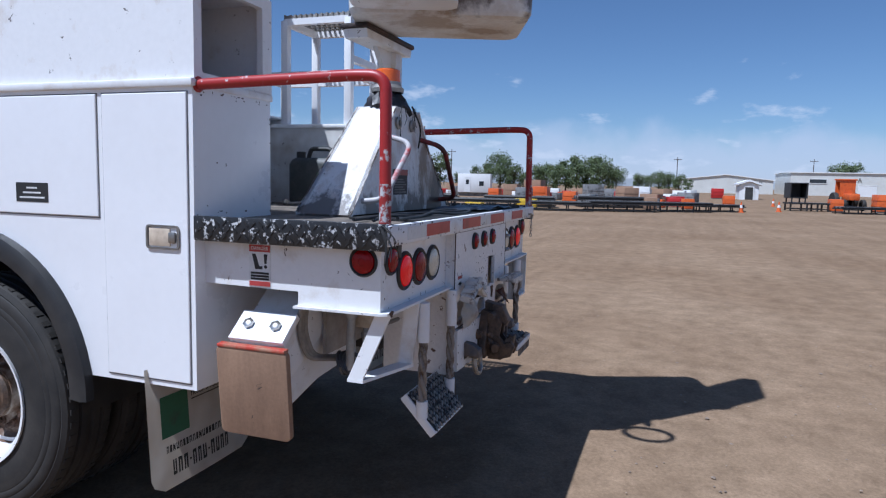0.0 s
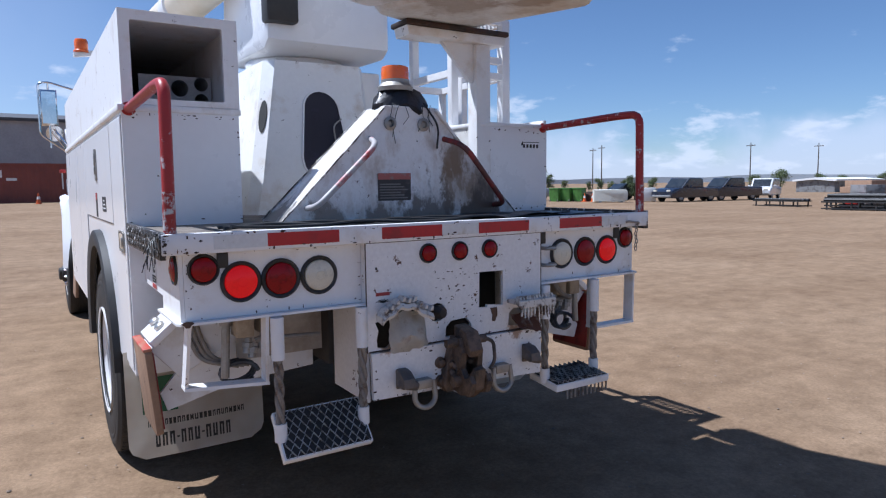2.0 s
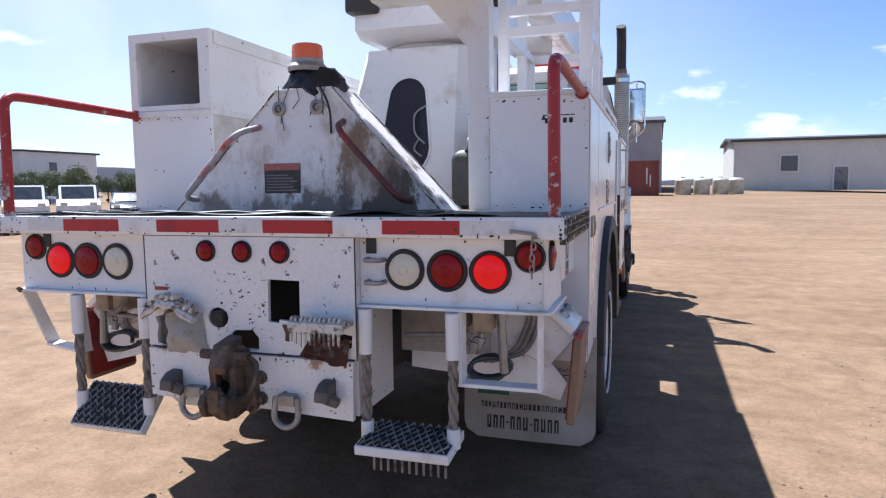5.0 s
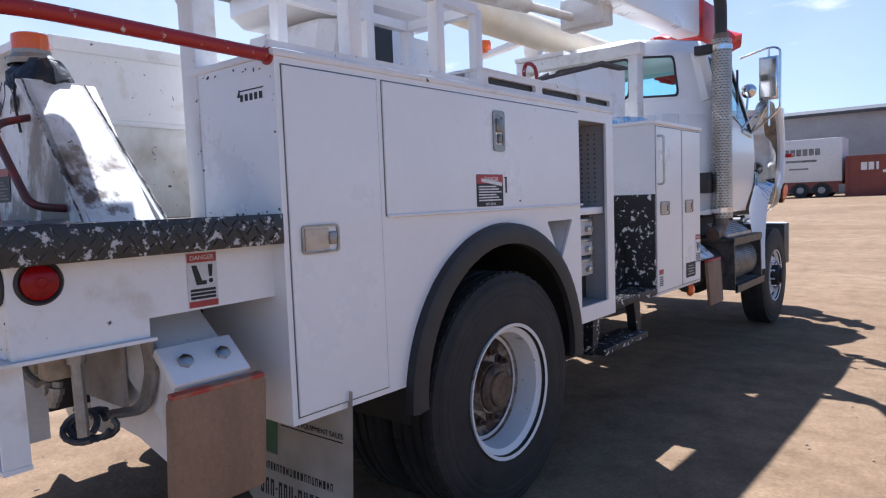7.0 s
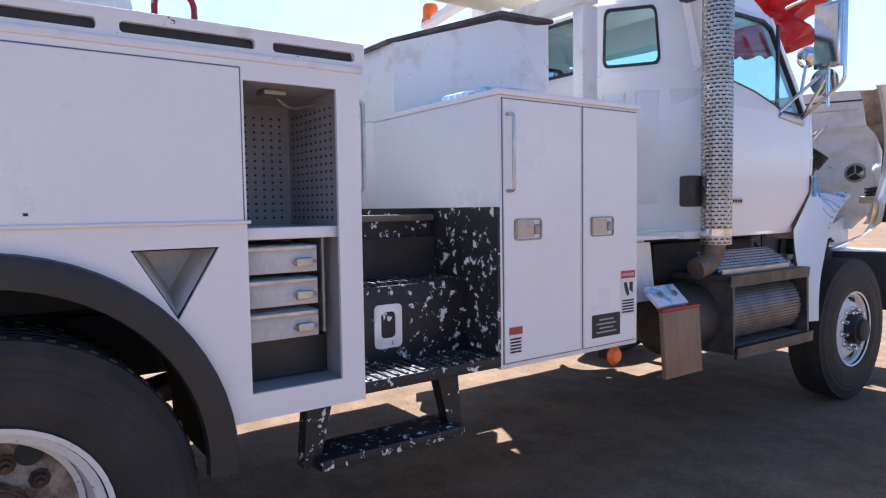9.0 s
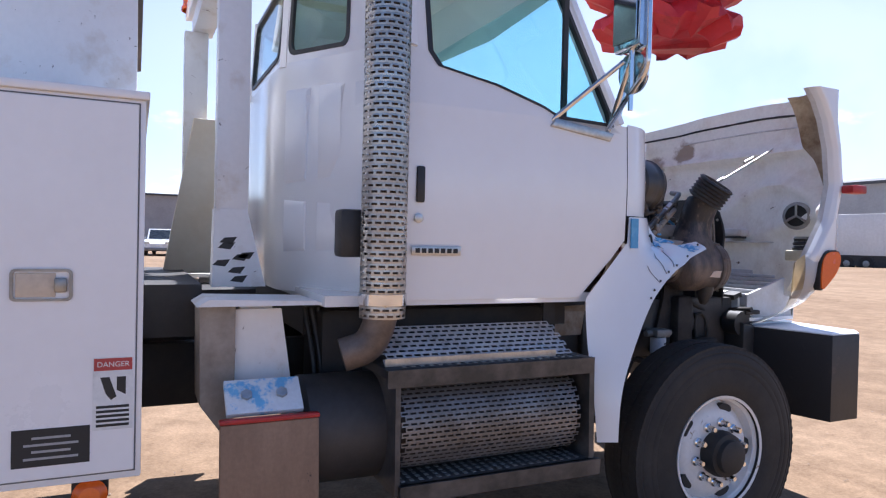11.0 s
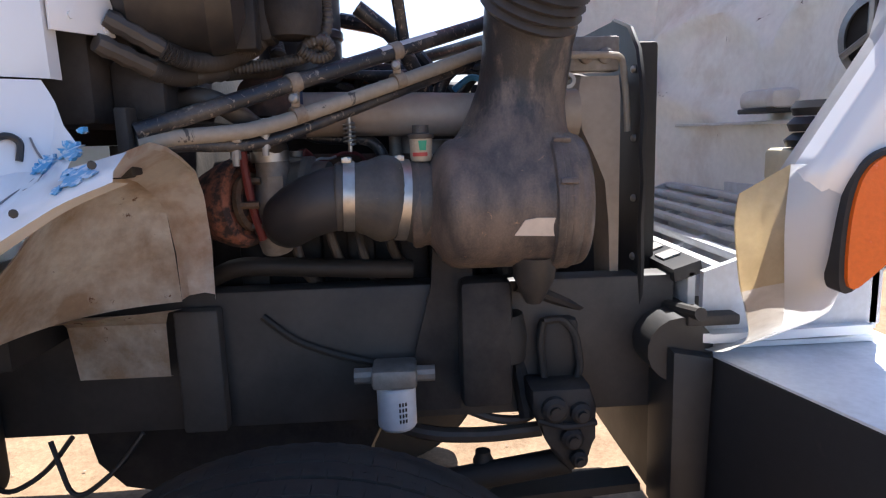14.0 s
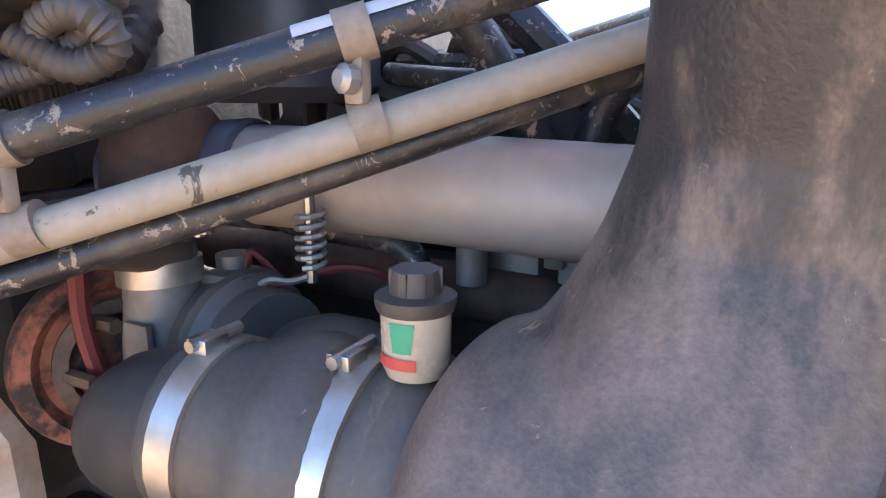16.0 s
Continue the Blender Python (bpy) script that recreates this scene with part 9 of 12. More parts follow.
prof = [(7.445, 0.080), (7.437, 0.0815), (7.428, 0.0875), (7.416, 0.0895), (7.404, 0.087), (7.396, 0.082), (7.372, 0.0815), (7.364, 0.085), (7.355, 0.090), (7.343, 0.0915), (7.330, 0.089), (7.318, 0.083), (7.308, 0.078), (7.298, 0.0765), (7.290, 0.071), (7.262, 0.070), (7.252, 0.072), (7.245, 0.067)]
bm = tube(B(), [[float(np.interp(-u, [-p[1] for p in hp], [p[k] for p in hp])) for k in range(3)] for u, r in prof], 0.07, 36, radii=[r for u, r in prof])
hs = part("coupling_hose", bm, COUPLE, truck, "dusty grey rubber coupling hose", smooth=60)
bm = tube(B(), [(0.60, 7.27, 1.402), (0.603, 7.235, 1.396), (0.600, 7.20, 1.385), (0.588, 7.168, 1.370), (0.565, 7.145, 1.355), (0.53, 7.135, 1.345), (0.48, 7.135, 1.34)], 0.066, 26, radii=[0.066, 0.066, 0.064, 0.062, 0.060, 0.058, 0.056])
part("intake_elbow", bm, mat("dark_blue_rubber", (0.024, 0.025, 0.030), 0.45, col2=(0.075, 0.068, 0.062), cover=0.4, scale=7, bump=0.15, soft=0.5), truck, "dark rubber intake elbow")
for p, q, r in (((0.597, 7.285, 1.400), (0.599, 7.262, 1.401), 0.0735), ((0.571, 7.392, 1.386), (0.574, 7.370, 1.388), 0.0865)):
    bm = tube(B(), [p, q], r, 30)
    c = part("band_clamp", bm, BAND, truck, "bright steel band clamp")
    bm = B()
    m0 = Vector(p) * 0.5 + Vector(q) * 0.5
    box(bm, -0.012, 0.012, -0.010, 0.010, 0, 0.012, 0.002, Matrix.Translation(m0 + Vector((0.012, 0, r - 0.004))))
    cyl(bm, m0 + Vector((-0.02, 0, r + 0.004)), m0 + Vector((0.03, 0, r + 0.004)), 0.005, 8)
    part("clamp_screw", bm, STEEL, c)
bm = tube(B(), [(0.5555, 7.437, 1.3775), (0.5565, 7.431, 1.378)], 0.0835, 30)
part("hose_seal", bm, BLACK, truck, "black rubber sealing ring")
# restriction indicator
bm = lathe(B(), [(0.0, 0), (0.010, 0.0), (0.010, 0.012), (0.021, 0.016), (0.024, 0.024), (0.0245, 0.066), (0, 0.066)], (0.567, 7.427, 1.452), (0, 0, 1), 24)
ri = part("restriction_indicator", bm, mat("cloudy_plastic_cup", (0.50, 0.43, 0.32), 0.25, col2=(0.40, 0.33, 0.24), cover=0.4, scale=30, bump=0.05, coat=0.4, soft=0.5), truck, "clear plastic air filter indicator with green and red marks")
bm = lathe(B(), [(0.0265, 0.062), (0.028, 0.066), (0.028, 0.072), (0.018, 0.074), (0.016, 0.090), (0.0, 0.091)], (0.567, 7.427, 1.452), (0, 0, 1), 24)
for k in range(6):
    a = 2 * math.pi * k / 6
    box(bm, 0.014, 0.018, -0.003, 0.003, 0.074, 0.09, 0, Matrix.Translation((0.567, 7.427, 1.452)) @ Matrix.Rotation(a, 4, "Z"))
part("indicator_cap", bm, DUSTYBLK, ri, "grey push cap")
bm = B()
def cup(a, z, o):
    return (0.567 + (0.0247 + o) * math.cos(radians(a)), 7.427 + (0.0247 + o) * math.sin(radians(a)), 1.452 + z)
loft(bm, [[cup(a, max(0.038, 0.058 - 0.0034 * min(a + 14, 28 - a)), 0.0006), cup(a, 0.0585, 0.0006)] for a in range(-14, 29, 3)], closed=False)
part("green_mark", bm, mat("green_mark", (0.03, 0.30, 0.16), 0.4, bump=0), ri)
bm = B()
loft(bm, [[cup(a, 0.026, 0.0006), cup(a, 0.034, 0.0006)] for a in range(-45, 31, 5)], closed=False)
part("red_mark", bm, mat("red_mark", (0.5, 0.06, 0.05), 0.4, bump=0), ri)

# charge pipe and radiator tank
bm = tube(B(), [(0.44, 7.14, 1.575), (0.42, 7.30, 1.573), (0.40, 7.55, 1.565), (0.395, 7.80, 1.56)], 0.05, 26)
part("charge_pipe", bm, ALU, truck, "dusty aluminium charge-air pipe")
bm = tube(B(), [(0.47, 7.02, 1.565), (0.455, 7.08, 1.572), (0.445, 7.13, 1.575), (0.44, 7.17, 1.576)], 0.054, 24, radii=[0.054, 0.056, 0.053, 0.055])
part("blue_coupling", bm, mat("dusty_blue_silicone", (0.05, 0.06, 0.10), 0.5, col2=(0.16, 0.15, 0.15), cover=0.4, scale=14, soft=0.4), truck, "dusty blue silicone coupling")
bm = B()
rings = []
for z, y0, xo in ((1.645, 7.80, 0.405), (1.60, 7.79, 0.42), (1.52, 7.80, 0.42), (1.46, 7.83, 0.42), (1.40, 7.855, 0.42), (1.30, 7.865, 0.42), (1.15, 7.87, 0.42)):
    rings.append([(xo - 0.10, y0, z), (xo, y0 + 0.01, z), (xo, 7.90, z), (xo - 0.10, 7.90, z)])
loft(bm, rings, cap=True)
cyl(bm, (0.395, 7.70, 1.56), (0.395, 7.80, 1.56), 0.058, 24)
part("radiator_tank", bm, mat("tan_radiator_tank", (0.40, 0.33, 0.26), 0.55, col2=(0.28, 0.22, 0.17), cover=0.45, scale=5, bump=0.08, soft=0.5), truck, "tan dusty radiator end tank")
bm = B()
outl = [(0.46, 1.02), (0.475, 1.20), (0.465, 1.30), (0.48, 1.40), (0.465, 1.47), (0.475, 1.56), (0.458, 1.63), (0.43, 1.70), (0.37, 1.755), (0.25, 1.79), (-0.6, 1.80), (-0.6, 1.02)]
plate(bm, outl, [], lambda u, v: (u, 7.93, v), lambda u, v: (u, 7.945, v))
tube(bm, [(u, 7.937, v) for u, v in outl[:10]], 0.008, 6)
sh = part("fan_shroud", bm, mat("black_shroud", (0.012, 0.012, 0.013), 0.55, bump=0.1), truck, "black scalloped fan shroud panel")
bm = B()
box(bm, -0.5, 0.34, 7.946, 8.02, 1.05, 1.73, 0.01)
part("radiator_core", bm, FRAME, truck)
bm = B()
for z, x in ((1.656, 0.43), (1.50, 0.44), (1.36, 0.445), (1.22, 0.445), (1.09, 0.435)):
    lathe(bm, [(0.009, 0), (0.009, 0.005), (0.005, 0.009), (0, 0.009)], (x, 7.929, z), (0, -1, 0), 10)
part("shroud_bolt", bm, STEEL, sh)
bm = tube(B(), fillet([(0.47, 7.70, 1.688), (0.43, 7.86, 1.69), (0.41, 7.905, 1.69), (0.415, 7.915, 1.60), (0.415, 7.92, 1.515)], 0.02, 5), 0.008, 10)
part("bracket_rod", bm, TANHOSE, truck, "bent steel bracket rod")
bm = B()
box(bm, 0.36, 0.41, 7.78, 7.90, 1.655, 1.735, 0.006)
for y in (7.82, 7.865):
    lathe(bm, [(0.018, 0), (0.018, 0.01), (0.009, 0.016), (0, 0.016)], (0.411, y, 1.69), (1, 0, 0), 12)
part("tank_bracket", bm, CAST, truck)
bm = lathe(B(), [(0.010, -0.006), (0.018, -0.006), (0.018, 0.006), (0.010, 0.006)], (0.452, 7.767, 1.633), (1, 0, 0), 18, True)
cyl(bm, (0.44, 7.72, 1.633), (0.45, 7.752, 1.633), 0.006, 8)
part("drain_ring", bm, GALV, truck)

# the two long hoses with clips
def line(t, off=(0, 0, 0)):
    return Vector((0.69, 7.19, 1.625)) + Vector((-0.127, 0.191, 0.068)) * t + Vector(off)
def draw_in(t):
    """The lines close up towards the bracket at the cowl."""
    k = max(0.0, min(1.0, (t + 1.35) / 1.15))
    return 0.3 + 0.7 * k * k * (3 - 2 * k)
def hose_run(o, t0, t1, r, mt, name, label, sag=0.0, n=12):
    pts = [line(t0 + (t1 - t0) * i / n, Vector(o) * draw_in(t0 + (t1 - t0) * i / n)) + Vector((0, 0, -sag * math.sin(math.pi * i / n))) for i in range(n + 1)]
    return part(name, tube(B(), pts, r, 16), mt, truck, label)
hose_run((0, 0, 0), -1.25, 2.0, 0.0155, HOSE, "upper_hose", "long black dusty hose with a printed tag")
hose_run((-0.008, 0.004, -0.058), -1.25, 2.0, 0.0145, TANHOSE, "lower_hose", "long tan dusty hose", 0.004)
part("third_hose", tube(B(), [line(t, Vector((-0.022 - 0.012 * max(0, t), 0.0, -0.088 + 0.008 * max(0, t))) * draw_in(t)) for t in [-1.3 + 0.2 * i for i in range(17)]], 0.012, 12), HOSE, truck, "thin black hose")
pts = [line(2.0), line(2.35, (0, 0, 0.01)), line(2.7, (-0.02, 0, 0.0)), line(3.3, (-0.10, -0.02, -0.02))]
part("upper_hose_end", tube(B(), pts, 0.0155, 14), HOSE, truck)
d = (line(1) - line(0)).normalized()
side = d.cross(Vector((0, 0, 1))).normalized()
over = side.cross(d)
bm = B()
loft(bm, [[line(t) + (side * math.cos(radians(a)) + over * math.sin(radians(a))) * 0.0164 for a in range(28, 126, 14)] for t in (0.84, 1.0, 1.2, 1.42, 1.44)], closed=False)
part("hose_tag", bm, mat("printed_white_tag", (0.50, 0.50, 0.52), 0.4, col2=(0.36, 0.36, 0.38), cover=0.35, scale=60, soft=0.1), truck, "pale printed tag on the hose")
CLIPTAN = mat("tan_rubber_clip", (0.20, 0.155, 0.115), 0.6, col2=(0.30, 0.245, 0.19), cover=0.45, scale=40, grain=120, bump=0.2, soft=0.3, amp=1.5)
for t in (0.0, 1.0):
    bm = B()
    a, b = line(t), line(t, (-0.008, 0.004, -0.058))
    dv = Vector((-0.127, 0.191, 0.068)).normalized() * 0.0115
    tube(bm, [a - dv, a + dv], 0.0185, 16)
    tube(bm, [b - dv, b + dv], 0.0178, 16)
    mid = (a + b) / 2
    box(bm, -0.006, 0.006, -0.008, 0.008, -0.016, 0.016, 0.003, Matrix.Translation(mid + Vector((0.006, 0, 0))))
    cl = part("hose_clip", bm, CLIPTAN, truck, "dusty rubber double hose clip")
    part("clip_bolt", lathe(B(), [(0.010, 0), (0.010, 0.008), (0.006, 0.012), (0, 0.012)], mid + Vector((0.012, 0, 0)), (1, -0.3, 0.1), 10), GALV, cl)
# pale drain fittings below the hoses
bm = B()
for t in (-0.55, -0.3):
    p = line(t, (-0.02, 0, -0.10))
    cyl(bm, p, p + Vector((0, 0, 0.05)), 0.010, 10)
    cyl(bm, p - Vector((0, 0, 0.012)), p, 0.007, 10)
    box(bm, -0.014, 0.014, -0.014, 0.014, 0.03, 0.045, 0.002, Matrix.Translation(p))
part("pale_fitting", bm, GALV, truck)

# turbocharger, exhaust elbow and compressor housing
TC, TA = (0.525, 7.035, 1.388), (0.35, 1, 0.10)
bm = lathe(B(), [(0.0, -0.09), (0.055, -0.09), (0.075, -0.07), (0.094, -0.02), (0.098, 0.0), (0.094, 0.016), (0.080, 0.022), (0.070, 0.010), (0.045, 0.012), (0.040, 0.03), (0, 0.03)], TC, TA, 36)
tb = part("turbocharger", bm, TURBO, truck, "rust-orange turbocharger housing")
bm = B()
lathe(bm, [(0.050, 0.018), (0.062, 0.018), (0.064, 0.030), (0.050, 0.032)], TC, TA, 32, True)
for k in range(6):
    a2 = 2 * math.pi * k / 6
    cyl(bm, (TC[0] + 0.056 * math.cos(a2), TC[1] + 0.01, TC[2] + 0.056 * math.sin(a2)), (TC[0] + 0.056 * math.cos(a2), TC[1] + 0.05, TC[2] + 0.056 * math.sin(a2)), 0.008, 6)
part("turbo_band", bm, HITCH, tb)
bm = tube(B(), fillet([(0.565, 7.055, 1.50), (0.572, 7.06, 1.44), (0.560, 7.07, 1.36), (0.548, 7.08, 1.31)], 0.03), 0.009, 8)
part("dark_red_line", bm, mat("dull_red_cable", (0.16, 0.025, 0.022), 0.6), tb)
bm = B()
tube(bm, [(0.505, 7.095, 1.55), (0.507, 7.098, 1.51), (0.510, 7.102, 1.485), (0.512, 7.105, 1.455), (0.513, 7.104, 1.42), (0.512, 7.100, 1.37), (0.508, 7.096, 1.33), (0.49, 7.10, 1.28)], 0.04, 22, radii=[0.040, 0.036, 0.036, 0.037, 0.040, 0.042, 0.042, 0.036])
prism(bm, [(0.550, 1.375), (0.550, 1.445), (0.556, 1.445), (0.556, 1.375)], "y", 7.100, 7.132)
part("oil_elbow", bm, CAST, truck, "grey cast elbow")
part("band_clamp", tube(B(), [(0.509, 7.100, 1.474), (0.5085, 7.099, 1.497)], 0.041, 24), BAND, truck, "bright steel band clamp")
bm = lathe(B(), [(0.0, -0.07), (0.05, -0.066), (0.068, -0.03), (0.072, 0.0), (0.078, 0.008), (0.078, 0.022), (0.066, 0.03), (0.064, 0.06), (0, 0.062)], (0.475, 7.165, 1.405), (0.15, 1, 0.02), 28)
box(bm, 0.44, 0.49, 7.13, 7.19, 1.465, 1.482, 0.006)
cyl(bm, (0.455, 7.145, 1.47), (0.455, 7.145, 1.495), 0.018, 12)
lathe(bm, [(0, -0.085), (0.03, -0.078), (0.055, -0.05), (0.066, -0.01), (0.066, 0.03), (0.055, 0.06), (0.03, 0.08), (0, 0.085)], (0.468, 7.275, 1.385), (0.1, 1, 0.05), 28)
part("compressor_housing", bm, mat("grey_compressor", (0.13, 0.135, 0.13), 0.42, 0.3, col2=(0.23, 0.205, 0.18), cover=0.45, scale=8, bump=0.2, soft=0.4), truck, "grey compressor housing")
# spring-loaded bolt, crankcase hose, red wires
bm = cyl(B(), (0.486, 7.272, 1.49), (0.486, 7.272, 1.575), 0.005, 8)
part("spring_bolt", bm, STEEL, truck)
bm = tube(B(), [(0.486 + 0.012 * math.cos(i * 0.7), 7.272 + 0.012 * math.sin(i * 0.7), 1.505 + i * 0.0010) for i in range(50)], 0.0028, 6)
part("coil_spring", bm, GALV, truck, "small coil spring on a bolt")
bm = tube(B(), fillet([(0.42, 7.14, 1.55), (0.415, 7.185, 1.522), (0.405, 7.25, 1.518), (0.40, 7.315, 1.515), (0.40, 7.345, 1.475), (0.395, 7.325, 1.40), (0.38, 7.32, 1.28)], 0.03), 0.0135, 14)
part("breather_hose", bm, HOSE, truck, "curved grey breather hose")
part("hose_band", tube(B(), [(0.40, 7.343, 1.468), (0.399, 7.340, 1.453)], 0.0152, 14), BAND, truck)
REDWIRE = mat("dusty_red_wire", (0.13, 0.022, 0.022), 0.6, col2=(0.12, 0.05, 0.045), cover=0.4, scale=30)
bm = B()
for k in range(3):
    p = Vector((0.445 + 0.006 * k, 7.150 + 0.006 * k, 1.478))
    tube(bm, fillet([p, p + Vector((-0.004, 0.004, 0.022)), p + Vector((-0.012, 0.014, 0.004 + 0.004 * k)), p + Vector((-0.02, 0.03, -0.01))], 0.01), 0.0032, 6)
tube(bm, fillet([(0.46, 7.19, 1.468), (0.455, 7.215, 1.472), (0.43, 7.25, 1.488), (0.41, 7.285, 1.485), (0.38, 7.30, 1.46)], 0.02), 0.0045, 7)
part("red_wire", bm, REDWIRE, truck, "short dusty red sensor wires")
bm = tube(B(), fillet([(0.475, 7.185, 1.465), (0.465, 7.20, 1.478), (0.455, 7.22, 1.474), (0.445, 7.235, 1.48)], 0.01), 0.0035, 6)
box(bm, 0.462, 0.480, 7.18, 7.20, 1.458, 1.470, 0.003)
part("sensor_plug", bm, GALV, truck)
bm = cyl(B(), (0.33, 6.98, 1.46), (0.33, 7.70, 1.44), 0.03, 16)
part("dark_manifold_pipe", bm, RUST, truck)
# black canister, booster drums and conduit
bm = lathe(B(), [(0, 1.645), (0.08, 1.645), (0.095, 1.66), (0.095, 1.74), (0.10, 1.745), (0.10, 1.76), (0.095, 1.765), (0.095, 2.0), (0.07, 2.03), (0, 2.03)], (0.37, 7.16, 0), (0, 0, 1), 30)
part("fuel_canister", bm, mat("black_canister", (0.025, 0.026, 0.03), 0.4, col2=(0.06, 0.06, 0.065), cover=0.4, scale=6, bump=0.06, soft=0.5), truck, "black vertical fuel canister")
bm = lathe(B(), [(0, -0.10), (0.10, -0.10), (0.13, -0.07), (0.135, 0.0), (0.13, 0.01), (0.13, 0.04), (0.135, 0.05), (0.12, 0.09), (0.07, 0.11), (0, 0.11)], (0.74, 7.01, 1.80), (-0.2, 1, 0), 36)
bo = part("brake_booster", bm, mat("black_booster", (0.02, 0.02, 0.021), 0.4, col2=(0.07, 0.055, 0.045), cover=0.4, scale=6, bump=0.06, soft=0.4), truck, "round black brake booster drum")
bm = B()
for k in range(8):
    a = 2 * math.pi * k / 8
    cyl(bm, (0.74 + 0.11 * math.cos(a), 6.93, 1.80 + 0.11 * math.sin(a)), (0.72 + 0.11 * math.cos(a), 7.08, 1.80 + 0.11 * math.sin(a)), 0.006, 6)
part("booster_bolt", bm, GALV, bo)
bm = B()
lathe(bm, [(0, -0.09), (0.05, -0.09), (0.058, -0.05), (0.058, 0.07), (0.045, 0.09), (0, 0.09)], (0.66, 7.19, 1.80), (0, 0, 1), 22)
box(bm, 0.62, 0.70, 7.09, 7.16, 1.70, 1.86, 0.012)
box(bm, 0.70, 0.745, 7.08, 7.14, 1.68, 1.80, 0.008)
part("hydraulic_reservoir", bm, ENGINE, truck, "black hydraulic reservoir")
bm = B()
for o in (0, 0.03, 0.06):
    tube(bm, fillet([(0.70 - o, 7.07 + o, 1.88), (0.70 - o, 7.08 + o, 1.93), (0.66 - o, 7.16 + o, 1.94), (0.64 - o, 7.20 + o, 1.90), (0.64 - o, 7.21 + o, 1.84)], 0.03), 0.009, 8)
tube(bm, fillet([(0.55, 7.29, 1.83), (0.56, 7.33, 1.86), (0.55, 7.38, 1.86), (0.53, 7.39, 1.80), (0.50, 7.40, 1.72)], 0.03), 0.013, 10)
tube(bm, fillet([(0.30, 7.25, 1.80), (0.36, 7.36, 1.77), (0.37, 7.44, 1.70), (0.30, 7.50, 1.62)], 0.06), 0.018, 10)
tube(bm, fillet([(0.22, 7.15, 1.69), (0.30, 7.42, 1.68), (0.26, 7.62, 1.685), (0.1, 7.8, 1.70)], 0.08), 0.016, 10)
part("coolant_hose", bm, HOSE, truck)["kind"] = "stuff"
bm = B()
for base in ([(0.86, 6.93, 1.72), (0.80, 7.03, 1.655), (0.72, 7.07, 1.66), (0.68, 7.14, 1.70), (0.62, 7.12, 1.80), (0.60, 7.05, 1.9)], [(0.88, 6.92, 1.68), (0.78, 7.0, 1.63), (0.66, 7.09, 1.655), (0.58, 7.15, 1.66), (0.52, 7.13, 1.72)]):
    pts = fillet(base, 0.04, 8)
    dense = []
    for a, b in zip(pts, pts[1:]):
        for i in range(6):
            dense.append(a + (b - a) * i / 6)
    tube(bm, dense, 0.016, 10, radii=[0.016 + (0.002 if i % 2 else -0.001) for i in range(len(dense))])
part("wire_conduit", bm, DUSTYBLK, truck, "ribbed wiring conduit")
bm = B()
tube(bm, fillet([(0.70, 6.95, 1.60), (0.74, 7.05, 1.60), (0.70, 7.10, 1.56), (0.5, 7.12, 1.50)], 0.04), 0.02, 12)
cyl(bm, (0.78, 6.93, 1.60), (0.78, 6.93, 1.75), 0.02, 10)
cyl(bm, (0.72, 6.94, 1.70), (0.60, 7.04, 1.70), 0.018, 10)
part("dash_hose", bm, DUSTYBLK, truck)
bm = box(B(), 0.72, 0.77, 7.012, 7.03, 1.685, 1.725, 0.003)
part("pale_connector", bm, DECAL, truck)
# far side of the bay: orange and blue parts glimpsed
bm = lathe(B(), [(0.07, 0), (0.085, 0.005), (0.085, 0.02), (0.06, 0.03), (0, 0.03)], (0.05, 7.25, 1.665), (0.1, 0, 1), 24)
part("filler_cap", bm, mat("orange_cap", (0.5, 0.14, 0.03), 0.5), truck)
# oil filter and steering gear
bm = lathe(B(), [(0, 0), (0.038, 0.0), (0.044, 0.008), (0.044, 0.095), (0.040, 0.10), (0, 0.10)], (0.56, 7.352, 0.872), (0, 0, 1), 26)
of = part("oil_filter", bm, mat("white_filter_can", (0.66, 0.67, 0.70), 0.35, col2=(0.5, 0.5, 0.52), cover=0.35, scale=9), truck, "white spin-on filter with small print bars")
bm = B()
for k in range(3):
    for j in range(4):
        a = -10 + k * 9
        p = (0.56 + 0.0445 * math.cos(radians(a + 20)), 7.352 + 0.0445 * math.sin(radians(a + 20)), 0.90 + j * 0.013)
        box(bm, -0.0008, 0.0008, -0.002, 0.002, -0.004, 0.004, 0, Matrix.Translation(p) @ Matrix.Rotation(radians(a + 20), 4, "Z"))
part("print_bars", bm, INK, of)
bm = B()
box(bm, 0.51, 0.61, 7.30, 7.40, 0.975, 1.02, 0.01)
cyl(bm, (0.56, 7.26, 0.995), (0.56, 7.44, 0.995), 0.018, 10)
part("filter_head", bm, CAST, truck)
bm = B()
lp = [(0.50, 7.70, 1.085), (0.50, 7.745, 1.09), (0.505, 7.775, 1.05), (0.51, 7.785, 0.97), (0.51, 7.76, 0.905), (0.51, 7.72, 0.90), (0.505, 7.70, 0.94), (0.50, 7.69, 1.03), (0.50, 7.70, 1.085)]
tube(bm, fillet(lp, 0.02), 0.009, 8)
box(bm, 0.45, 0.50, 7.69, 7.785, 0.90, 1.09, 0.02)
part("gear_loop", bm, FRAME, truck)
bm = B()
prism(bm, [(7.655, 0.95), (7.79, 0.95), (7.805, 0.90), (7.80, 0.83), (7.785, 0.77), (7.745, 0.745), (7.715, 0.775), (7.685, 0.83), (7.655, 0.90)], "x", 0.47, 0.585, bev=0.014)
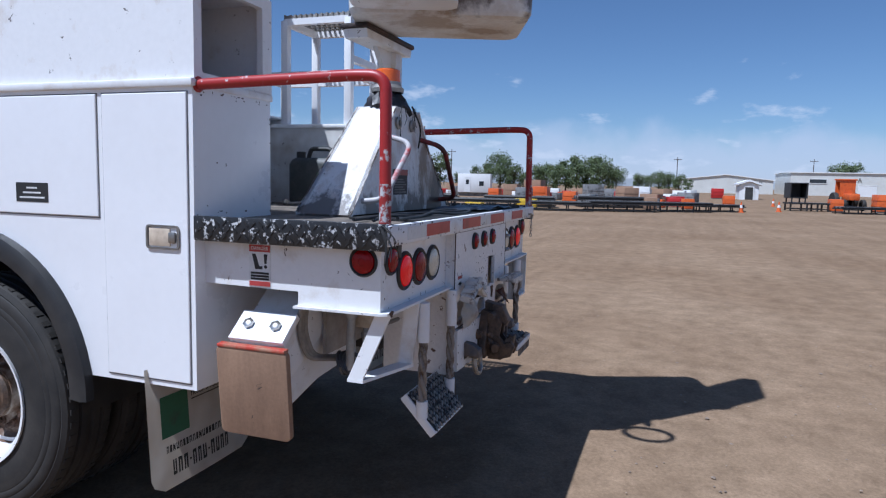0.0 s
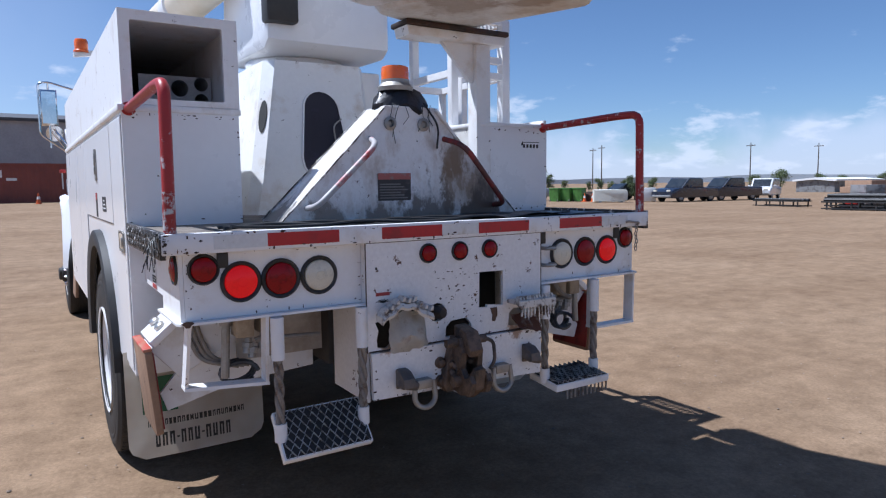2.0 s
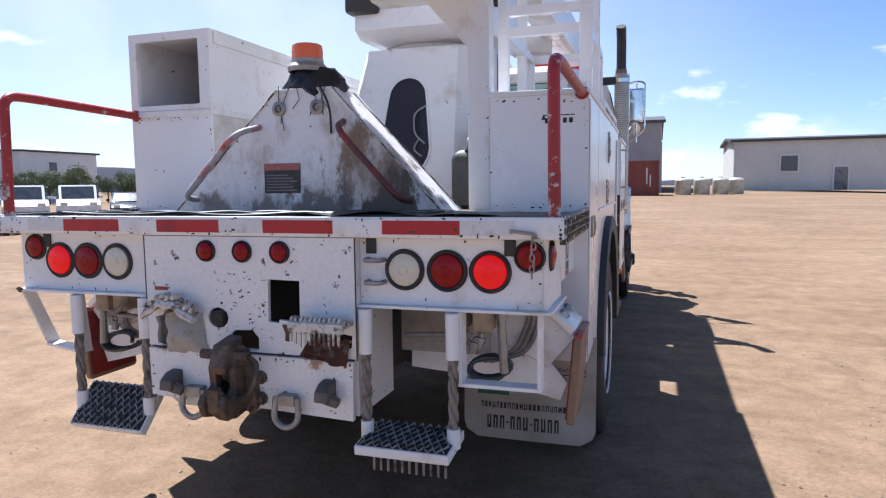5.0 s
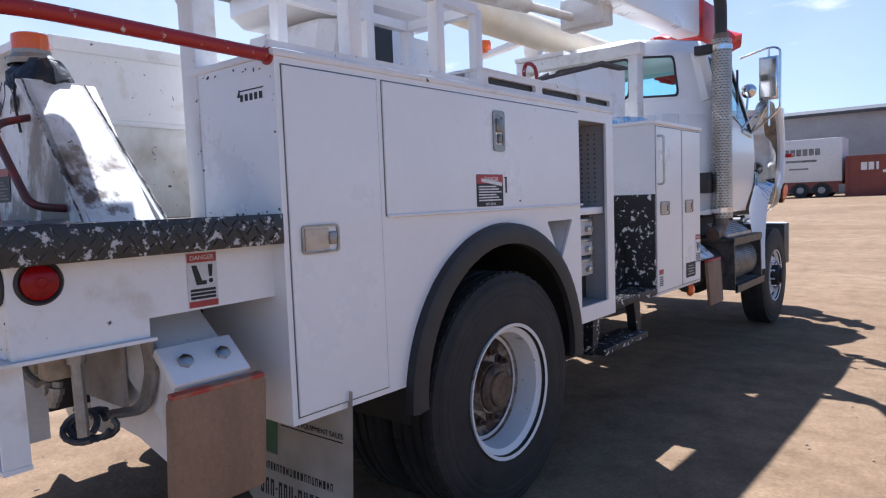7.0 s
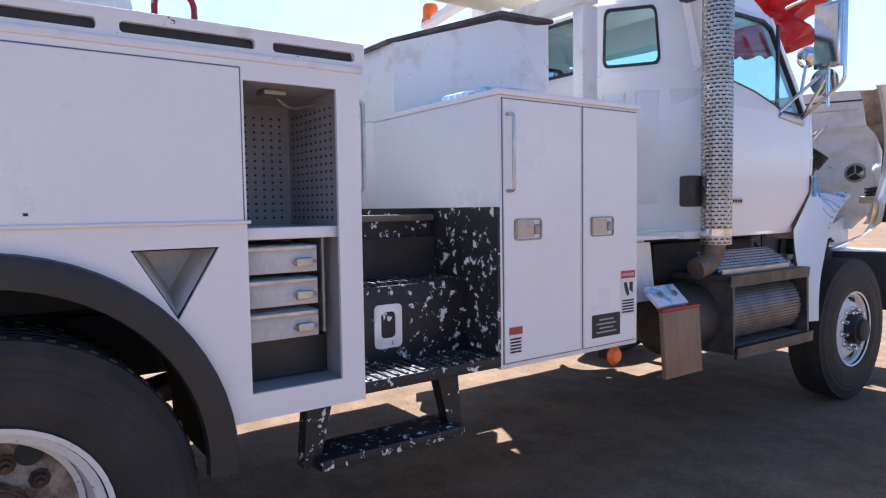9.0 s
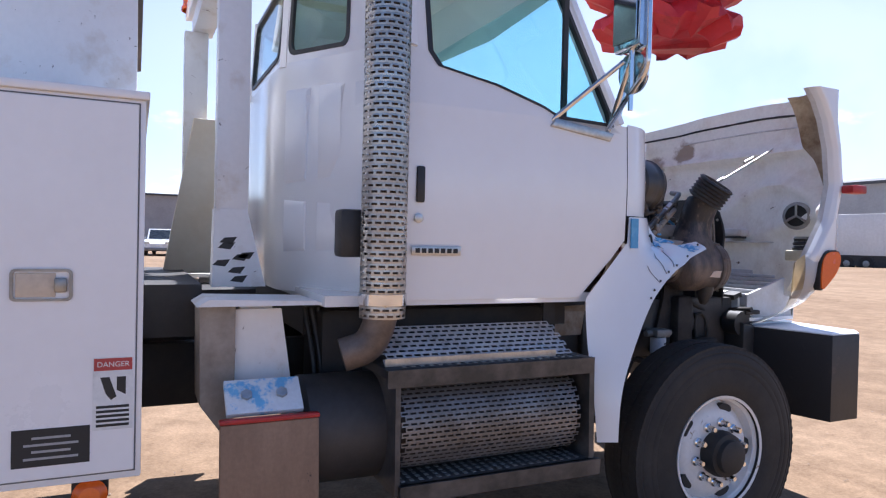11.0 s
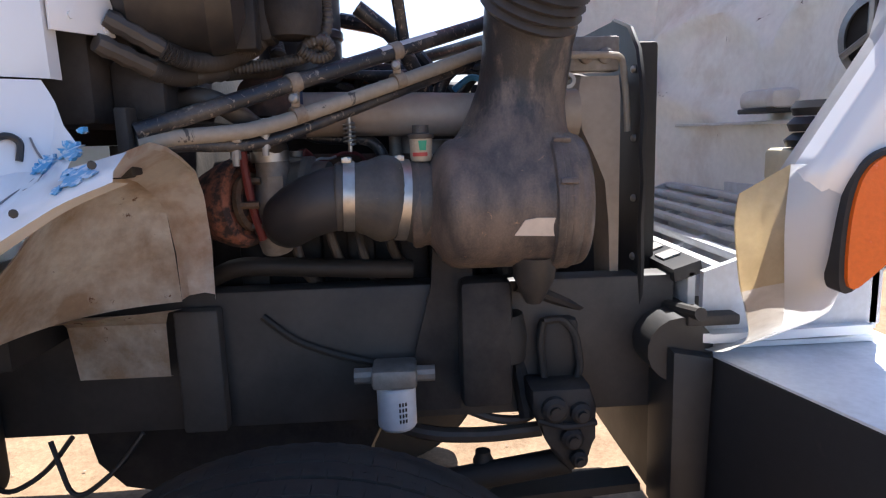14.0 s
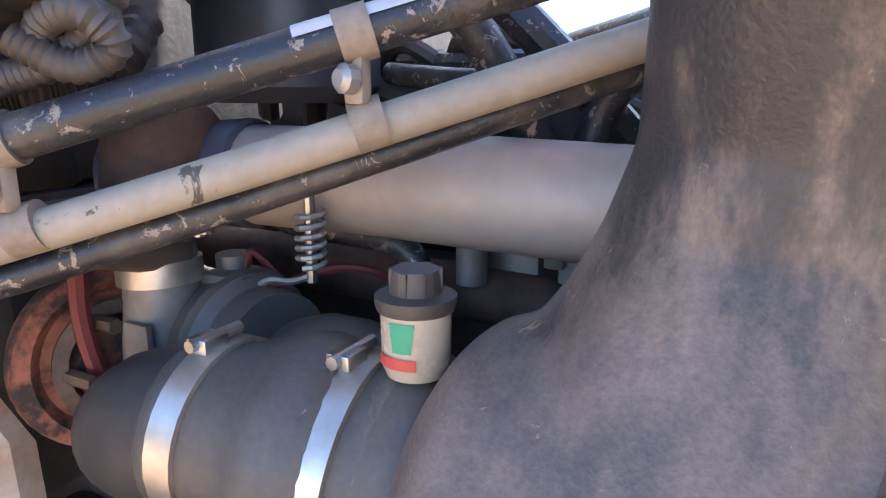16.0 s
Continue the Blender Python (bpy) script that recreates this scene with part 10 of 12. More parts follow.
for u, v, r in ((7.705, 0.905, 0.030), (7.765, 0.895, 0.024), (7.745, 0.835, 0.026), (7.76, 0.785, 0.020)):
    lathe(bm, [(r, -0.02), (r, 0.012), (r * 0.7, 0.020), (r * 0.45, 0.020), (r * 0.45, 0.030), (0, 0.030)], (0.588, u, v), (1, 0, 0), 14)
tube(bm, fillet([(0.58, 7.67, 0.875), (0.60, 7.73, 0.865), (0.59, 7.80, 0.87)], 0.02), 0.008, 8)
cyl(bm, (0.5, 7.66, 0.85), (0.36, 7.60, 1.3), 0.02, 10)
cyl(bm, (0.48, 7.64, 1.17), (0.44, 7.95, 1.04), 0.016, 10)
part("steering_gear", bm, ENGINE, truck, "dark cast steering gear and arm")
bm = B()
cyl(bm, (0.45, 7.24, 0.635), (0.50, 7.76, 0.735), 0.032, 14)
lathe(bm, [(0.024, -0.05), (0.026, 0.02), (0.019, 0.036), (0.019, 0.045), (0, 0.047)], (0.46, 7.555, 0.705), (0, 0, 1), 14)
part("drag_link", bm, FRAME, truck, "black steering drag link")
bm = B()
tube(bm, fillet([(0.42, 7.30, 0.83), (0.45, 7.42, 0.795), (0.45, 7.56, 0.785), (0.46, 7.70, 0.80)], 0.06), 0.019, 10)
tube(bm, fillet([(0.43, 7.44, 0.90), (0.45, 7.50, 0.865), (0.45, 7.585, 0.825), (0.45, 7.66, 0.82), (0.47, 7.70, 0.86)], 0.04), 0.012, 8)
part("steering_hose", bm, DUSTYBLK, truck)
bm = B()
loft(bm, [[(x, y0 + (0.03 if abs(x) > 0.3 else 0), z) for x, z in ((-0.40, 0.90), (-0.38, z1 + 0.04), (-0.30, z1), (0.34, z1), (0.42, z1 + 0.04), (0.44, 0.90))] for y0, z1 in ((6.56, 0.80), (6.58, 0.71), (6.64, 0.645), (6.74, 0.625), (7.10, 0.625), (7.22, 0.66), (7.28, 0.78))], cap=True)
part("oil_pan", bm, ENGINE, truck, "oily black oil pan")
bm = B()
for k in range(2):
    y = 6.40 + k * 0.16
    tube(bm, fillet([(0.52, y, 0.86), (0.55, y + 0.05, 0.74 - 0.02 * k), (0.52, y + 0.14, 0.78), (0.5, y + 0.2, 0.86)], 0.05), 0.006, 6)
part("brake_line", bm, BLACK, truck)

# second layer of lines, plugs and castings round the turbocharger and behind the hoses
random.seed(33)
bm = B()
for p, q in (((0.60, 7.110, 1.515), (0.598, 7.110, 1.565)), ((0.575, 7.128, 1.520), (0.573, 7.128, 1.57)), ((0.50, 7.150, 1.522), (0.498, 7.150, 1.57)), ((0.515, 7.175, 1.53), (0.513, 7.175, 1.57))):
    cyl(bm, p, q, 0.0065, 8)
    cyl(bm, (p[0], p[1], p[2] + 0.014), (p[0], p[1], p[2] + 0.028), 0.0125, 6)
    cyl(bm, (p[0], p[1], p[2] + 0.030), (p[0], p[1], p[2] + 0.034), 0.016, 12)
part("flange_stud", bm, STEEL, truck, "pale steel flange studs and nuts")
bm = B()
prism(bm, [(0.45, 7.05), (0.60, 7.06), (0.615, 7.12), (0.57, 7.16), (0.47, 7.16)], "z", 1.548, 1.562, bev=0.003)
tube(bm, [(0.51, 7.10, 1.56), (0.50, 7.10, 1.60), (0.48, 7.09, 1.63)], 0.05, 20, radii=[0.046, 0.05, 0.056])
part("turbo_flange", bm, RUST, truck, "rusty turbocharger outlet flange")
bm = B()
box(bm, 0.26, 0.33, 7.36, 7.43, 1.40, 1.53, 0.008)
box(bm, 0.27, 0.34, 7.45, 7.53, 1.38, 1.51, 0.008)
box(bm, 0.29, 0.35, 7.44, 7.46, 1.49, 1.53, 0.004)
cyl(bm, (0.36, 7.37, 1.47), (0.36, 7.37, 1.54), 0.016, 12)
part("valve_cover_block", bm, CAST, truck, "grey casting below the charge pipe")
bm = B()
for k in range(9):
    y = 7.0 + 0.09 * k
    p = Vector((0.20 + 0.05 * random.random(), y, 1.60 + 0.04 * random.random()))
    pts = [p, p + Vector((0.06, 0.05, 0.05 + 0.06 * random.random())), p + Vector((0.02, 0.14, 0.06 * random.random())), p + Vector((-0.10, 0.24, 0.05 * random.random()))]
    tube(bm, fillet(pts, 0.05, 5), random.choice((0.007, 0.011, 0.016)), 8)
part("engine_harness", bm, DUSTYBLK, truck)["kind"] = "stuff"
bm = B()
tube(bm, fillet([(0.40, 7.62, 1.735), (0.30, 7.60, 1.745), (0.15, 7.52, 1.74), (0.0, 7.35, 1.72)], 0.05), 0.016, 12)
tube(bm, fillet([(0.46, 7.30, 1.80), (0.44, 7.38, 1.74), (0.41, 7.43, 1.66), (0.36, 7.45, 1.58)], 0.05), 0.017, 12)
tube(bm, fillet([(0.34, 7.47, 1.58), (0.335, 7.49, 1.66), (0.36, 7.56, 1.70), (0.33, 7.66, 1.72)], 0.05), 0.016, 12)
tube(bm, fillet([(0.30, 7.24, 1.675), (0.33, 7.36, 1.665), (0.34, 7.50, 1.67)], 0.05), 0.012, 12)
part("coolant_hose", bm, HOSE, truck, "dusty grey coolant hoses")
bm = tube(B(), fillet([(0.30, 7.52, 1.63), (0.33, 7.56, 1.66), (0.36, 7.60, 1.64), (0.34, 7.66, 1.62)], 0.02), 0.008, 8)
part("blue_plug_lead", bm, BLUE, truck)
bm = B()
lathe(bm, [(0.09, 0), (0.115, 0.004), (0.12, 0.018), (0.10, 0.03), (0, 0.03)], (0.12, 7.22, 1.668), (0.06, 0, 1), 28)
part("orange_lid", bm, mat("dirty_orange_paint", (0.36, 0.12, 0.05), 0.6, col2=(0.2, 0.09, 0.05), cover=0.45, scale=12), truck, "dirty orange lid on the far side")
bm = B()
lathe(bm, [(0.116, 0.012), (0.128, 0.012), (0.128, 0.020), (0.116, 0.020)], (0.12, 7.22, 1.668), (0.06, 0, 1), 28, True)
part("lid_ring", bm, GALV, truck)
# corrugated conduit coiled beside the canister
def ribbed(pts, r):
    dense = []
    pts = fillet(pts, 0.03, 8)
    for a, b in zip(pts, pts[1:]):
        k = max(1, int((b - a).length / 0.003))
        dense += [a + (b - a) * i / k for i in range(k)]
    return tube(B(), dense, r, 10, radii=[r * (1.0 + (0.10 if i % 2 else -0.08)) for i in range(len(dense))])
for pts in ([(0.70, 7.02, 1.655), (0.69, 7.08, 1.652), (0.672, 7.16, 1.662), (0.658, 7.215, 1.675), (0.645, 7.24, 1.70), (0.63, 7.255, 1.74), (0.62, 7.25, 1.80)], [(0.655, 7.20, 1.668), (0.67, 7.215, 1.70), (0.665, 7.25, 1.708), (0.645, 7.262, 1.685), (0.66, 7.235, 1.668), (0.68, 7.20, 1.69)]):
    part("conduit_loop", ribbed(pts, 0.011), DUSTYBLK, truck, "dusty ribbed conduit")
# frame-side clutter seen above the tyre
bm = B()
tube(bm, fillet([(0.479, 7.05, 1.12), (0.487, 7.12, 1.06), (0.485, 7.22, 1.02), (0.49, 7.30, 1.0)], 0.04), 0.009, 8)
lathe(bm, [(0, -0.06), (0.055, -0.06), (0.06, 0), (0.05, 0.05), (0, 0.055)], (0.50, 7.60, 1.06), (0, 0, 1), 18)
tube(bm, fillet([(0.42, 6.92, 1.20), (0.47, 7.0, 1.24), (0.45, 7.25, 1.22), (0.44, 7.40, 1.21)], 0.05), 0.022, 12)
part("frame_line", bm, FRAME, truck)
bm = B()
for k, (y, z) in enumerate(((7.20, 1.30), (7.27, 1.27), (7.33, 1.31), (7.12, 1.27))):
    tube(bm, fillet([(0.40, y, z + 0.06), (0.44, y + 0.01, z), (0.43, y + 0.03, z - 0.07), (0.38, y + 0.05, z - 0.10)], 0.03), 0.012, 10)
part("oil_line", bm, DUSTYBLK, truck)

bm = B()
box(bm, 0.83, 0.875, 6.932, 6.952, 1.47, 1.58, 0.003)
box(bm, 0.83, 0.875, 6.87, 6.94, 1.466, 1.474, 0.002)
part("hose_bracket", bm, FRAME, truck, "small dark hose bracket at the cowl")

# ---- ground ----
def ground_material():
    m = bpy.data.materials.new("packed_dirt")
    m.use_nodes = True
    n, l = m.node_tree.nodes, m.node_tree.links
    p = n["Principled BSDF"]
    tc = n.new("ShaderNodeTexCoord")
    def nz(scale, det, ro=0.6):
        t = n.new("ShaderNodeTexNoise")
        t.inputs["Scale"].default_value, t.inputs["Detail"].default_value, t.inputs["Roughness"].default_value = scale, det, ro
        l.new(tc.outputs["Object"], t.inputs["Vector"])
        return t
    a, b, c = nz(0.25, 6), nz(3.5, 8, 0.7), nz(45, 5, 0.7)
    # long faint wheel tracks
    mp = n.new("ShaderNodeMapping")
    mp.inputs["Rotation"].default_value = (0, 0, 0.5)
    mp.inputs["Scale"].default_value = (0.10, 1.7, 1.0)
    tk = nz(1.0, 4, 0.6)
    l.new(tc.outputs["Object"], mp.inputs["Vector"])
    l.new(mp.outputs["Vector"], tk.inputs["Vector"])
    def ramp(src, p0, c0, p1, c1):
        r = n.new("ShaderNodeValToRGB")
        r.color_ramp.elements[0].position, r.color_ramp.elements[1].position = p0, p1
        r.color_ramp.elements[0].color, r.color_ramp.elements[1].color = (*c0, 1), (*c1, 1)
        l.new(src.outputs["Fac"], r.inputs["Fac"])
        return r
    r1 = ramp(a, 0.35, (0.236, 0.158, 0.096), 0.66, (0.304, 0.214, 0.136))
    r2 = ramp(b, 0.30, (0.66, 0.64, 0.62), 0.70, (1.12, 1.12, 1.12))
    r3 = ramp(c, 0.30, (0.74, 0.73, 0.72), 0.72, (1.14, 1.14, 1.14))
    x = None
    col = r1.outputs["Color"]
    r4 = ramp(tk, 0.32, (0.89, 0.88, 0.87), 0.64, (1.05, 1.05, 1.05))
    for r in (r2, r3, r4):
        mx = n.new("ShaderNodeMix")
        mx.data_type, mx.blend_type = "RGBA", "MULTIPLY"
        mx.inputs["Factor"].default_value = 1
        l.new(col, mx.inputs["A"])
        l.new(r.outputs["Color"], mx.inputs["B"])
        col = mx.outputs["Result"]
    l.new(col, p.inputs["Base Color"])
    p.inputs["Roughness"].default_value = 0.95
    p.inputs["Specular IOR Level"].default_value = 0.15
    add = n.new("ShaderNodeMath")
    add.operation = "MULTIPLY_ADD"
    add.inputs[1].default_value = 0.25
    l.new(c.outputs["Fac"], add.inputs[0])
    l.new(b.outputs["Fac"], add.inputs[2])
    bp = n.new("ShaderNodeBump")
    bp.inputs["Strength"].default_value, bp.inputs["Distance"].default_value = 0.55, 0.03
    l.new(add.outputs["Value"], bp.inputs["Height"])
    l.new(bp.outputs["Normal"], p.inputs["Normal"])
    return m


DIRT = ground_material()
def rise(x, y):
    """The yard climbs a little towards the sheds ahead of the truck."""
    return 0.02 * min(65.0, max(0.0, y - 15.0)) * math.exp(-(x / 27.0) ** 2)


bm = B()
near, N = 14.0, 130
grid = {}
for i in range(N + 1):
    for j in range(N + 1):
        x, y = -near + 2 * near * i / N, 3 - near + 2 * near * j / N
        f = min(1, (1 - max(abs(x), abs(y - 3)) / near) * 6)
        h = 0.012 * f * (noise.fractal(Vector((x * 0.9, y * 0.9, 0)), 1.0, 2.0, 4) - 0.2) + 0.004 * f * noise.noise(Vector((x * 6, y * 6, 3)))
        grid[i, j] = bm.verts.new((x, y, h - 0.004))
for i in range(N):
    for j in range(N):
        bm.faces.new((grid[i, j], grid[i + 1, j], grid[i + 1, j + 1], grid[i, j + 1]))
far = 1500
ring = [grid[i, 0] for i in range(N + 1)] + [grid[N, j] for j in range(1, N + 1)] + [grid[i, N] for i in range(N - 1, -1, -1)] + [grid[0, j] for j in range(N - 1, 0, -1)]
for dist in (18, 24, 32, 42, 54, 68, 84, 110, 180, 400, far):
    outer = []
    for v in ring:
        d = Vector((v.co.x, v.co.y - 3))
        d = d / max(abs(d.x), abs(d.y)) * dist
        outer.append(bm.verts.new((d.x, d.y + 3, rise(d.x, d.y + 3) if dist < 400 else 0)))
    for i in range(len(ring)):
        j = (i + 1) % len(ring)
        bm.faces.new((ring[i], ring[j], outer[j], outer[i]))
    ring = outer
tagged(part("ground", bm, DIRT), "bare packed tan dirt with loose gravel", "ground", kind="structure")
# loose gravel
random.seed(5)
bm = B()
for k in range(3600):
    x, y = random.uniform(-6, 7.5), random.uniform(-6.5, 12)
    r = random.uniform(0.003, 0.010) * (1.7 if random.random() < 0.06 else 1)
    q = [bm.verts.new((x + r * math.cos(a) * random.uniform(0.7, 1.2), y + r * math.sin(a) * random.uniform(0.7, 1.2), 0.0)) for a in (0, 1.26, 2.5, 3.77, 5.0)]
    t = bm.verts.new((x + r * 0.2, y, r * random.uniform(0.35, 0.6)))
    for i in range(5):
        bm.faces.new((q[i], q[(i + 1) % 5], t))
g = part("gravel", bm, mat("pale_gravel", (0.27, 0.205, 0.15), 0.9, col2=(0.17, 0.13, 0.10), cover=0.5, scale=4), None, smooth=0)
tagged(g, "loose pale gravel scattered on the dirt", "gravel", kind="stuff")

# ---- the yard round the truck ----
CORRUGATED = mat("grey_metal_siding", (0.34, 0.33, 0.33), 0.55, col2=(0.27, 0.26, 0.26), cover=0.45, scale=0.7, grain=8, bump=0.05, soft=0.4)
PALEWALL = mat("pale_siding", (0.62, 0.62, 0.58), 0.6, col2=(0.54, 0.53, 0.49), cover=0.45, scale=0.4, grain=6, bump=0.05, soft=0.4)
WHITEWALL = mat("white_wall", (0.74, 0.74, 0.73), 0.6, col2=(0.66, 0.66, 0.64), cover=0.45, scale=0.3, grain=6, bump=0.05, soft=0.4)
REDBOX = mat("red_brown_container", (0.22, 0.05, 0.03), 0.55, col2=(0.15, 0.04, 0.03), cover=0.45, scale=0.8, grain=14, bump=0.08, soft=0.4)
BLUEBOX = mat("blue_container", (0.03, 0.15, 0.34), 0.5, col2=(0.04, 0.11, 0.24), cover=0.45, scale=0.8, grain=14, bump=0.08, soft=0.4)
ORANGE = mat("orange_paint", (0.62, 0.12, 0.02), 0.45, col2=(0.5, 0.09, 0.02), cover=0.45, scale=3)
YELLOW = mat("yellow_paint", (0.62, 0.42, 0.03), 0.45, col2=(0.5, 0.32, 0.03), cover=0.45, scale=3)
GREYPART = mat("grey_parts", (0.20, 0.20, 0.20), 0.6, col2=(0.10, 0.095, 0.09), cover=0.45, scale=2)
BARK = mat("bark", (0.10, 0.075, 0.055), 0.9, col2=(0.06, 0.045, 0.035), cover=0.5, scale=3, grain=30, bump=0.4)
LEAF = mat("tree_leaves", (0.075, 0.105, 0.038), 0.7, col2=(0.13, 0.165, 0.065), cover=0.5, scale=0.9, grain=9, bump=0, soft=0.4)
ROOF = mat("dark_roof_edge", (0.07, 0.07, 0.075), 0.6)


def shed(name, x0, x1, y0, y1, h, hr, material, label, ridge="x", doors=(), windows=(), z0=0.0, roof=None):
    """A metal shed: four ribbed walls, a shallow gable roof, doors and windows as (wall, from, to, bottom, top)."""
    t = thing(name, label, "building", ((x0 + x1) / 2, (y0 + y1) / 2, z0))
    mid = (y0 + y1) / 2 if ridge == "x" else (x0 + x1) / 2
    for w, a, b in (("south", x0, x1), ("north", x0, x1), ("west", y0, y1), ("east", y0, y1)):
        bm = B()
        k = max(2, int((b - a) / 0.9))
        rows = []
        for i in range(k * 2 + 1):
            u = a + (b - a) * i / (2 * k)
            d = 0.05 if i % 2 else 0.0
            along = ridge == "x"
            top = h
            if (along and w in ("west", "east")) or (not along and w in ("south", "north")):
                half = ((y1 - y0) if along else (x1 - x0)) / 2
                top = h + (hr - h) * max(0.0, 1 - abs(u - mid) / half)
            if w == "south":
                rows.append([(u, y0 - d, z0), (u, y0 - d, z0 + top)])
            elif w == "north":
                rows.append([(u, y1 + d, z0), (u, y1 + d, z0 + top)])
            elif w == "west":
                rows.append([(x0 - d, u, z0), (x0 - d, u, z0 + top)])
            else:
                rows.append([(x1 + d, u, z0), (x1 + d, u, z0 + top)])
        loft(bm, rows, closed=False)
        part("wall", bm, material, t)
    e = 0.35
    if ridge == "x":
        pts = [(y0 - e, h - 0.05), (mid, hr), (y1 + e, h - 0.05), (y1 + e, h + 0.2), (mid, hr + 0.25), (y0 - e, h + 0.2)]
        bm = prism(B(), [(a, b + z0) for a, b in pts], "x", x0 - e, x1 + e)
    else:
        pts = [(x0 - e, h - 0.05), (mid, hr), (x1 + e, h - 0.05), (x1 + e, h + 0.2), (mid, hr + 0.25), (x0 - e, h + 0.2)]
        bm = prism(B(), [(a, b + z0) for a, b in pts], "y", y0 - e, y1 + e)
    part("roof", bm, roof or ROOF, t)
    for kind, items, mt in (("door", doors, None), ("window", windows, FARGLASS)):
        for w, a, b, c, d, *m2 in items:
            bm, fm = B(), B()
            o = 0.09
            if w in ("south", "north"):
                yy = y0 - o if w == "south" else y1 + o
                box(bm, a, b, yy - 0.03, yy + 0.03, z0 + c, z0 + d)
                plate(fm, rect(a - 0.12, b + 0.12, z0 + c - (0.12 if c > 0.3 else 0), z0 + d + 0.12), [rect(a, b, z0 + c, z0 + d)] if c > 0.3 else [rect(a, b, z0 + 0.001, z0 + d)], lambda u, v: (u, yy - 0.06, v), lambda u, v: (u, yy + 0.03, v))
            else:
                xx = x0 - o if w == "west" else x1 + o
                box(bm, xx - 0.03, xx + 0.03, a, b, z0 + c, z0 + d)
                plate(fm, rect(a - 0.12, b + 0.12, z0 + c - (0.12 if c > 0.3 else 0), z0 + d + 0.12), [rect(a, b, z0 + c, z0 + d)] if c > 0.3 else [rect(a, b, z0 + 0.001, z0 + d)], lambda u, v: (xx - 0.06, u, v), lambda u, v: (xx + 0.03, u, v))
            ob = part(kind, bm, m2[0] if m2 else (mt or GREYPART), t)
            part("frame", fm, WHITEWALL, ob)
    return t


def container(x0, y0, length, w, h, z0, material, label, yaw=0.0):
    """A ribbed steel shipping box."""
    t = thing("shipping_container", label, "container", (0, 0, 0))
    for y, s in ((0, -1), (w, 1)):
        bm = B()
        rows = []
        k = int(length / 0.28)
        for i in range(k * 4 + 1):
            u = length * i / (4 * k)
            d = 0.0 if i % 4 in (0, 1) else 0.04
            rows.append([(u, y - s * d, 0.12), (u, y - s * d, h - 0.1)])
        loft(bm, rows, closed=False)
        part("side_panel", bm, material, t)
    for x in (0, length):
        part("end_panel", box(B(), x - 0.03, x + 0.03, 0.05, w - 0.05, 0.12, h - 0.1), material, t)
    part("roof", box(B(), 0, length, 0, w, h - 0.06, h - 0.02), material, t)
    part("floor", box(B(), 0, length, 0, w, 0.02, 0.1), material, t)
    for x in (0, length):
        for y in (0, w):
            part("corner_post", box(B(), x - 0.07, x + 0.07, y - 0.07, y + 0.07, 0, h, 0.01), material, t)
    for y in (0, w):
        for z in (0.06, h - 0.06):
            part("rail", box(B(), 0, length, y - 0.05, y + 0.05, z - 0.06, z + 0.06), material, t)
    for y in (w * 0.3, w * 0.42, w * 0.58, w * 0.7):
        part("lock_bar", cyl(B(), (length + 0.04, y, 0.15), (length + 0.04, y, h - 0.15), 0.02, 6), GALV, t)
    t.matrix_basis = pose(x0, y0, z0, 0, 0, yaw)
    return t


def trailer(x0, y0, length, z0, yaw, label, stripe=None, marks=(), axles=()):
    """A box semitrailer on its wheels."""
    t = thing("semi_trailer", label, "trailer", (0, 0, 0))
    body = part("box_body", box(B(), 0, length, 0, 2.5, 1.1, 4.0, 0.03), WHITEWALL, t)
    part("under_rail", box(B(), 0, length, 0.1, 2.4, 0.9, 1.1), stripe or GREYPART, t)
    if stripe:
        part("skirt", box(B(), 0.2, length - 0.2, 0.02, 0.06, 0.35, 1.1), stripe, t)
    for i in range(int(length / 0.6)):
        part("rib", box(B(), 0.3 + i * 0.6, 0.33 + i * 0.6, -0.012, 0.0, 1.15, 3.95), WHITEWALL, t)
    for x in axles or (length - 1.2, length - 2.5):
        if stripe:
            part("wheel_arch", prism(B(), [(x + 0.68 * math.cos(math.pi * i / 10), 0.36 + 0.68 * math.sin(math.pi * i / 10)) for i in range(11)], "y", 0.002, 0.018), BLACK, t)
        for y in (0.13, 2.37):
            wl2 = part("wheel", lathe(B(), [(0.25, -0.14), (0.5, -0.14), (0.52, -0.08), (0.52, 0.08), (0.5, 0.14), (0.25, 0.14), (0.15, 0.1), (0, 0.1)], (x, y, 0.52), (0, -1 if y < 1 else 1, 0), 20), RUBBER, t)
            part("rim", lathe(B(), [(0.26, 0.12), (0.2, 0.145), (0, 0.145)], (x, y, 0.52), (0, -1 if y < 1 else 1, 0), 16), GALV, wl2)
    for y in (0.4, 2.1):
        part("landing_leg", box(B(), 2.0, 2.12, y - 0.06, y + 0.06, 0.02, 1.0), GREYPART, t)
    for u0, u1, v0, v1, mt in marks:
        part("side_mark", box(B(), u0, u1, -0.018, -0.013, v0, v1), mt, t)
    t.matrix_basis = pose(x0, y0, z0, 0, 0, yaw)
    return t


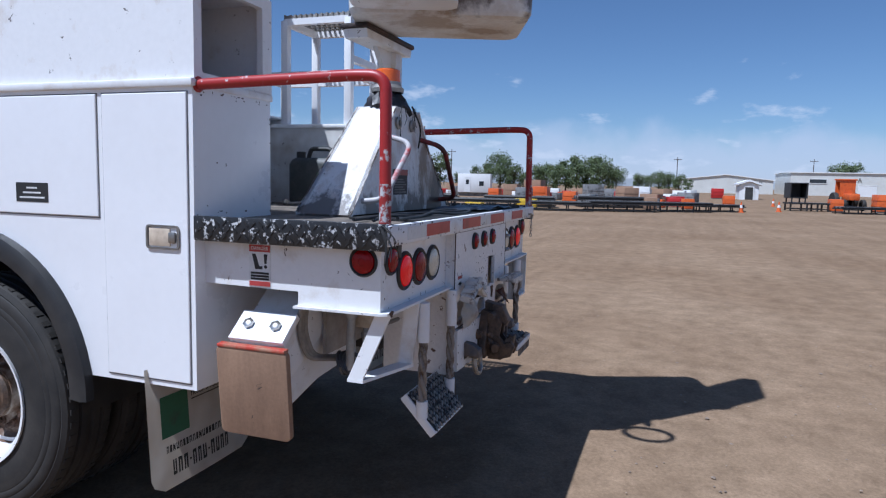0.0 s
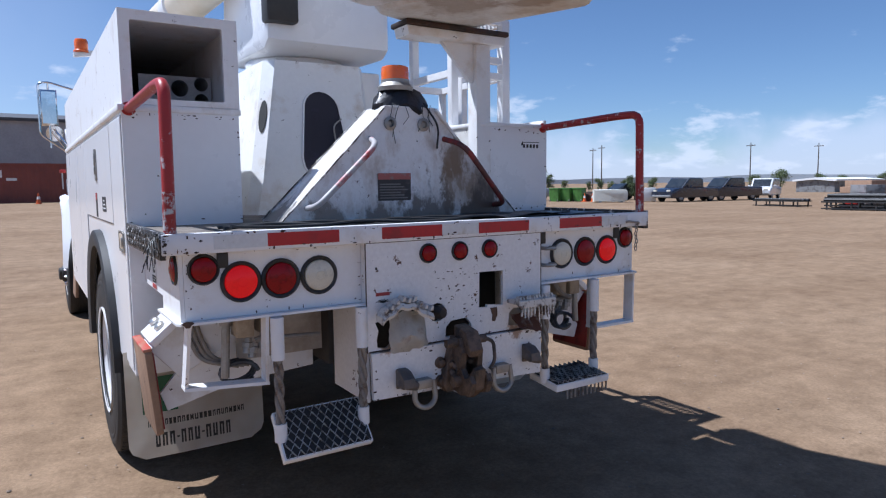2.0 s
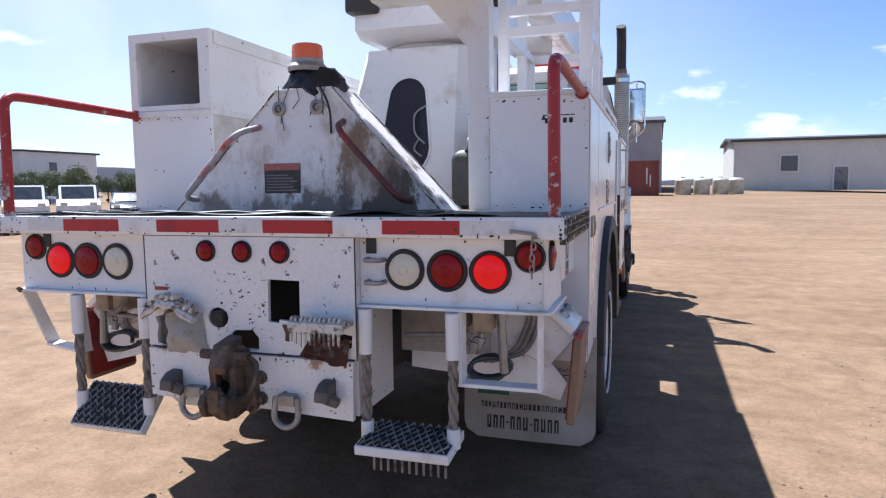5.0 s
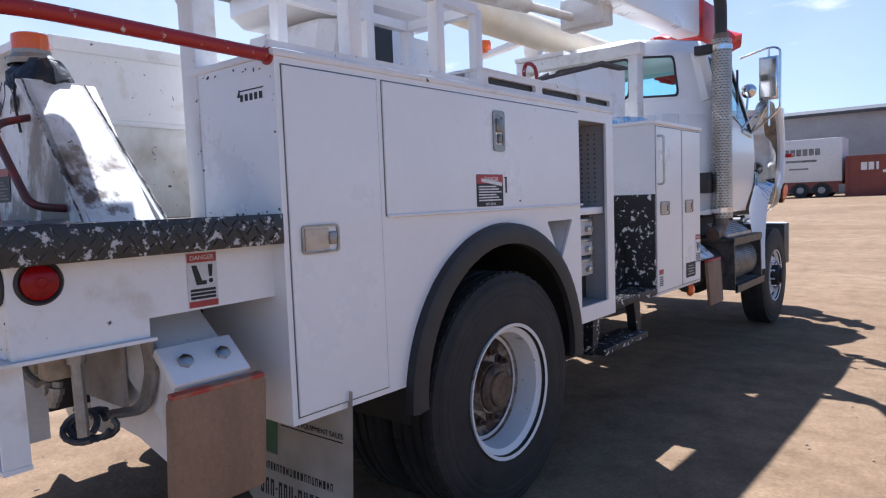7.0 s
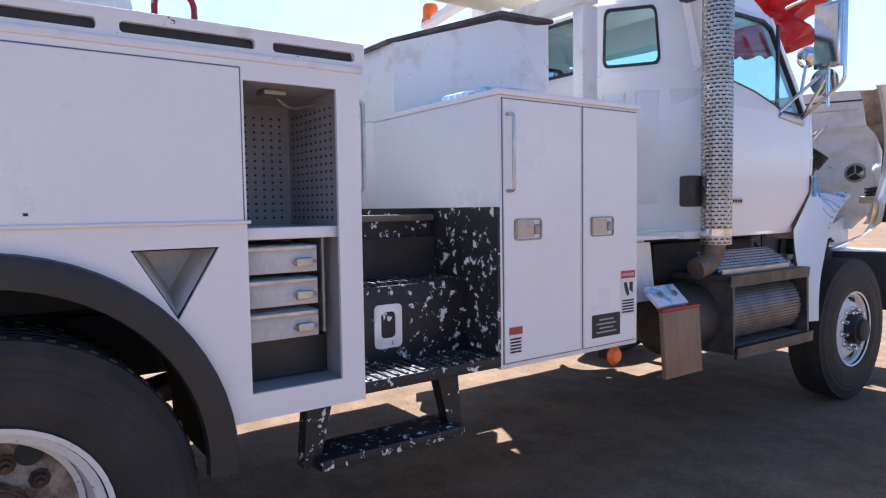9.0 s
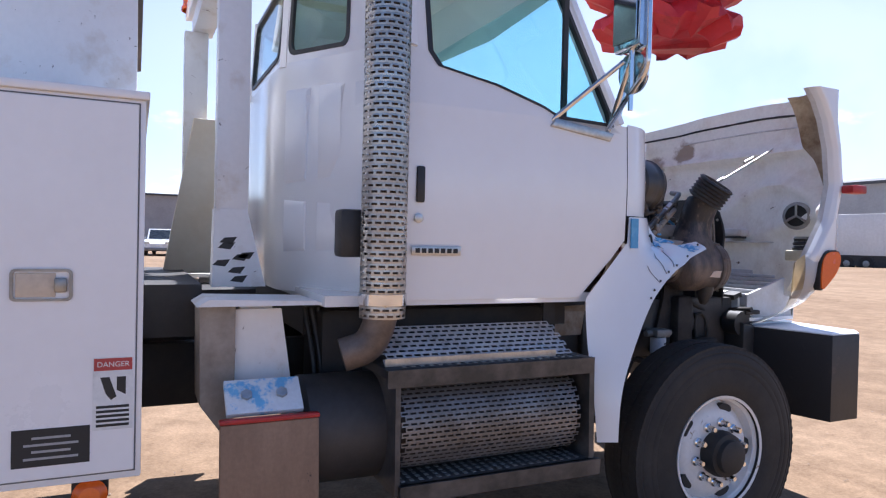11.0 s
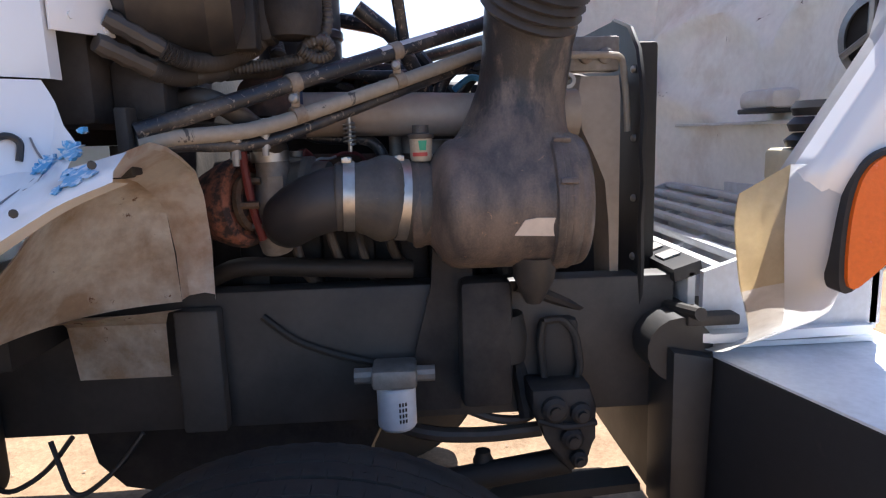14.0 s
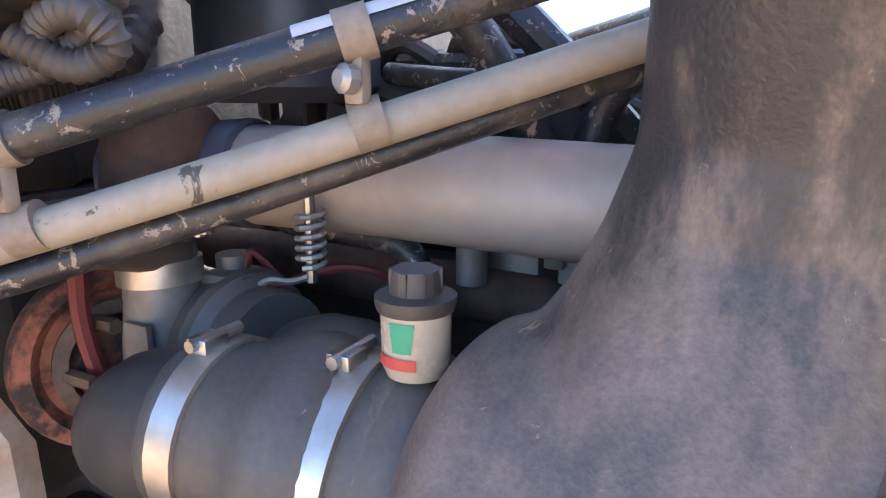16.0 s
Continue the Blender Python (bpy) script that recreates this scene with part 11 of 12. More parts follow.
def car(kind, paint, label):
    """A parked car about its own middle, facing +x: kind is suv, sedan or pickup."""
    label = label if len(label.split()) > 3 else label + " on the yard"
    t = thing("pickup_truck" if kind == "pickup" else "parked_car", label, "pickup" if kind == "pickup" else "car", (0, 0, 0))
    L, W, H = {"suv": (4.8, 1.9, 1.78), "sedan": (4.7, 1.8, 1.45), "pickup": (5.7, 2.0, 1.85)}[kind]
    hb = {"suv": 1.05, "sedan": 0.92, "pickup": 1.12}[kind]
    low = [(-L / 2, 0.45), (-L / 2 + 0.05, hb - 0.05), (L / 2 - 1.3, hb), (L / 2 - 0.35, hb - 0.08), (L / 2, hb - 0.3), (L / 2, 0.42), (L / 2 - 0.4, 0.32), (-L / 2 + 0.4, 0.34)]
    body = part("body", prism(B(), low, "y", -W / 2, W / 2, bev=0.08), paint, t)
    if kind == "pickup":
        cabp = [(-0.95, hb - 0.02), (-0.85, H - 0.06), (-0.6, H), (0.75, H), (1.55, hb - 0.02)]
    elif kind == "suv":
        cabp = [(-L / 2 + 0.08, hb - 0.02), (-L / 2 + 0.25, H - 0.05), (-L / 2 + 0.5, H), (0.5, H), (1.25, hb - 0.02)]
    else:
        cabp = [(-L / 2 + 0.7, hb - 0.02), (-1.0, H - 0.02), (-0.6, H), (0.3, H), (1.15, hb - 0.04)]
    bm = B()
    prism(bm, cabp, "y", -W / 2 + 0.12, W / 2 - 0.12, bev=0.05)
    part("cabin", bm, paint, t)
    c = [sum(p[i] for p in cabp) / len(cabp) for i in (0, 1)]
    gl = [(c[0] + (x - c[0]) * 0.86, c[1] + 0.02 + (z - c[1]) * 0.74) for x, z in cabp]
    for y in (-W / 2 + 0.113, W / 2 - 0.113):
        part("side_window", prism(B(), gl, "y", y - 0.006, y + 0.006), FARGLASS, t)
    xa, za, xb, zb = cabp[-1][0], cabp[-1][1], cabp[-2][0], cabp[-2][1]
    part("windscreen", prism(B(), [(xa - 0.07, za + 0.05), (xa - 0.04, za + 0.07), (xb + 0.12, zb - 0.07), (xb + 0.08, zb - 0.09)], "y", -W / 2 + 0.25, W / 2 - 0.25), FARGLASS, t)
    if kind == "pickup":
        part("bed_cavity", box(B(), -L / 2 + 0.12, -1.02, -W / 2 + 0.12, W / 2 - 0.12, hb - 0.08, hb + 0.004), GREYPART, t)
    for x in (-L * 0.30, L * 0.31):
        for s in (-1, 1):
            w2 = part("wheel", lathe(B(), [(0.2, -0.1), (0.34, -0.1), (0.36, -0.06), (0.36, 0.08), (0.34, 0.11), (0.23, 0.11), (0.2, 0.09), (0, 0.09)], (x, s * (W / 2 - 0.12), 0.36), (0, s, 0), 20), RUBBER, t)
            part("rim", lathe(B(), [(0.22, 0.10), (0.18, 0.118), (0.05, 0.105), (0, 0.115)], (x, s * (W / 2 - 0.12), 0.36), (0, s, 0), 14), GALV, w2)
    for s in (-1, 1):
        part("headlight", box(B(), L / 2 - 0.10, L / 2 + 0.005, s * (W / 2 - 0.35) - 0.17, s * (W / 2 - 0.35) + 0.17, hb - 0.30, hb - 0.16, 0.02), CLEARLENS, t)
        part("tail_light", box(B(), -L / 2 - 0.01, -L / 2 + 0.06, s * (W / 2 - 0.16) - 0.08, s * (W / 2 - 0.16) + 0.08, hb - 0.38, hb - 0.10, 0.02), REDLENS, t)
        part("door_mirror", box(B(), 0.75, 0.88, s * (W / 2 + 0.09) - 0.09, s * (W / 2 + 0.09) + 0.09, hb + 0.02, hb + 0.16, 0.03), paint, t)
    part("bumper", box(B(), L / 2 - 0.08, L / 2 + 0.06, -W / 2 + 0.08, W / 2 - 0.08, 0.38, 0.56, 0.04), GREYPART, t)
    return t


def tree(seed, h, r, label):
    """A broadleaf tree: tapered trunk, limbs, and a crown of many small leaf clumps."""
    rng = random.Random(seed)
    t = thing("tree", label, "tree", (0, 0, 0))
    bm = B()
    tube(bm, [(0, 0, 0), (0.05, 0.03, h * 0.25), (0.1 * rng.uniform(-1, 1), 0.1, h * 0.6)], 0.2, 8, radii=[h * 0.03, h * 0.024, h * 0.012])
    tips = []
    for k in range(8):
        a, z = rng.uniform(0, 6.28), h * rng.uniform(0.25, 0.6)
        q = Vector((math.cos(a) * r * rng.uniform(0.4, 0.8), math.sin(a) * r * rng.uniform(0.4, 0.8), z + h * rng.uniform(0.12, 0.35)))
        tube(bm, [(0.05, 0.03, z), q * 0.5 + Vector((0, 0, z * 0.45)), q], 0.05, 6, radii=[h * 0.011, h * 0.008, h * 0.003])
        tips.append(q)
    part("trunk", bm, BARK, t)
    bm = B()
    blobs = [(Vector((rng.uniform(-0.6, 0.6) * r, rng.uniform(-0.6, 0.6) * r, h * rng.uniform(0.24, 0.88))), r * rng.uniform(0.22, 0.46)) for _ in range(16)] + [(q, r * 0.35) for q in tips]
    for c, br in blobs:
        for _ in range(150):
            d = Vector((rng.gauss(0, 1), rng.gauss(0, 1), rng.gauss(0, 0.8))).normalized() * br * rng.uniform(0.40, 1.18)
            p, s = c + d, h * rng.uniform(0.010, 0.024)
            a = Vector((rng.gauss(0, 1), rng.gauss(0, 1), rng.gauss(0, 1))).normalized()
            b = a.orthogonal().normalized() * s
            e = a.cross(b).normalized() * s * rng.uniform(0.5, 1)
            q = [bm.verts.new(p + v) for v in (b, e, -b * 1.1, -e)]
            bm.faces.new(q)
    crown = part("crown", bm, LEAF, t, smooth=0)
    return t


def put(ob, x, y, z=0.0, yaw=0.0, k=1.0, first=False):
    """Sets a built thing down, or a copy of it."""
    m = pose(x, y, z, 0, 0, yaw)
    if first:
        ob.matrix_basis = m @ Matrix.Diagonal((k, k, k, 1))
        return ob
    c = copy_thing(ob, m)
    c.scale = (k, k, k)
    return c


# sheds ahead, with the container and trailers before them
g1 = rise(0, 58)
shed("metal_shed", -38, 2.0, 58.5, 82, 6.0, 7.4, CORRUGATED, "long grey ribbed metal shed with a dark roof edge", "x", doors=[("east", 60.5, 63.5, 0.0, 4.3, DARKIN), ("east", 66, 69.5, 0.0, 4.3, DARKIN), ("east", 72, 75.5, 0.0, 4.3, DARKIN)], z0=g1)
shed("site_office", 8.6, 26, 66, 76, 4.6, 5.0, PALEWALL, "pale flat-roofed site office with a window", "x", windows=[("south", 12.6, 14.0, 1.8, 3.2)], doors=[("south", 17, 18.1, 0.0, 2.1)], z0=rise(12, 66))
rbx = container(-4.3, 50.2, 6.06, 2.44, 2.65, rise(-1, 50) - 0.02, REDBOX, "red-brown ribbed shipping container with pale marks")
for u, w2, z, h2 in ((0.80, 0.34, 1.70, 0.50), (1.22, 0.30, 1.70, 0.50), (1.64, 0.14, 1.70, 0.50), (2.0, 0.60, 1.50, 0.17), (5.2, 0.09, 0.9, 1.2), (5.45, 0.09, 0.7, 0.9)):
    part("letter_bar", box(B(), u, u + w2, -0.012, -0.006, z, z + h2), WHITEWALL, rbx, "pale painted mark")
INKBLUE = mat("blue_lettering", (0.05, 0.10, 0.25), 0.5)
trailer(-11.0, 50.5, 6.4, rise(-9, 50), 0, "white box trailer with dark letter bars over a rusty red base", REDBOX, [(2.9 + i * 0.38, 3.2 + i * 0.38, 2.9, 3.35, GREYPART) for i in range(6)] + [(3.0, 4.9, 2.45, 2.6, GREYPART), (3.2, 4.4, 1.95, 2.05, GREYPART)])
trailer(-22.6, 52.0, 11.1, rise(-17, 52), 0, "white box trailer with blue letter bars and an orange base", ORANGE, [(6.5 + i * 0.36, 6.78 + i * 0.36, z, z + 0.42, INKBLUE) for i in range(5) for z in (3.25, 2.72, 2.19)] + [(6.5, 8.2, 1.88, 1.96, INKBLUE)], axles=(5.4, 6.6))
# plastic tanks and a cone by the shed corner
tk = thing("storage_tank", "pale plastic storage tank by the shed", "tank", (0, 0, 0))
part("tank_shell", lathe(B(), [(0.0, 0.0), (0.55, 0.0), (0.6, 0.08), (0.6, 1.1), (0.5, 1.22), (0.15, 1.3), (0, 1.3)], (0, 0, 0), (0, 0, 1), 24), mat("pale_plastic", (0.55, 0.52, 0.42), 0.5), t := tk)
part("tank_lid", lathe(B(), [(0.16, 1.29), (0.16, 1.36), (0, 1.36)], (0, 0, 0), (0, 0, 1), 16), GREYPART, tk)
put(tk, 3.6, 52.5, rise(3.6, 52.5) - 0.01, first=True)
for x, y in ((5.0, 53.0), (6.4, 53.5), (7.6, 54.5)):
    put(tk, x, y, rise(x, y) - 0.01)
cn = thing("traffic_cone", "orange traffic cone with a white band", "cone", (0, 0, 0), "traffic cones")
part("cone_body", lathe(B(), [(0.15, 0.03), (0.03, 0.7), (0, 0.7)], (0, 0, 0), (0, 0, 1), 18), ORANGE, cn)
part("cone_base", box(B(), -0.19, 0.19, -0.19, 0.19, 0, 0.035, 0.01), ORANGE, cn)
part("white_band", lathe(B(), [(0.105, 0.30), (0.075, 0.48)], (0, 0, 0), (0, 0, 1), 18), WHITEWALL, cn)
put(cn, -0.6, 47.5, rise(-0.6, 47.5), first=True)
for x, y in ((43.3, -4.9), (47.2, -7.6), (61.5, -9.0), (36.6, 36.3), (37.1, 35.9), (37.7, 35.6), (32.4, 43.5), (32.8, 42.9)):
    put(cn, x, y, rise(x, y))

# parked cars
WHITECAR = mat("white_car_paint", (0.78, 0.78, 0.78), 0.25, coat=0.5, bump=0)
DARKCAR = mat("dark_car_paint", (0.02, 0.025, 0.03), 0.2, coat=0.5, bump=0)
BLUECAR = mat("blue_car_paint", (0.015, 0.04, 0.12), 0.2, coat=0.5, bump=0)
NAVY = mat("navy_pickup_paint", (0.018, 0.025, 0.045), 0.25, coat=0.5, bump=0)
wp = put(car("pickup", WHITECAR, "parked white pickup truck"), 29.0, 48.2, rise(29, 48.2), -8, first=True)
wsuv = put(car("suv", WHITECAR, "parked white sport utility vehicle"), 33.6, 52.6, rise(33.6, 52.6), 190, first=True)
dsed = put(car("sedan", DARKCAR, "parked dark sedan"), 43.3, 38.4, rise(43.3, 38.4), 175, first=True)
bsuv = put(car("suv", BLUECAR, "parked blue sport utility vehicle"), 38.6, 50.5, rise(38.6, 50.5), 250, first=True)
npk = put(car("pickup", NAVY, "parked dark blue pickup truck"), 42.8, 31.4, 0, 178, first=True)
gpk = put(car("pickup", mat("silver_pickup_paint", (0.36, 0.37, 0.37), 0.25, coat=0.5, bump=0), "parked silver and black pickup truck"), 35.8, 43.4, rise(35.8, 43.4), -20, first=True)
put(npk, 47.6, 31.0, 0, 172)
put(wsuv, 53.5, 31.5, 0, 200)
put(wsuv, 41.5, 55.0, rise(41.5, 55), 260)
for k, az, d2 in ((dsed, 63.4, 40), (npk, 60.2, 40), (wsuv, 53.8, 40), (wp, 50.6, 41), (wp, 47.2, 41), (wsuv, 66.8, 40), (dsed, 43.8, 42)):
    put(k, 1.9 - math.sin(radians(az)) * d2, -1.9 + math.cos(radians(az)) * d2, 0, 270 + az)
# dark sedan with its hood up
hsed = put(car("sedan", DARKCAR, "dark sedan parked with its hood raised"), 1.9 - math.sin(radians(57)) * 39, -1.9 + math.cos(radians(57)) * 39, 0, 327, first=True)
part("raised_hood", prism(B(), [(1.12, 0.92), (1.16, 0.90), (1.62, 2.05), (1.56, 2.10)], "y", -0.78, 0.78, bev=0.02), DARKCAR, hsed)
for x, y, yaw, k in ((-50.0, 30.0, 300, dsed), (-47.5, 3.0, 350, wsuv), (-48.0, 6.5, 350, wp), (-46.0, -0.5, 350, dsed), (-47.0, -4.5, 350, wsuv), (-50.5, 10.5, 350, dsed)):
    put(k, x, y, 0, yaw)

# long white warehouses to the left, and grey shed behind
shed("warehouse", -135, -75, 62, 74, 6.7, 7.2, WHITEWALL, "long white warehouse with small high windows", "y", windows=[("east", 66, 67.2, 4.2, 5.4)] + [("south", -130 + i * 8, -128.6 + i * 8, 4.2, 5.4) for i in range(6)])
shed("office_block", -112, -84, 51, 61, 10.0, 10.2, mat("pale_blue_grey_wall", (0.50, 0.51, 0.55), 0.8, scale=1.0, grain=8), "pale grey two-storey office block with paired windows", "x", windows=[("south", -89.6 - i * 7.4, -87.2 - i * 7.4, 1.6 + 3.9 * j, 4.2 + 3.9 * j) for i in range(4) for j in (0, 1)] + [("east", 54, 57, 1.6, 4.2), ("east", 54, 57, 5.5, 8.1)])
shed("grey_shed", -112, -86, -30, 18, 6.3, 6.8, CORRUGATED, "wide grey shed with a low roof", "y")
# trailer and blue bin seen past the hood
trailer(-37.6, 49.3, 13.6, 0.0, 7, "plain white box trailer parked beyond the truck's nose", BLACK, axles=(10.6, 11.9))
dm = thing("waste_bin", "blue steel waste bin with a pale lid", "bin", (0, 0, 0))
part("bin_body", prism(B(), [(-1.9, 0.06), (1.9, 0.06), (2.05, 1.75), (-2.05, 1.75)], "y", -0.9, 0.9, bev=0.03), BLUEBOX, dm)
part("bin_lid", box(B(), -2.08, 2.08, -0.93, 0.93, 1.75, 1.98, 0.03), WHITEWALL, dm)
for x in (-1.5, 1.5):
    part("skid", box(B(), x - 0.08, x + 0.08, -0.85, 0.85, 0, 0.06), GREYPART, dm)
put(dm, -30.2, 40.9, 0, 40, first=True)

fe = thing("yard_fence", "low wire fence on steel posts", "fence", (0, 0, 0))
for k in range(9):
    part("fence_post", cyl(B(), (-46 + k * 2.2, 50.0 - k * 0.6, 0), (-46 + k * 2.2, 50.0 - k * 0.6, 1.3), 0.035, 6), GREYPART, fe)
for z in (0.25, 0.75, 1.25):
    part("fence_rail", tube(B(), [(-46, 50.0, z), (-28.4, 45.2, z)], 0.022, 6), GREYPART, fe)

# equipment rows on the right
def flat_rack(label):
    t = thing("steel_rack", label, "rack", (0, 0, 0), "steel racks in the yard")
    part("deck", box(B(), -3.2, 3.2, -1.1, 1.1, 0.62, 0.74), BLACK, t)
    for x in (-2.8, -0.9, 0.9, 2.8):
        for y in (-0.95, 0.95):
            part("leg", box(B(), x - 0.06, x + 0.06, y - 0.06, y + 0.06, 0, 0.62), BLACK, t)
    for y in (-1.05, 1.05):
        part("rail", box(B(), -3.2, 3.2, y - 0.05, y + 0.05, 0.08, 0.18), BLACK, t)
    for i in range(5):
        part("pipe", cyl(B(), (-3.1, -0.8 + i * 0.4, 0.86), (3.1, -0.8 + i * 0.4, 0.86), 0.12, 10), GREYPART if i % 2 else BLACK, t)
    return t


fr = put(flat_rack("black steel rack stacked with dark pipes"), 34.9, 14.4, 0, 96, 0.62, True)
for x, y, yaw, k in ((34.6, 9.8, 99, 0.66), (35.9, 5.6, 104, 0.58), (37.9, 2.2, 112, 0.66), (40.6, -1.2, 122, 0.62), (43.0, -3.6, 126, 0.5), (44.6, 3.4, 112, 0.8), (40.5, 9.0, 98, 0.75), (38.6, 15.5, 92, 0.8), (37.5, 20.5, 84, 0.5)):
    put(fr, x, y, 0, yaw, k)
put(fr, 47.9, -12.6, 0, 112, 0.5)
def crate(w, d, h, material, label, name="crate"):
    label = label if len(label.split()) > 3 else label + " on the yard dirt"
    t = thing(name, label, "crate", (0, 0, 0))
    part("box_body", box(B(), -w / 2, w / 2, -d / 2, d / 2, 0.1, h, 0.02), material, t)
    for x in (-w / 2 + 0.1, w / 2 - 0.1):
        part("runner", box(B(), x - 0.06, x + 0.06, -d / 2, d / 2, 0, 0.1), GREYPART, t)
    for z in (0.1 + (h - 0.1) * 0.33, 0.1 + (h - 0.1) * 0.66):
        part("batten", box(B(), -w / 2 - 0.02, w / 2 + 0.02, -d / 2 - 0.02, d / 2 + 0.02, z - 0.04, z + 0.04), material, t)
    return t


oc = put(crate(1.6, 1.2, 1.3, ORANGE, "orange steel equipment box"), 49.0, 9.5, 0, 10, first=True)
wc2 = put(crate(2.2, 1.4, 1.6, GREYPART, "grey wrapped equipment pallet"), 56.0, 6.0, 0, 20, first=True)
bc2 = put(crate(2.6, 1.6, 1.9, WOOD, "stack of brown timber crates"), 60.0, 12.0, 0, 0, first=True)
ww = put(crate(1.8, 1.4, 1.5, WHITEWALL, "white wrapped equipment pallet"), 58.0, 2.0, 0, 0, first=True)
rc = put(crate(1.6, 1.2, 1.1, REDPAINT, "red equipment box"), 52.5, 3.0, 0, 30, first=True)
yc = put(crate(2.2, 1.1, 0.95, YELLOW, "bundle of yellow pipe on blocks"), 38.4, 8.1, 0.0, 95, 0.62, True)
put(yc, 33.0, 9.9, 0, 80, 0.45)
put(yc, -38.5, 45.4, 0, 40, 1.1)
put(bc2, -33.2, 41.6, 0, 40, 0.75)
rng = random.Random(4)
for i in range(90):
    az = rng.uniform(66, 91)
    a, d2 = radians(az), rng.uniform(78, 95) if 69.5 < az < 76 else rng.uniform(46, 92)
    put(rng.choice((oc, wc2, bc2, ww, rc, wc2, bc2)), -3.2 + math.sin(a) * d2, -1 + math.cos(a) * d2, 0, rng.uniform(0, 90), rng.uniform(0.35, 0.80))
for a, d2, k, z in ((93.85, 58, oc, 0.72), (104.2, 58, oc, 1.0), (101.2, 56, oc, 0.7), (79.0, 62, oc, 1.0), (81.4, 50, oc, 0.8), (68.8, 56, oc, 0.8), (75.0, 60, oc, 0.8), (66.6, 50, bc2, 0.6), (93.0, 100, rc, 1.3)):
    put(k, -3.2 + math.sin(radians(a)) * d2, -1 + math.cos(radians(a)) * d2, 0, 0, z)
# portable cabin
pc = thing("portable_cabin", "small white portable cabin with a door and window", "cabin", (0, 0, 0))
part("cabin_body", box(B(), -2.2, 2.2, -1.2, 1.2, 0.5, 3.0, 0.03), WHITEWALL, pc)
part("door", box(B(), -1.3, -0.5, -1.225, -1.2, 0.55, 2.55), WHITEWALL, pc)
part("window", box(B(), -1.1, -0.7, -1.24, -1.226, 1.6, 2.2), FARGLASS, pc)
part("window", box(B(), 0.7, 1.3, -1.225, -1.2, 1.4, 2.0), FARGLASS, pc)
part("skid", box(B(), -2.2, 2.2, -0.9, -0.7, 0, 0.5), GREYPART, pc)
part("skid", box(B(), -2.2, 2.2, 0.7, 0.9, 0, 0.5), GREYPART, pc)
put(pc, 68.6, 20.6, 0, -80, 0.83, True)
# tractor
tr = thing("farm_tractor", "orange tractor with a glazed cab", "tractor", (0, 0, 0))
part("hood", box(B(), -0.35, 1.6, -0.4, 0.4, 0.9, 1.5, 0.08), ORANGE, tr)
part("cab_frame", plate(B(), rect(-1.2, -0.1, 1.2, 2.7), [rect(-1.1, -0.2, 1.4, 2.55)], lambda u, v: (u, -0.65, v), lambda u, v: (u, 0.65, v)), ORANGE, tr)
part("cab_roof", box(B(), -1.3, 0.0, -0.75, 0.75, 2.7, 2.82, 0.03), ORANGE, tr)
for x, r, w2 in ((-0.85, 0.8, 0.4), (1.2, 0.5, 0.3)):
    for s in (-1, 1):
        part("wheel", lathe(B(), [(r * 0.5, -w2 / 2), (r * 0.95, -w2 / 2), (r, -w2 / 3), (r, w2 / 3), (r * 0.95, w2 / 2), (r * 0.5, w2 / 2), (0, w2 / 3)], (x, s * 0.8, r), (0, s, 0), 22), RUBBER, tr)
put(tr, 57.8, -13.9, 0, 190, 0.88, True)
dbx = thing("open_box", "black open-fronted steel box on a low frame", "box", (0, 0, 0))
part("box_shell", plate(B(), rect(-0.6, 0.6, 0.92, 2.05), [rect(-0.52, 0.52, 1.0, 1.98)], lambda u, v: (-0.5, u, v), lambda u, v: (0.9, u, v)), BLACK, dbx)
part("back_panel", box(B(), 0.9, 0.94, -0.6, 0.6, 0.92, 2.05), BLACK, dbx)
part("chassis", box(B(), -0.6, 0.9, -2.1, 0.65, 0.5, 0.62), BLACK, dbx)
for x in (-0.5, 0.8):
    for y in (0.5, -0.6, -1.3, -2.0):
        part("leg", box(B(), x - 0.05, x + 0.05, y - 0.05, y + 0.05, 0, 0.5), BLACK, dbx)
    part("rail", box(B(), x - 0.04, x + 0.04, -2.05, 0.55, 0.12, 0.2), BLACK, dbx)
    for y in (-0.45, 0.45):
        part("upright", box(B(), x - 0.04, x + 0.04, y - 0.04, y + 0.04, 0.62, 0.92), BLACK, dbx)
put(dbx, 51.0, -9.2, 0, 8, 1.0, True)
# far sheds on the right
# DARKIN door panels put the shade of open doorways into colour
sa = shed("cream_warehouse", 197, 226, -25.5, -1.7, 3.7, 5.1, PALEWALL, "cream metal warehouse with a low gable", "x", doors=[("west", -20.4, -17.2, 0, 2.7, WHITEWALL), ("south", 199, 206, 0, 2.9, DARKIN)], roof=WHITEWALL)
sb = shed("cream_warehouse", 196, 226, -80, -29.5, 6.0, 6.2, PALEWALL, "cream flat-roofed warehouse with a white door", "y", doors=[("west", -49.5, -45.5, 0, 2.8, WHITEWALL)], windows=[("west", -38, -34, 3.3, 4.3), ("west", -64, -60, 3.3, 4.3)], roof=WHITEWALL)
for text, y, z, sh in (("B", -22.3, 3.0, sa), ("A", -45.6, 4.2, sb)):
    words("bay_letter", text, 1.6, Matrix.Translation((195.85 if text == "A" else 196.85, y, z)) @ Matrix.Rotation(radians(-90), 4, "Z") @ Matrix.Rotation(radians(90), 4, "X"), GREYPART, sh, "dark bay letter")
shed("white_hut", 96, 102, -11.4, -9.0, 2.0, 2.5, WHITEWALL, "small white hut with an open front", "x", doors=[("west", -10.7, -9.7, 0.0, 1.7, DARKIN)], roof=WHITEWALL)
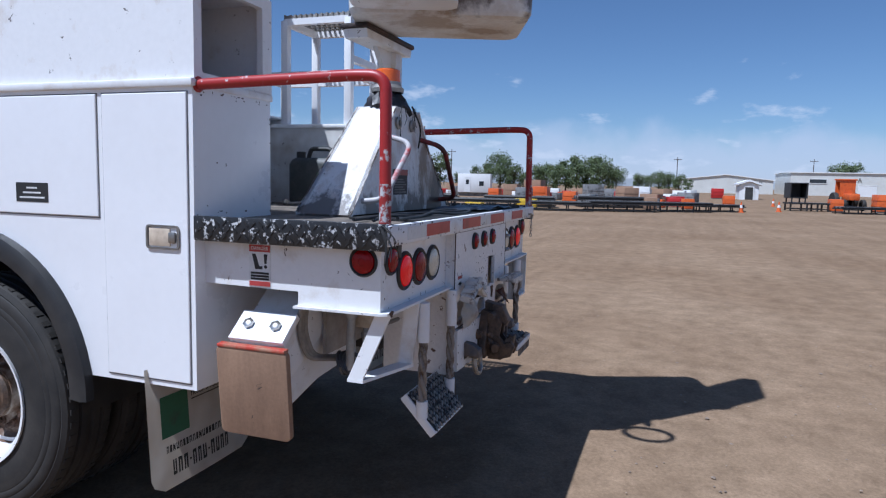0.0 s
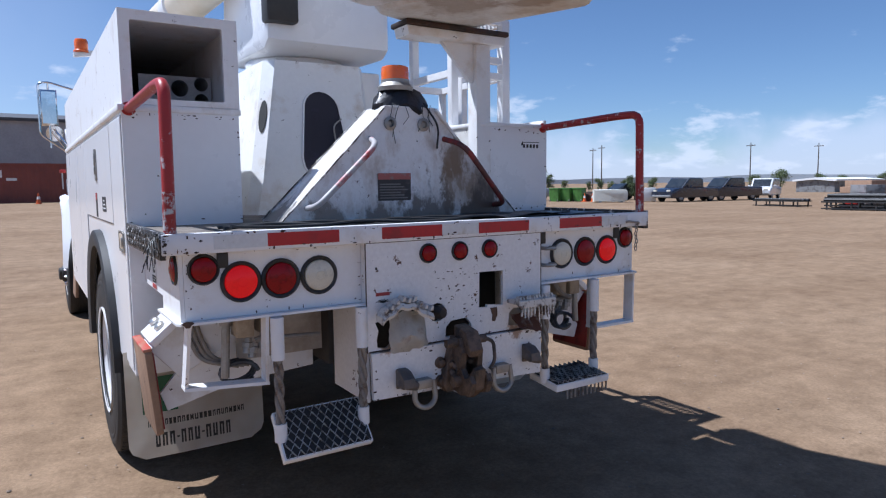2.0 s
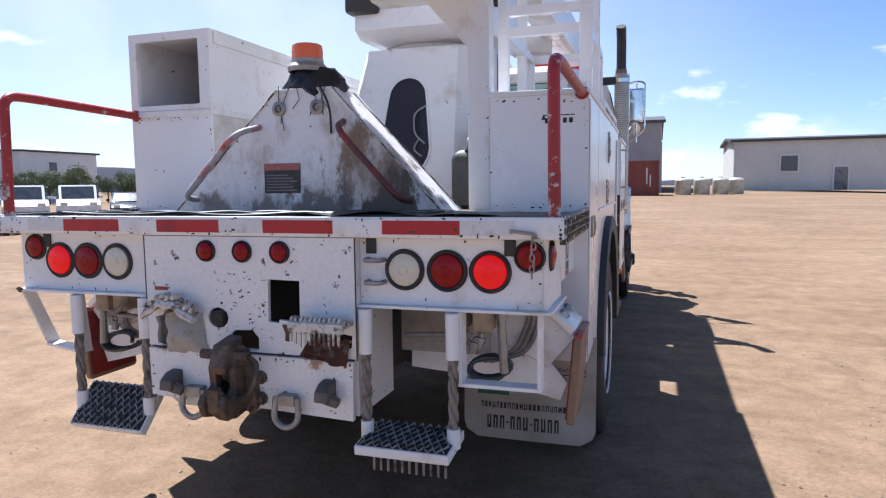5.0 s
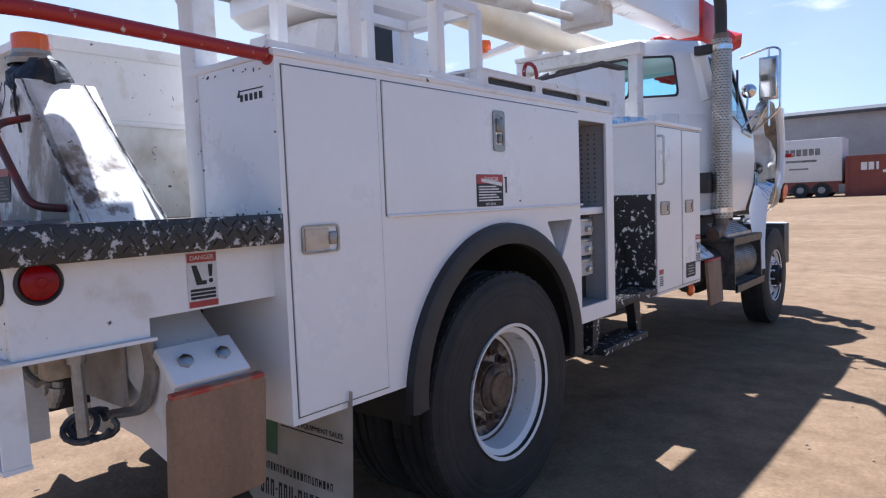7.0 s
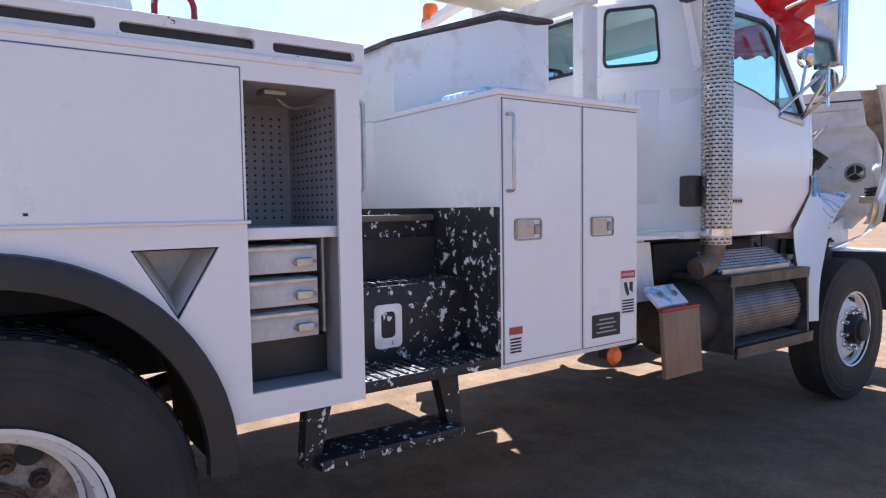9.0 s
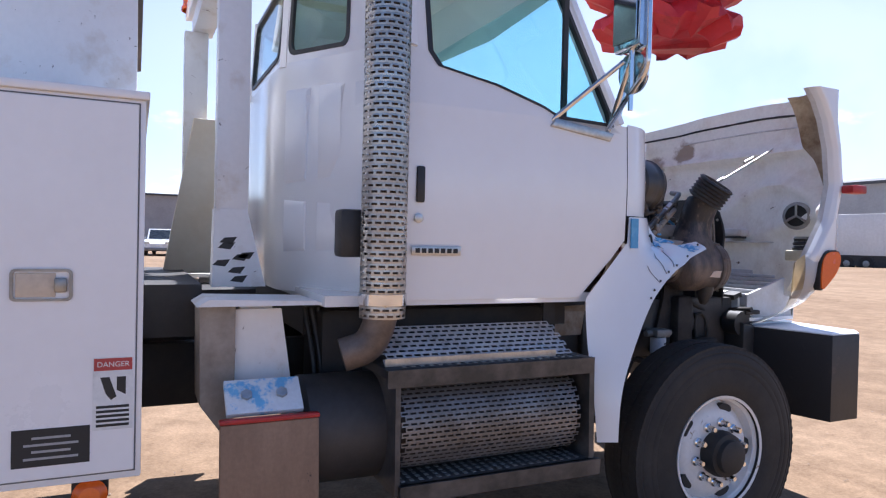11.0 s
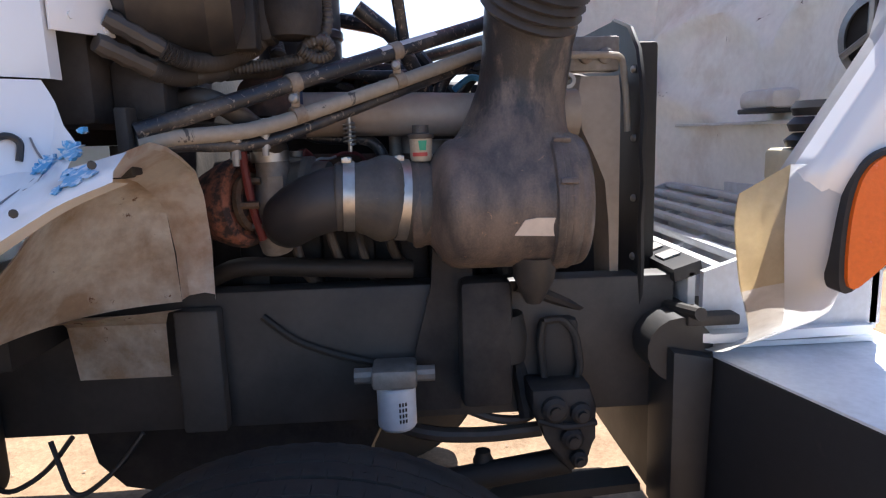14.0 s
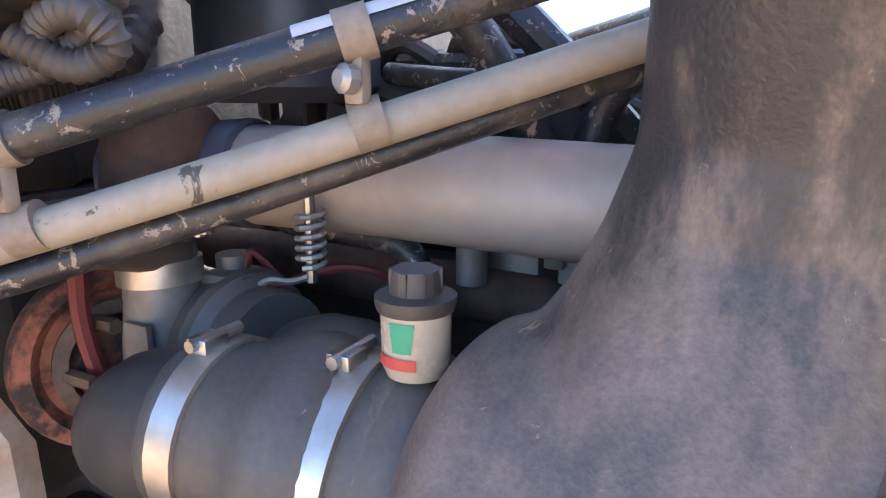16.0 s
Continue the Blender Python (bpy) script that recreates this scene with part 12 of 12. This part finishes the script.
shed("open_shed", 86, 98, 42, 47, 1.45, 1.65, GREYPART, "low open shed with a white roof", "x", roof=WHITEWALL)
shed("low_warehouse", 70, 132, 150, 176, 3.6, 3.9, CORRUGATED, "long low grey warehouse with a white roof", "x", roof=WHITEWALL)
shed("brick_house", 80, 88, 100, 106, 1.9, 2.6, mat("weathered_brick_wall", (0.30, 0.27, 0.25), 0.85, scale=1.0, grain=8), "small grey house with a salmon tiled roof", "x", roof=mat("salmon_roof", (0.42, 0.22, 0.17), 0.8, col2=(0.34, 0.18, 0.14), cover=0.4, scale=1))
# pale tank, green bins and a heap of rusty scrap by the parked cars
pt = thing("pale_tank", "long pale plastic tank lying on the dirt", "tank", (0, 0, 0))
part("tank_shell", prism(B(), fillet([(-1.25, 0.12), (1.25, 0.12), (1.25, 1.05), (-1.25, 1.05)], 0.25), "y", -0.6, 0.6, bev=0.05), mat("pale_tank_plastic", (0.62, 0.62, 0.55), 0.5, col2=(0.5, 0.49, 0.42), cover=0.4, scale=1), pt)
for x in (-0.8, 0.8):
    part("cradle", box(B(), x - 0.1, x + 0.1, -0.62, 0.62, 0, 0.16), GREYPART, pt)
put(pt, 36.6, 33.6, 0, -40, 1.0, True)
put(ww, 40.2, 33.2, 0, -40, 0.75)
GREENBIN = mat("green_bin_plastic", (0.08, 0.22, 0.04), 0.5)
gb = thing("wheeled_bin", "green plastic bin on two wheels", "bin", (0, 0, 0), "green bins")
part("bin_body", prism(B(), [(-0.32, 0.08), (0.32, 0.08), (0.42, 1.1), (-0.42, 1.1)], "y", -0.4, 0.4, bev=0.03), GREENBIN, gb)
part("bin_lid", box(B(), -0.45, 0.45, -0.45, 0.45, 1.1, 1.18, 0.03), GREENBIN, gb)
for y in (-0.34, 0.34):
    part("wheel", cyl(B(), (-0.3, y - 0.04, 0.12), (-0.3, y + 0.04, 0.12), 0.12, 12), BLACK, gb)
put(gb, 35.6, 38.6, 0, 20, 1.0, True)
for x, y in ((36.3, 38.0), (36.9, 37.2)):
    put(gb, x, y, 0, 20)
SCRAP = mat("rusty_scrap", (0.13, 0.07, 0.045), 0.85, col2=(0.06, 0.045, 0.04), cover=0.5, scale=3)
random.seed(12)
sc = thing("scrap_heap", "low heap of rusty brown scrap", "scrap", (0, 0, 0))
for k in range(14):
    x, y = random.gauss(0, 0.8), random.gauss(0, 0.6)
    part("scrap_piece", box(B(), x - 0.4, x + 0.4, y - 0.3, y + 0.3, 0.0, random.uniform(0.3, 0.85), 0.06), SCRAP, sc)
put(sc, 38.9, 37.4, 0, 30, 1.0, True)

# utility poles
up = thing("utility_pole", "tall wooden utility pole with crossarm", "pole", (0, 0, 0), "utility poles")
part("pole", cyl(B(), (0, 0, 0), (0, 0, 11), 0.16, 8, 0.1), BARK, up)
part("crossarm", box(B(), -1.2, 1.2, -0.06, 0.06, 10.2, 10.35), BARK, up)
for x in (-1, -0.4, 0.4, 1):
    part("insulator", cyl(B(), (x, 0, 10.35), (x, 0, 10.55), 0.05, 6), GALV, up)
put(up, 185, -0.6, 0, 90, 0.85, True)
for x, y in ((230, -40.5), (152, 96), (123, 118), (130, 128), (96, 120), (88, 108), (172, 90), (182, 62)):
    put(up, x, y, 0, 90)

# trees
t1 = put(tree(1, 9.0, 3.6, "broad green tree beyond the yard"), 250, -70, 0, 0, 1.0, True)
t2 = put(tree(2, 7.5, 3.4, "rounded green tree beyond the yard"), 255, -55, 0, 0, 1.0, True)
t3 = put(tree(3, 8.0, 2.9, "tall green tree beyond the yard"), 260, -62, 0, 0, 1.0, True)
rng = random.Random(9)
# (bearing from the tail, distance, size): hedge row, tall trees, far small ones
def plant(rows):
    for a, d2, k in rows:
        put(rng.choice((t1, t2, t3)), -2.0 + math.sin(radians(a)) * d2, -1.5 + math.cos(radians(a)) * d2, 0, rng.uniform(0, 360), k * 1.15)
plant(((78.2, 104, 0.52), (79.0, 108, 0.56), (79.8, 102, 0.50), (80.6, 106, 0.58), (81.5, 103, 0.66), (82.4, 107, 0.64), (83.3, 103, 0.66), (84.2, 105, 0.56), (84.8, 109, 0.50), (77.0, 112, 0.40), (76.2, 108, 0.46), (75.0, 110, 0.66), (74.0, 106, 0.52), (73.2, 114, 0.48)))
plant(((69.4, 96, 0.64), (60.0, 120, 0.40), (62.6, 130, 0.28), (58.0, 150, 0.34), (56.0, 150, 0.30), (64.0, 150, 0.30), (66.5, 150, 0.30), (71.5, 150, 0.36),
       (86.7, 150, 0.42), (87.5, 155, 0.46), (88.3, 150, 0.48), (89.1, 156, 0.46), (89.9, 150, 0.42), (90.6, 160, 0.38), (101.3, 240, 1.0), (102.0, 242, 1.0)))
plant(((37.0, 130, 0.42), (37.9, 128, 0.48), (38.8, 125, 0.50), (39.6, 130, 0.48), (40.5, 132, 0.42), (41.2, 122, 0.46), (42.0, 126, 0.36), (43.3, 140, 0.22), (45.4, 120, 0.20), (46.2, 122, 0.24), (47.2, 118, 0.20), (48.3, 125, 0.22), (49.6, 60, 0.24), (50.6, 116, 0.24), (53.0, 130, 0.20), (56.8, 125, 0.22)))
plant(((-62.6, 92, 0.86), (-46.4, 92, 0.42), (-47.2, 88, 0.46), (-48.4, 90, 0.44), (-45.3, 84, 0.44), (-44.4, 90, 0.40), (-43.2, 92, 0.38), (-49.6, 95, 0.44), (-42.0, 94, 0.40), (-41.3, 92, 0.43), (-40.6, 90, 0.36), (-39.7, 96, 0.46), (-39.0, 92, 0.42), (-38.2, 95, 0.42)))
# far hills, the distance haze put into their pale blue colour
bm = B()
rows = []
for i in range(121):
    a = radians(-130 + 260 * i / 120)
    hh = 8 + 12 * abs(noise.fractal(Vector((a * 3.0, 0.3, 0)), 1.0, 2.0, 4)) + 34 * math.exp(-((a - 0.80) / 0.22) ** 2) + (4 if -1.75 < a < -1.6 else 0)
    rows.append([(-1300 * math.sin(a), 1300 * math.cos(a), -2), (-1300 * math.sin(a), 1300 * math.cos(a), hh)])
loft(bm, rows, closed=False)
tagged(part("backdrop", bm, mat("haze_tinted_hills", (0.46, 0.51, 0.56), 1.0, bump=0, spec=0)), "hazy blue hills on the horizon", "hills", kind="structure")
